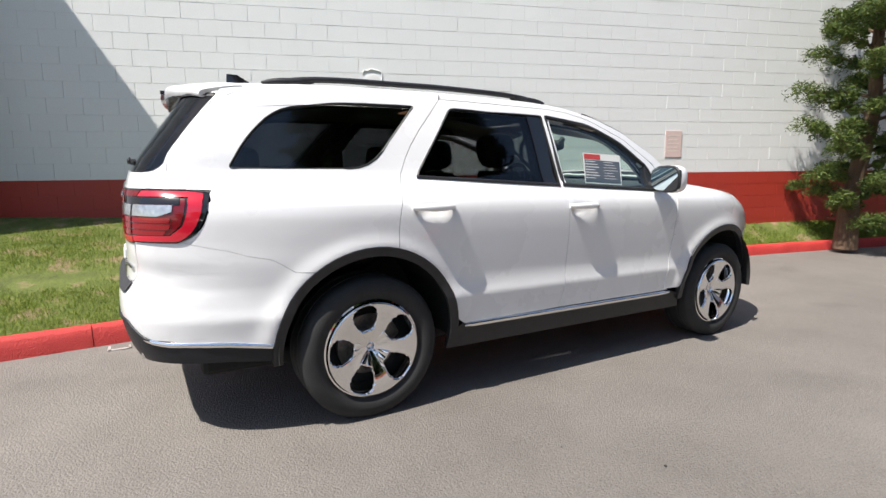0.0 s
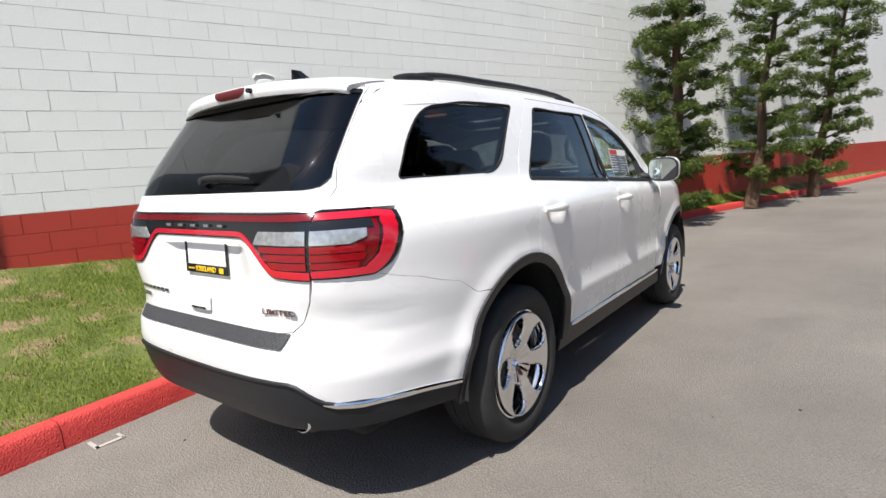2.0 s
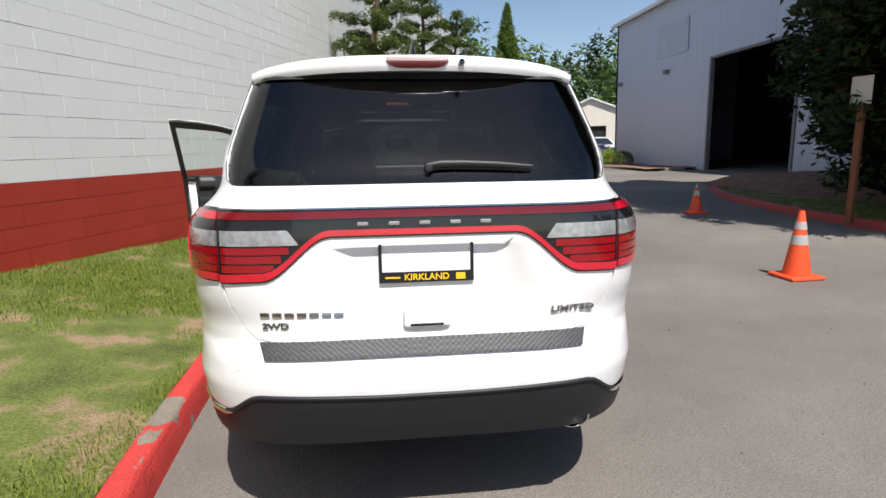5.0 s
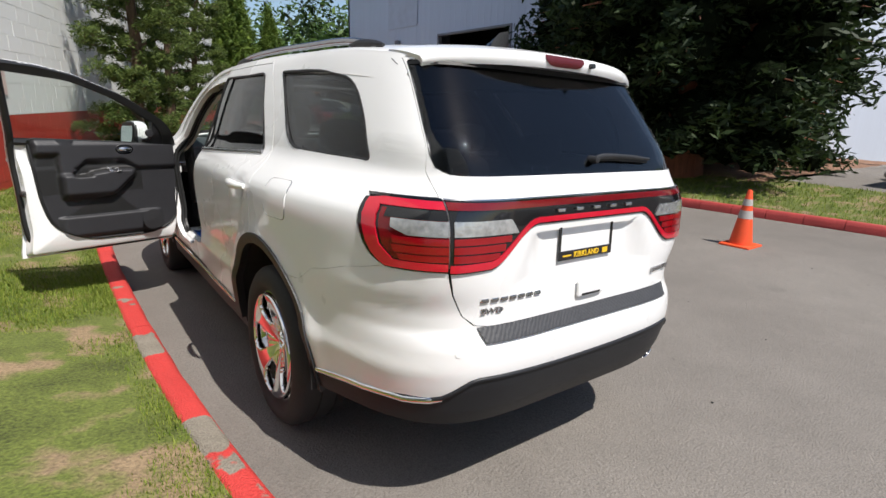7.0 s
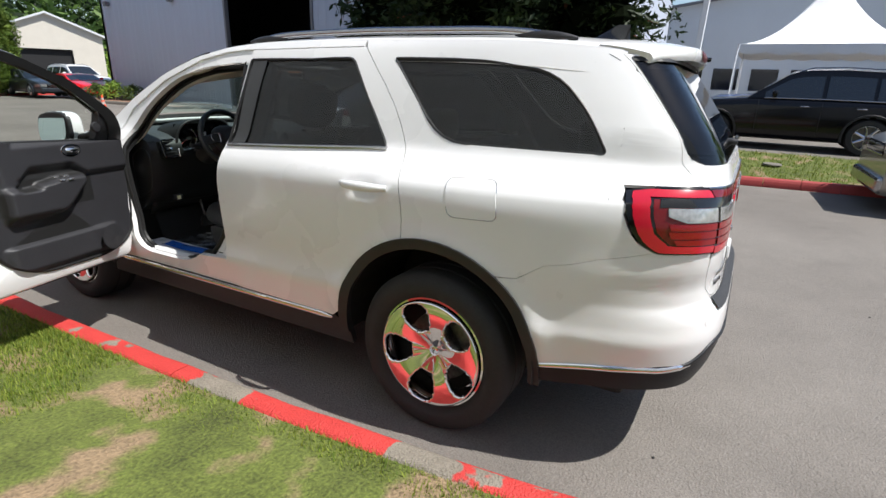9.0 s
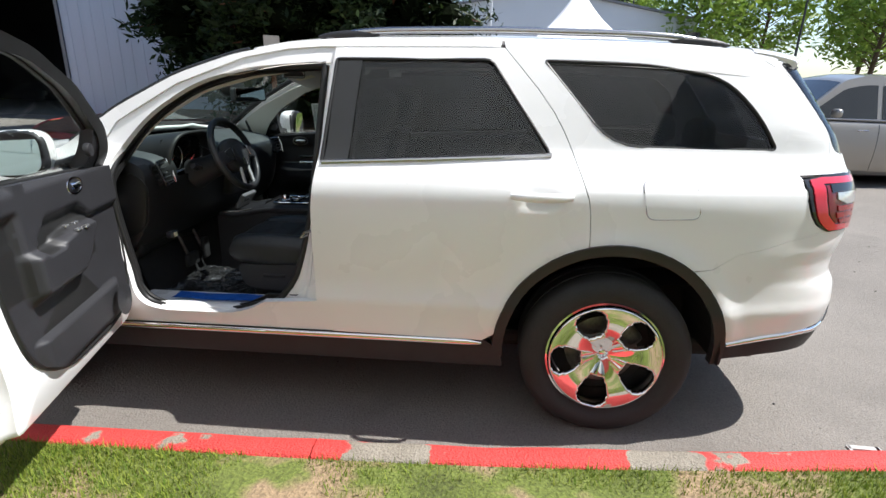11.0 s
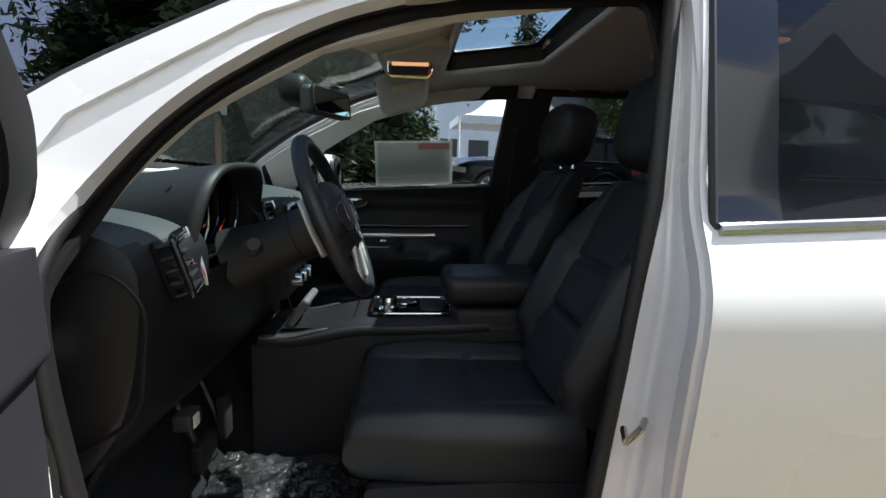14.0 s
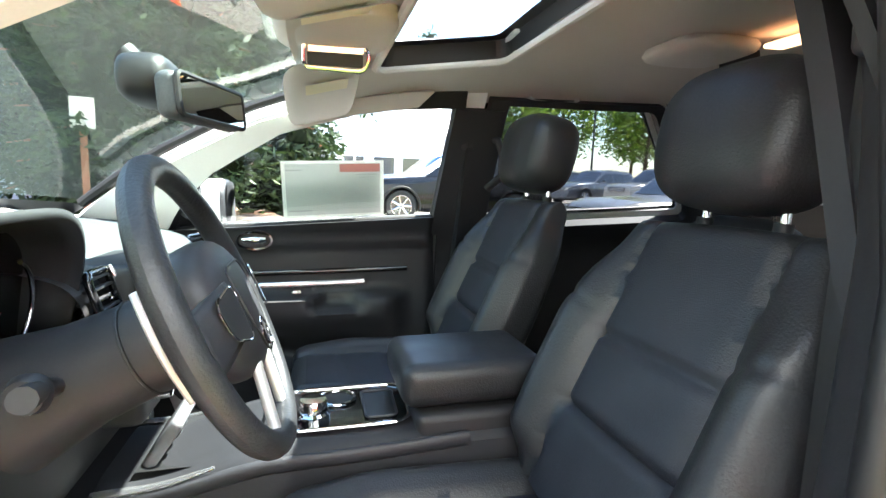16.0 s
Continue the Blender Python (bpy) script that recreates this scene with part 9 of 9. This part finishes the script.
def tent():
    t = thing("canopy_tent", "white peaked canopy tent with poles", "tent", Matrix.Translation((21.8, -2.7, 0.25)))
    w, ev, pk = 2.6, 2.75, 5.2

    def top(u, v):
        a = u * 2 * math.pi
        r = 1 - v
        c, s = math.cos(a), math.sin(a)
        k = 1 / max(abs(c), abs(s))
        return (w * r * c * k ** (1 - 0.5 * v), w * r * s * k ** (1 - 0.5 * v), ev + (pk - ev) * v ** 1.7)

    smooth(part("canopy", grid_data(top, 48, 14, True), M_TENT, t), 35)
    for k in range(4):
        a, b = ((-w, -w), (w, -w), (w, w), (-w, w))[k], ((w, -w), (w, w), (-w, w), (-w, -w))[k]
        part("valance", grid_data(lambda u, v, a=a, b=b: (a[0] + (b[0] - a[0]) * u, a[1] + (b[1] - a[1]) * u, ev - 0.34 * v * (0.75 + 0.25 * abs(math.sin(6 * math.pi * u)))), 36, 2), M_TENT, t)
        part("pole", tube_data([(a[0], a[1], 0), (a[0], a[1], ev)], 0.045, 8), M_OFFWHITE, t)
    part("brace", tube_data([(-w - 1.2, w, 0.0), (-w, w, ev - 0.1)], 0.02, 6), M_OFFWHITE, t)


tent()
tagged(part("sand_bags", join_data(*[blob_data((0.25 * k - 0.4, 0.12 * (k % 2), 0.10), (0.34, 0.24, 0.2), (2.6, 2.2), 12, 6) for k in range(4)]), M_BANDWHITE), "heap of pale sand bags at a tent leg", "sand bags").location = (13.6, 1.15, 0.28)
# narrow strip added in place of a leaning white sheet
tagged(part("tent_strut", box((-0.09, -0.09, 0), (0.09, 0.09, 7.0), 0.02, Matrix.Translation((16.9, 1.0, 0.2)) @ pose(0, 0, 0, 0, 12, 0)), M_OFFWHITE), "white leaning strip in place of a white sheet beside the cedars", "post")

# ---- street things ----


def cone(place, label, height=0.71, lying=False, bands=True):
    m = Matrix.Translation(place)
    if lying:
        m = m @ pose(0, 0, 0.17, 0, 82, 35)
    t = thing("traffic_cone", label, "traffic cone", m, "traffic cones")
    base = box((-0.185, -0.185, 0.0), (0.185, 0.185, 0.035), 0.012)
    part("base", base, M_CONE, t)
    prof = lambda z: 0.140 - 0.112 * z / height
    body = lathe_data([(prof(0.03), 0.03), (prof(0.1), 0.1), (prof(0.3), 0.3), (prof(0.5), 0.5), (prof(height), height - 0.01), (0.024, height), (0.0, height)], 24, "z")
    smooth(part("body", body, M_CONE, t), 60)
    if bands:
        for a, b in ((0.36, 0.46), (0.52, 0.60)):
            smooth(part("band", lathe_data([(prof(a) + 0.002, a), (prof(b) + 0.002, b)], 24, "z"), M_BANDWHITE, t, "white reflective band"), 60)
    return t


cone((5.20, 0.62, ground_z(5, 1)), "orange traffic cone with pale bands on the road")
cone((4.15, 2.25, ground_z(4, 2)), "orange traffic cone with white bands on the road")
cone((6.10, 7.35, ground_z(6, 7)), "small orange traffic cone standing in tree shade", 0.50)
cone((8.6, 20.6, ground_z(8, 20)), "orange traffic cone far along the road")
cone((9.25, 4.35, 0.22), "orange traffic cone lying on the grass", 0.6, True, False)


def post_sign(place, h, face, face_size, label, post_mat, turn, marks=True):
    t = thing("post_sign", label, "sign", Matrix.Translation(place) @ pose(0, 0, 0, 0, 0, turn))
    part("post", box((-0.045, -0.045, -0.1), (0.045, 0.045, h), 0.008), post_mat, t)
    w, hh = face_size
    board = part("board", box((-w / 2, -0.065, h - hh), (w / 2, -0.046, h), 0.006), face, t)
    if marks:
        for k in range(3):
            part("mark", box((-w * 0.35, -0.068, h - hh * (0.30 + 0.22 * k)), (w * 0.35, -0.0655, h - hh * (0.20 + 0.22 * k))), M_SIGNBROWN, board)
    return t


post_sign((7.20, 4.88, 0.1), 2.16, M_SIGNFACE, (0.29, 0.42), "pale notice on a brown wooden post", M_SIGNBROWN, -70, False)
post_sign((7.55, 36.6, 0.0), 1.9, mat("red_brown_board", (0.33, 0.07, 0.05), 0.6, vary=0.1), (0.42, 0.6), "red-brown board on a wooden post", M_SIGNBROWN, 10)


def hydrant(place):
    t = thing("fire_hydrant", "yellow fire hydrant by the kerb", "hydrant", Matrix.Translation(place))
    smooth(part("barrel", lathe_data([(0.15, 0.0), (0.15, 0.06), (0.10, 0.08), (0.10, 0.50), (0.14, 0.52), (0.14, 0.56), (0.11, 0.60), (0.08, 0.70), (0.03, 0.75), (0.03, 0.80), (0.0, 0.80)], 20, "z"), M_HYDRANT, t), 40)
    for s in (-1, 1):
        part("outlet", (lambda g: ([(v[0] + s * 0.13, v[1], v[2] + 0.40) for v in g[0]], g[1]))(lathe_data([(0.055, -0.05), (0.055, 0.05), (0.0, 0.05)] if s > 0 else [(0.0, -0.05), (0.055, -0.05), (0.055, 0.05)], 14, "x")), M_HYDRANT, t)


hydrant((10.4, 36.9, -0.05))
for x, y in ((33, -17.5), (40, -9.0)):
    lp = thing("street_lamp", "dark car park lamp post with twin heads", "street lamp", Matrix.Translation((x, y, 0.2)), "car park lamps")
    part("pole", tube_data([(0, 0, 0), (0, 0, 7.5)], [0.09, 0.06], 8), M_POLE, lp)
    for s in (-1, 1):
        part("head", box((s * 0.65 - 0.28, -0.14, 7.35), (s * 0.65 + 0.28, 0.14, 7.52), 0.04), M_POLE, lp)
        part("arm", tube_data([(0, 0, 7.4), (s * 0.45, 0, 7.45)], 0.03, 6), M_POLE, lp)

# marks on the road: small stones, leaves and paint bracket
rng = random.Random(21)
pebbles = []
for k in range(70):
    x, y = rng.uniform(-1.0, 5.0), rng.uniform(-4.0, 5.0)
    r = rng.uniform(0.003, 0.010)
    pebbles.append(blob_data((x, y, ground_z(x, y) + r * 0.3), (r * 2, r * 1.5, r), (2, 2), 6, 4))
tagged(part("road_grit", join_data(*pebbles), M_DARK), "scattered dark leaf bits on the road", "grit", kind="stuff")
pebbles = []
for k in range(500):
    x, y = rng.uniform(-1.1, 5.0), rng.uniform(-4.0, 4.0)
    x = x if k % 3 else rng.uniform(-1.15, -0.7)
    r = rng.uniform(0.002, 0.005)
    pebbles.append(blob_data((x, y, ground_z(x, y) + r * 0.3), (r * 2, r * 1.5, r), (2, 2), 6, 4))
tagged(part("pale_grit", join_data(*pebbles), M_CONCRETE), "scattered pale grit on the road", "grit", kind="stuff")
bm = bmesh.new()
gz = ground_z(-0.95, -1.15)
for a, b in (((-1.02, -1.26), (-0.90, -1.24)), ((-0.925, -1.255), (-0.90, -1.12)), ((-0.985, -1.13), (-0.905, -1.115))):
    add_box(bm, (min(a[0], b[0]), min(a[1], b[1]), gz + 0.001), (max(a[0], b[0]), max(a[1], b[1]), gz + 0.006))
tagged(part("paint_mark", bm, M_BANDWHITE), "small white painted bracket mark on the road", "road mark", kind="structure")

# ---- other parked vehicles ----


def car_paint(name, colour, metal=0.0):
    return mat(name, colour, 0.3, metal, vary=0.04, scale=3, fine=500, coat=0.8)


M_CARGLASS = mat("dark_car_glass", (0.012, 0.014, 0.016), 0.04, coat=1.0)
M_RIMSILVER = mat("bright_alloy", (0.62, 0.62, 0.63), 0.2, 0.9)
M_PARKRED = mat("tail_lamp_red", (0.35, 0.01, 0.015), 0.15, coat=1.0)
SHAPES = {
    # length behind and before the rear axle, half width, wheelbase; bonnet line, roof line
    "suv": dict(y0=-0.95, y1=3.85, w=0.96, base=2.91, r=0.38, top=[(-0.95, 0.98), (-0.80, 1.10), (0.5, 1.12), (2.2, 1.13), (2.55, 1.10), (3.4, 1.02), (3.75, 0.90), (3.85, 0.72)],
                roof=[(-0.90, 1.08), (-0.70, 1.62), (-0.3, 1.72), (0.6, 1.77), (1.25, 1.75), (1.52, 1.69), (2.30, 1.12)]),
    "car": dict(y0=-1.05, y1=3.65, w=0.90, base=2.75, r=0.33, top=[(-1.05, 0.84), (-0.95, 0.95), (-0.3, 0.97), (1.9, 0.95), (2.4, 0.93), (3.2, 0.82), (3.55, 0.72), (3.65, 0.55)],
                roof=[(-0.70, 0.96), (-0.05, 1.36), (0.6, 1.44), (1.2, 1.42), (1.45, 1.36), (2.25, 0.94)]),
    "low": dict(y0=-1.0, y1=3.6, w=0.92, base=2.7, r=0.33, top=[(-1.0, 0.80), (-0.9, 0.90), (-0.3, 0.92), (1.6, 0.90), (2.3, 0.86), (3.2, 0.72), (3.5, 0.62), (3.6, 0.50)],
                roof=[(-0.65, 0.91), (0.0, 1.22), (0.5, 1.27), (0.9, 1.25), (1.15, 1.20), (1.85, 0.90)]),
    "pickup": dict(y0=-1.2, y1=4.55, w=0.99, base=3.55, r=0.40, top=[(-1.2, 1.05), (-1.15, 1.12), (1.0, 1.14), (2.9, 1.16), (3.2, 1.14), (4.2, 1.08), (4.48, 0.98), (4.55, 0.80)],
                   roof=[(0.75, 1.12), (0.90, 1.80), (1.2, 1.86), (2.0, 1.85), (2.3, 1.78), (3.05, 1.14)]),
}


def vehicle(kind, name, label, x, y, z, turn, paint, group="parked vehicles", chrome=True, category="car"):
    """Lofted body with arches, cabin, windows, lamps and wheels. Local axes: y ahead, rear axle at 0."""
    S = SHAPES[kind]
    v = thing(name, label, category, Matrix.Translation((x, y, z)) @ Matrix.Rotation(radians(turn), 4, "Z"), group)
    top, roofline = curve_of(S["top"], 0.04), curve_of(S["roof"], 0.05)
    y0, y1, w, base, r = S["y0"], S["y1"], S["w"], S["base"], S["r"]

    def wid(yy):
        f = max(0.0, (yy - (y1 - 1.1)) / 1.1)
        g = max(0.0, ((y0 + 0.7) - yy) / 0.7)
        return w * (1 - 0.22 * f ** 2.6) * (1 - 0.10 * g ** 2.5)

    lo = r * 0.72
    ribs = [(0.90, 0.0), (0.97, 0.10), (1.0, 0.35), (1.0, 0.60), (0.985, 0.80), (0.955, 0.93), (0.90, 0.985), (0.78, 1.0), (0.5, 1.02), (0.2, 1.03)]
    ribs = ribs + [(-a, b) for a, b in reversed(ribs)]

    def hull(u, q):
        yy = y0 + (y1 - y0) * u
        k = q * (len(ribs) - 1)
        i = min(len(ribs) - 2, int(k))
        a = ribs[i][0] + (ribs[i + 1][0] - ribs[i][0]) * (k - i)
        b = ribs[i][1] + (ribs[i + 1][1] - ribs[i][1]) * (k - i)
        zz = lo + (top(yy) - lo) * b
        end = 0.0
        if u < 0.012:
            end = 0.05 * (1 - abs(2 * b - 1))
        return Vector((a * wid(yy), yy, zz))

    def clear(p):
        return not (abs(p.x) > w * 0.7 and min(math.hypot(p.y, p.z - r), math.hypot(p.y - base, p.z - r)) < r * 1.17)

    rows_n = 110
    data = strip_sheet(rows_n, len(ribs) * 2 - 2, hull, clear)
    n = len(ribs) * 2 - 1
    ends = [tuple(range(n)), tuple(reversed(range(rows_n * n, rows_n * n + n)))]
    body = smooth(part("body", (data[0], data[1] + ends), paint, v), 50)
    part("floor_pan", box((-w * 0.72, y0 + 0.08, lo - 0.05), (w * 0.72, y1 - 0.12, r * 2.0), 0.02), M_DARK, v)
    # cabin
    ra, rb = S["roof"][0][0], S["roof"][-1][0]

    def cab(yy, f, s, lift=0.0):
        """f from the belt (0) to the roof edge (1), then to the middle (2)."""
        zb, zr = top(yy) * 0.985, max(roofline(yy), top(yy) * 0.985 + 0.002)
        wb = wid(yy) * 0.93
        edge = wb * (1 - 0.20 * (zr - zb) / 0.62)
        if f <= 1:
            return Vector((s * (wb + (edge - wb) * f + lift), yy, zb + (zr - zb) * 0.94 * f))
        g = f - 1
        return Vector((s * edge * (1 - g), yy, zb + (zr - zb) * (0.94 + 0.06 * math.sin(g * math.pi / 2)) + lift))

    def cabin(u, q):
        yy = ra + (rb - ra) * u
        s = -1 if q < 0.5 else 1
        return cab(yy, (q if q < 0.5 else 1 - q) * 4, s)

    cb = smooth(part("cabin", grid_data(cabin, 60, 24), paint, v), 50)
    peak = [p for p in S["roof"]]
    ys_b, ys_f = peak[1][0], peak[-2][0]
    # side windows
    splits = {"suv": [(ra + 0.22, -0.02), (0.05, 0.85), (0.93, rb - 0.32)], "car": [(ra + 0.42, 0.62), (0.70, rb - 0.32)], "low": [(ra + 0.30, 0.50), (0.56, rb - 0.30)], "pickup": [(ra + 0.12, 1.72), (1.80, rb - 0.30)]}[kind]
    for s in (1, -1):
        for a, b in splits:
            def pane(u, q):
                yy = a + (b - a) * u
                lim = min(1.0, max(0.04, (roofline(yy) - top(yy) - 0.08) / max(0.05, roofline(yy) - top(yy))))
                return cab(yy, 0.05 + (0.90 * lim - 0.05) * q, s, 0.008)
            part("window", grid_data(pane, 14, 5), M_CARGLASS, cb)
        if chrome:
            part("window_trim", tube_data([cab(splits[0][0] + (splits[-1][1] - splits[0][0]) * k / 10, 0.03, s, 0.010) for k in range(11)], 0.010, 6), M_BADGE, cb)
    for nm, a, b in (("windscreen", ys_f + 0.05, rb - 0.03), ("rear_window", ra + 0.02, ys_b + 0.02)):
        def pane(u, q):
            yy = a + (b - a) * q
            p = cab(yy, 1, 1)
            m = cab(yy, 2, 1)
            s = 2 * u - 1
            return Vector((s * p.x * 0.93, yy, p.z + (m.z - p.z) * (1 - s * s) + 0.010))
        part(nm, grid_data(pane, 10, 8), M_CARGLASS, cb)
    # arches, wheels
    for s in (1, -1):
        for yc in (0.0, base):
            wv = wid(yc)
            part("arch_lip", tube_data([(s * (wv * 0.985), yc + r * 1.20 * math.cos(a), r + r * 1.20 * math.sin(a)) for a in np.linspace(-0.25, math.pi + 0.25, 22)], 0.030, 6), M_PLASTIC if kind in ("suv", "pickup") else paint, body)
            wm = Matrix.Translation((s * (wv - 0.125), yc, r)) @ (Matrix.Identity(4) if s > 0 else Matrix.Rotation(math.pi, 4, "Z"))
            prof = [(r * 0.66, 0.10), (r * 0.70, 0.115), (r * 0.93, 0.112), (r, 0.08), (r, -0.08), (r * 0.9, -0.11), (r * 0.6, -0.10)]
            d = lathe_data(prof, 32, "x")
            wheel = smooth(part("wheel", ([wm @ Vector(p) for p in d[0]], d[1]), M_RUBBER, v, "black tyre"), 40)
            d = lathe_data([(r * 0.68, 0.112), (r * 0.64, 0.106), (r * 0.60, 0.04), (0.0, 0.03)], 32, "x")
            part("rim", ([wm @ Vector(p) for p in d[0]], d[1]), M_STEEL, wheel)
            for k in range(7):
                a = 2 * math.pi * k / 7
                c, q = math.cos(a), math.sin(a)
                part("spoke", tube_data([wm @ Vector((0.085, 0.02 * c, 0.02 * q)), wm @ Vector((0.100, r * 0.64 * c, r * 0.64 * q))], [0.030, 0.026], 6), M_RIMSILVER, wheel)
            part("rim_edge", tube_data([wm @ Vector((0.108, r * 0.655 * math.cos(a), r * 0.655 * math.sin(a))) for a in np.linspace(0, 2 * math.pi, 25)], 0.012, 6, False), M_RIMSILVER, wheel)
    # lamps, bumpers, grille, mirrors, handles
    zt, zf = top(y0 + 0.1), top(y1 - 0.25)
    for s in (1, -1):
        part("tail_lamp", grid_data(lambda u, q: Vector((s * (wid(y0 + 0.05 + 0.25 * u) + 0.006), y0 + 0.05 + 0.25 * u, zt - 0.05 - 0.20 * q)), 4, 3), M_PARKRED, v, "red tail lamp")
        part("tail_lamp", box((s * wid(y0) * 0.95 - s * 0.20, y0 - 0.012, zt - 0.26), (s * wid(y0) * 0.95, y0 + 0.01, zt - 0.08), 0.004), M_PARKRED, v, "red tail lamp")
        part("headlamp", grid_data(lambda u, q: Vector((s * (wid(y1 - 0.02 - 0.30 * u) + 0.006), y1 - 0.02 - 0.30 * u, zf - 0.09 - 0.13 * q - 0.02 * u)), 4, 3), M_LAMPCLEAR, v, "clear headlamp")
        part("headlamp", box((s * wid(y1) * 0.97 - s * 0.28, y1 - 0.03, zf - 0.23), (s * wid(y1) * 0.97, y1 + 0.012, zf - 0.10), 0.006), M_LAMPCLEAR, v, "clear headlamp")
        my = rb - 0.50
        smooth(part("door_mirror", blob_data((s * (w + 0.10), my, top(my) + 0.09), (0.19, 0.11, 0.14), (3, 3), 16, 10), paint, v), 60)
        for a, b in splits[-2:]:
            hy = (a + b) / 2 - 0.25
            part("door_handle", tube_data([(s * (wid(hy) + 0.012), hy - 0.08, top(hy) - 0.16), (s * (wid(hy) + 0.03), hy, top(hy) - 0.16), (s * (wid(hy) + 0.012), hy + 0.08, top(hy) - 0.16)], 0.012, 6), M_BADGE if chrome else paint, v)
        for a in (splits[-1][0] - 0.04, splits[-1][1] + 0.10):
            part("door_seam", tube_data([(s * (wid(a) * q + 0.001), a, lo + (top(a) - lo) * b) for q, b in ribs[1:6]], 0.004, 4), M_SEALSHADE, body)
    part("front_bumper", box((-w * 0.76, y1 - 0.10, lo + 0.02), (w * 0.76, y1 + 0.07, lo + 0.24), 0.05), M_BADGE if kind == "pickup" else paint, v)
    part("rear_bumper", box((-w * 0.84, y0 - 0.07, lo + 0.02), (w * 0.84, y0 + 0.12, lo + 0.26), 0.05), M_PLASTIC if kind != "pickup" else M_BADGE, v)
    grille = part("grille", box((-w * 0.46, y1 - 0.02, zf - 0.28), (w * 0.46, y1 + 0.015, zf - 0.10), 0.02), M_BLACKGLOSS, v)
    for k in range(3):
        part("grille_bar", box((-w * 0.44, y1 + 0.012, zf - 0.26 + 0.055 * k), (w * 0.44, y1 + 0.022, zf - 0.245 + 0.055 * k), 0.002), M_BADGE, grille)
    part("number_plate", box((-0.15, y0 - 0.085, lo + 0.10), (0.15, y0 - 0.07, lo + 0.25), 0.004), M_PLATE, v)
    if kind == "suv":
        for s in (1, -1):
            part("roof_rail", tube_data([cab(yy, 1.12, s) + Vector((0, 0, 0.045 if 0 < k < 8 else 0.0)) for k, yy in enumerate(np.linspace(ys_b + 0.1, ys_f - 0.1, 9))], 0.014, 6), M_BADGE, v)
    return v


P_BLACK = mat("black_car_paint", (0.006, 0.006, 0.008), 0.12, spec=0.35, vary=0.02)
P_SILVER = car_paint("warm_silver_paint", (0.34, 0.32, 0.29), 0.6)
P_RED = car_paint("bright_red_paint", (0.70, 0.012, 0.02))
P_DARK = car_paint("dark_blue_grey_paint", (0.035, 0.042, 0.055), 0.3)
P_GREY = car_paint("mid_grey_paint", (0.10, 0.11, 0.13), 0.4)
P_WHITE = car_paint("white_lot_paint", (0.78, 0.78, 0.78))
P_BLUE = car_paint("deep_blue_paint", (0.02, 0.06, 0.20), 0.3)
vehicle("suv", "black_suv", "black sport utility vehicle with bright wheels in the car park", 12.25, -3.14, 0.262, 0, P_BLACK)
vehicle("pickup", "silver_pickup", "warm silver pickup parked by the lawn island kerb", 7.00, -7.15, 0.0, 3, P_SILVER, category="pickup")
vehicle("car", "dark_sedan", "dark saloon car in front of the garage", 12.5, 36.0, 0.0, 178, P_DARK)
vehicle("low", "red_coupe", "low bright red car beside the metal hall", 13.75, 33.4, 0.0, 176, P_RED)
vehicle("suv", "white_suv", "white sport utility vehicle beside the hall", 16.2, 39.0, 0.0, 182, P_WHITE)
vehicle("pickup", "blue_pickup", "deep blue pickup standing behind the black one", 16.2, -4.2, 0.262, 6, P_BLUE, category="pickup")
vehicle("suv", "grey_suv", "mid grey sport utility vehicle further off in the car park", 23.6, -13.4, 0.262, 18, P_GREY)
vehicle("car", "white_car", "white saloon car further off in the car park", 25.4, -18.5, 0.262, 12, P_WHITE)
vehicle("suv", "white_suv", "white sport utility vehicle further off in the car park", 22.0, -20.5, 0.262, 10, P_WHITE)
vehicle("pickup", "silver_pickup", "silver pickup further off in the car park", 19.5, -15.0, 0.262, 12, P_SILVER, category="pickup")
vehicle("car", "silver_car", "silver saloon car further off in the car park", 28.5, -9.5, 0.262, 20, P_SILVER)
vehicle("suv", "dark_suv", "dark sport utility vehicle further off in the car park", 30.5, -15.0, 0.262, 15, P_DARK)
vehicle("car", "white_car", "white saloon car at the far side of the car park", 15.5, -24.0, 0.262, 5, P_WHITE)
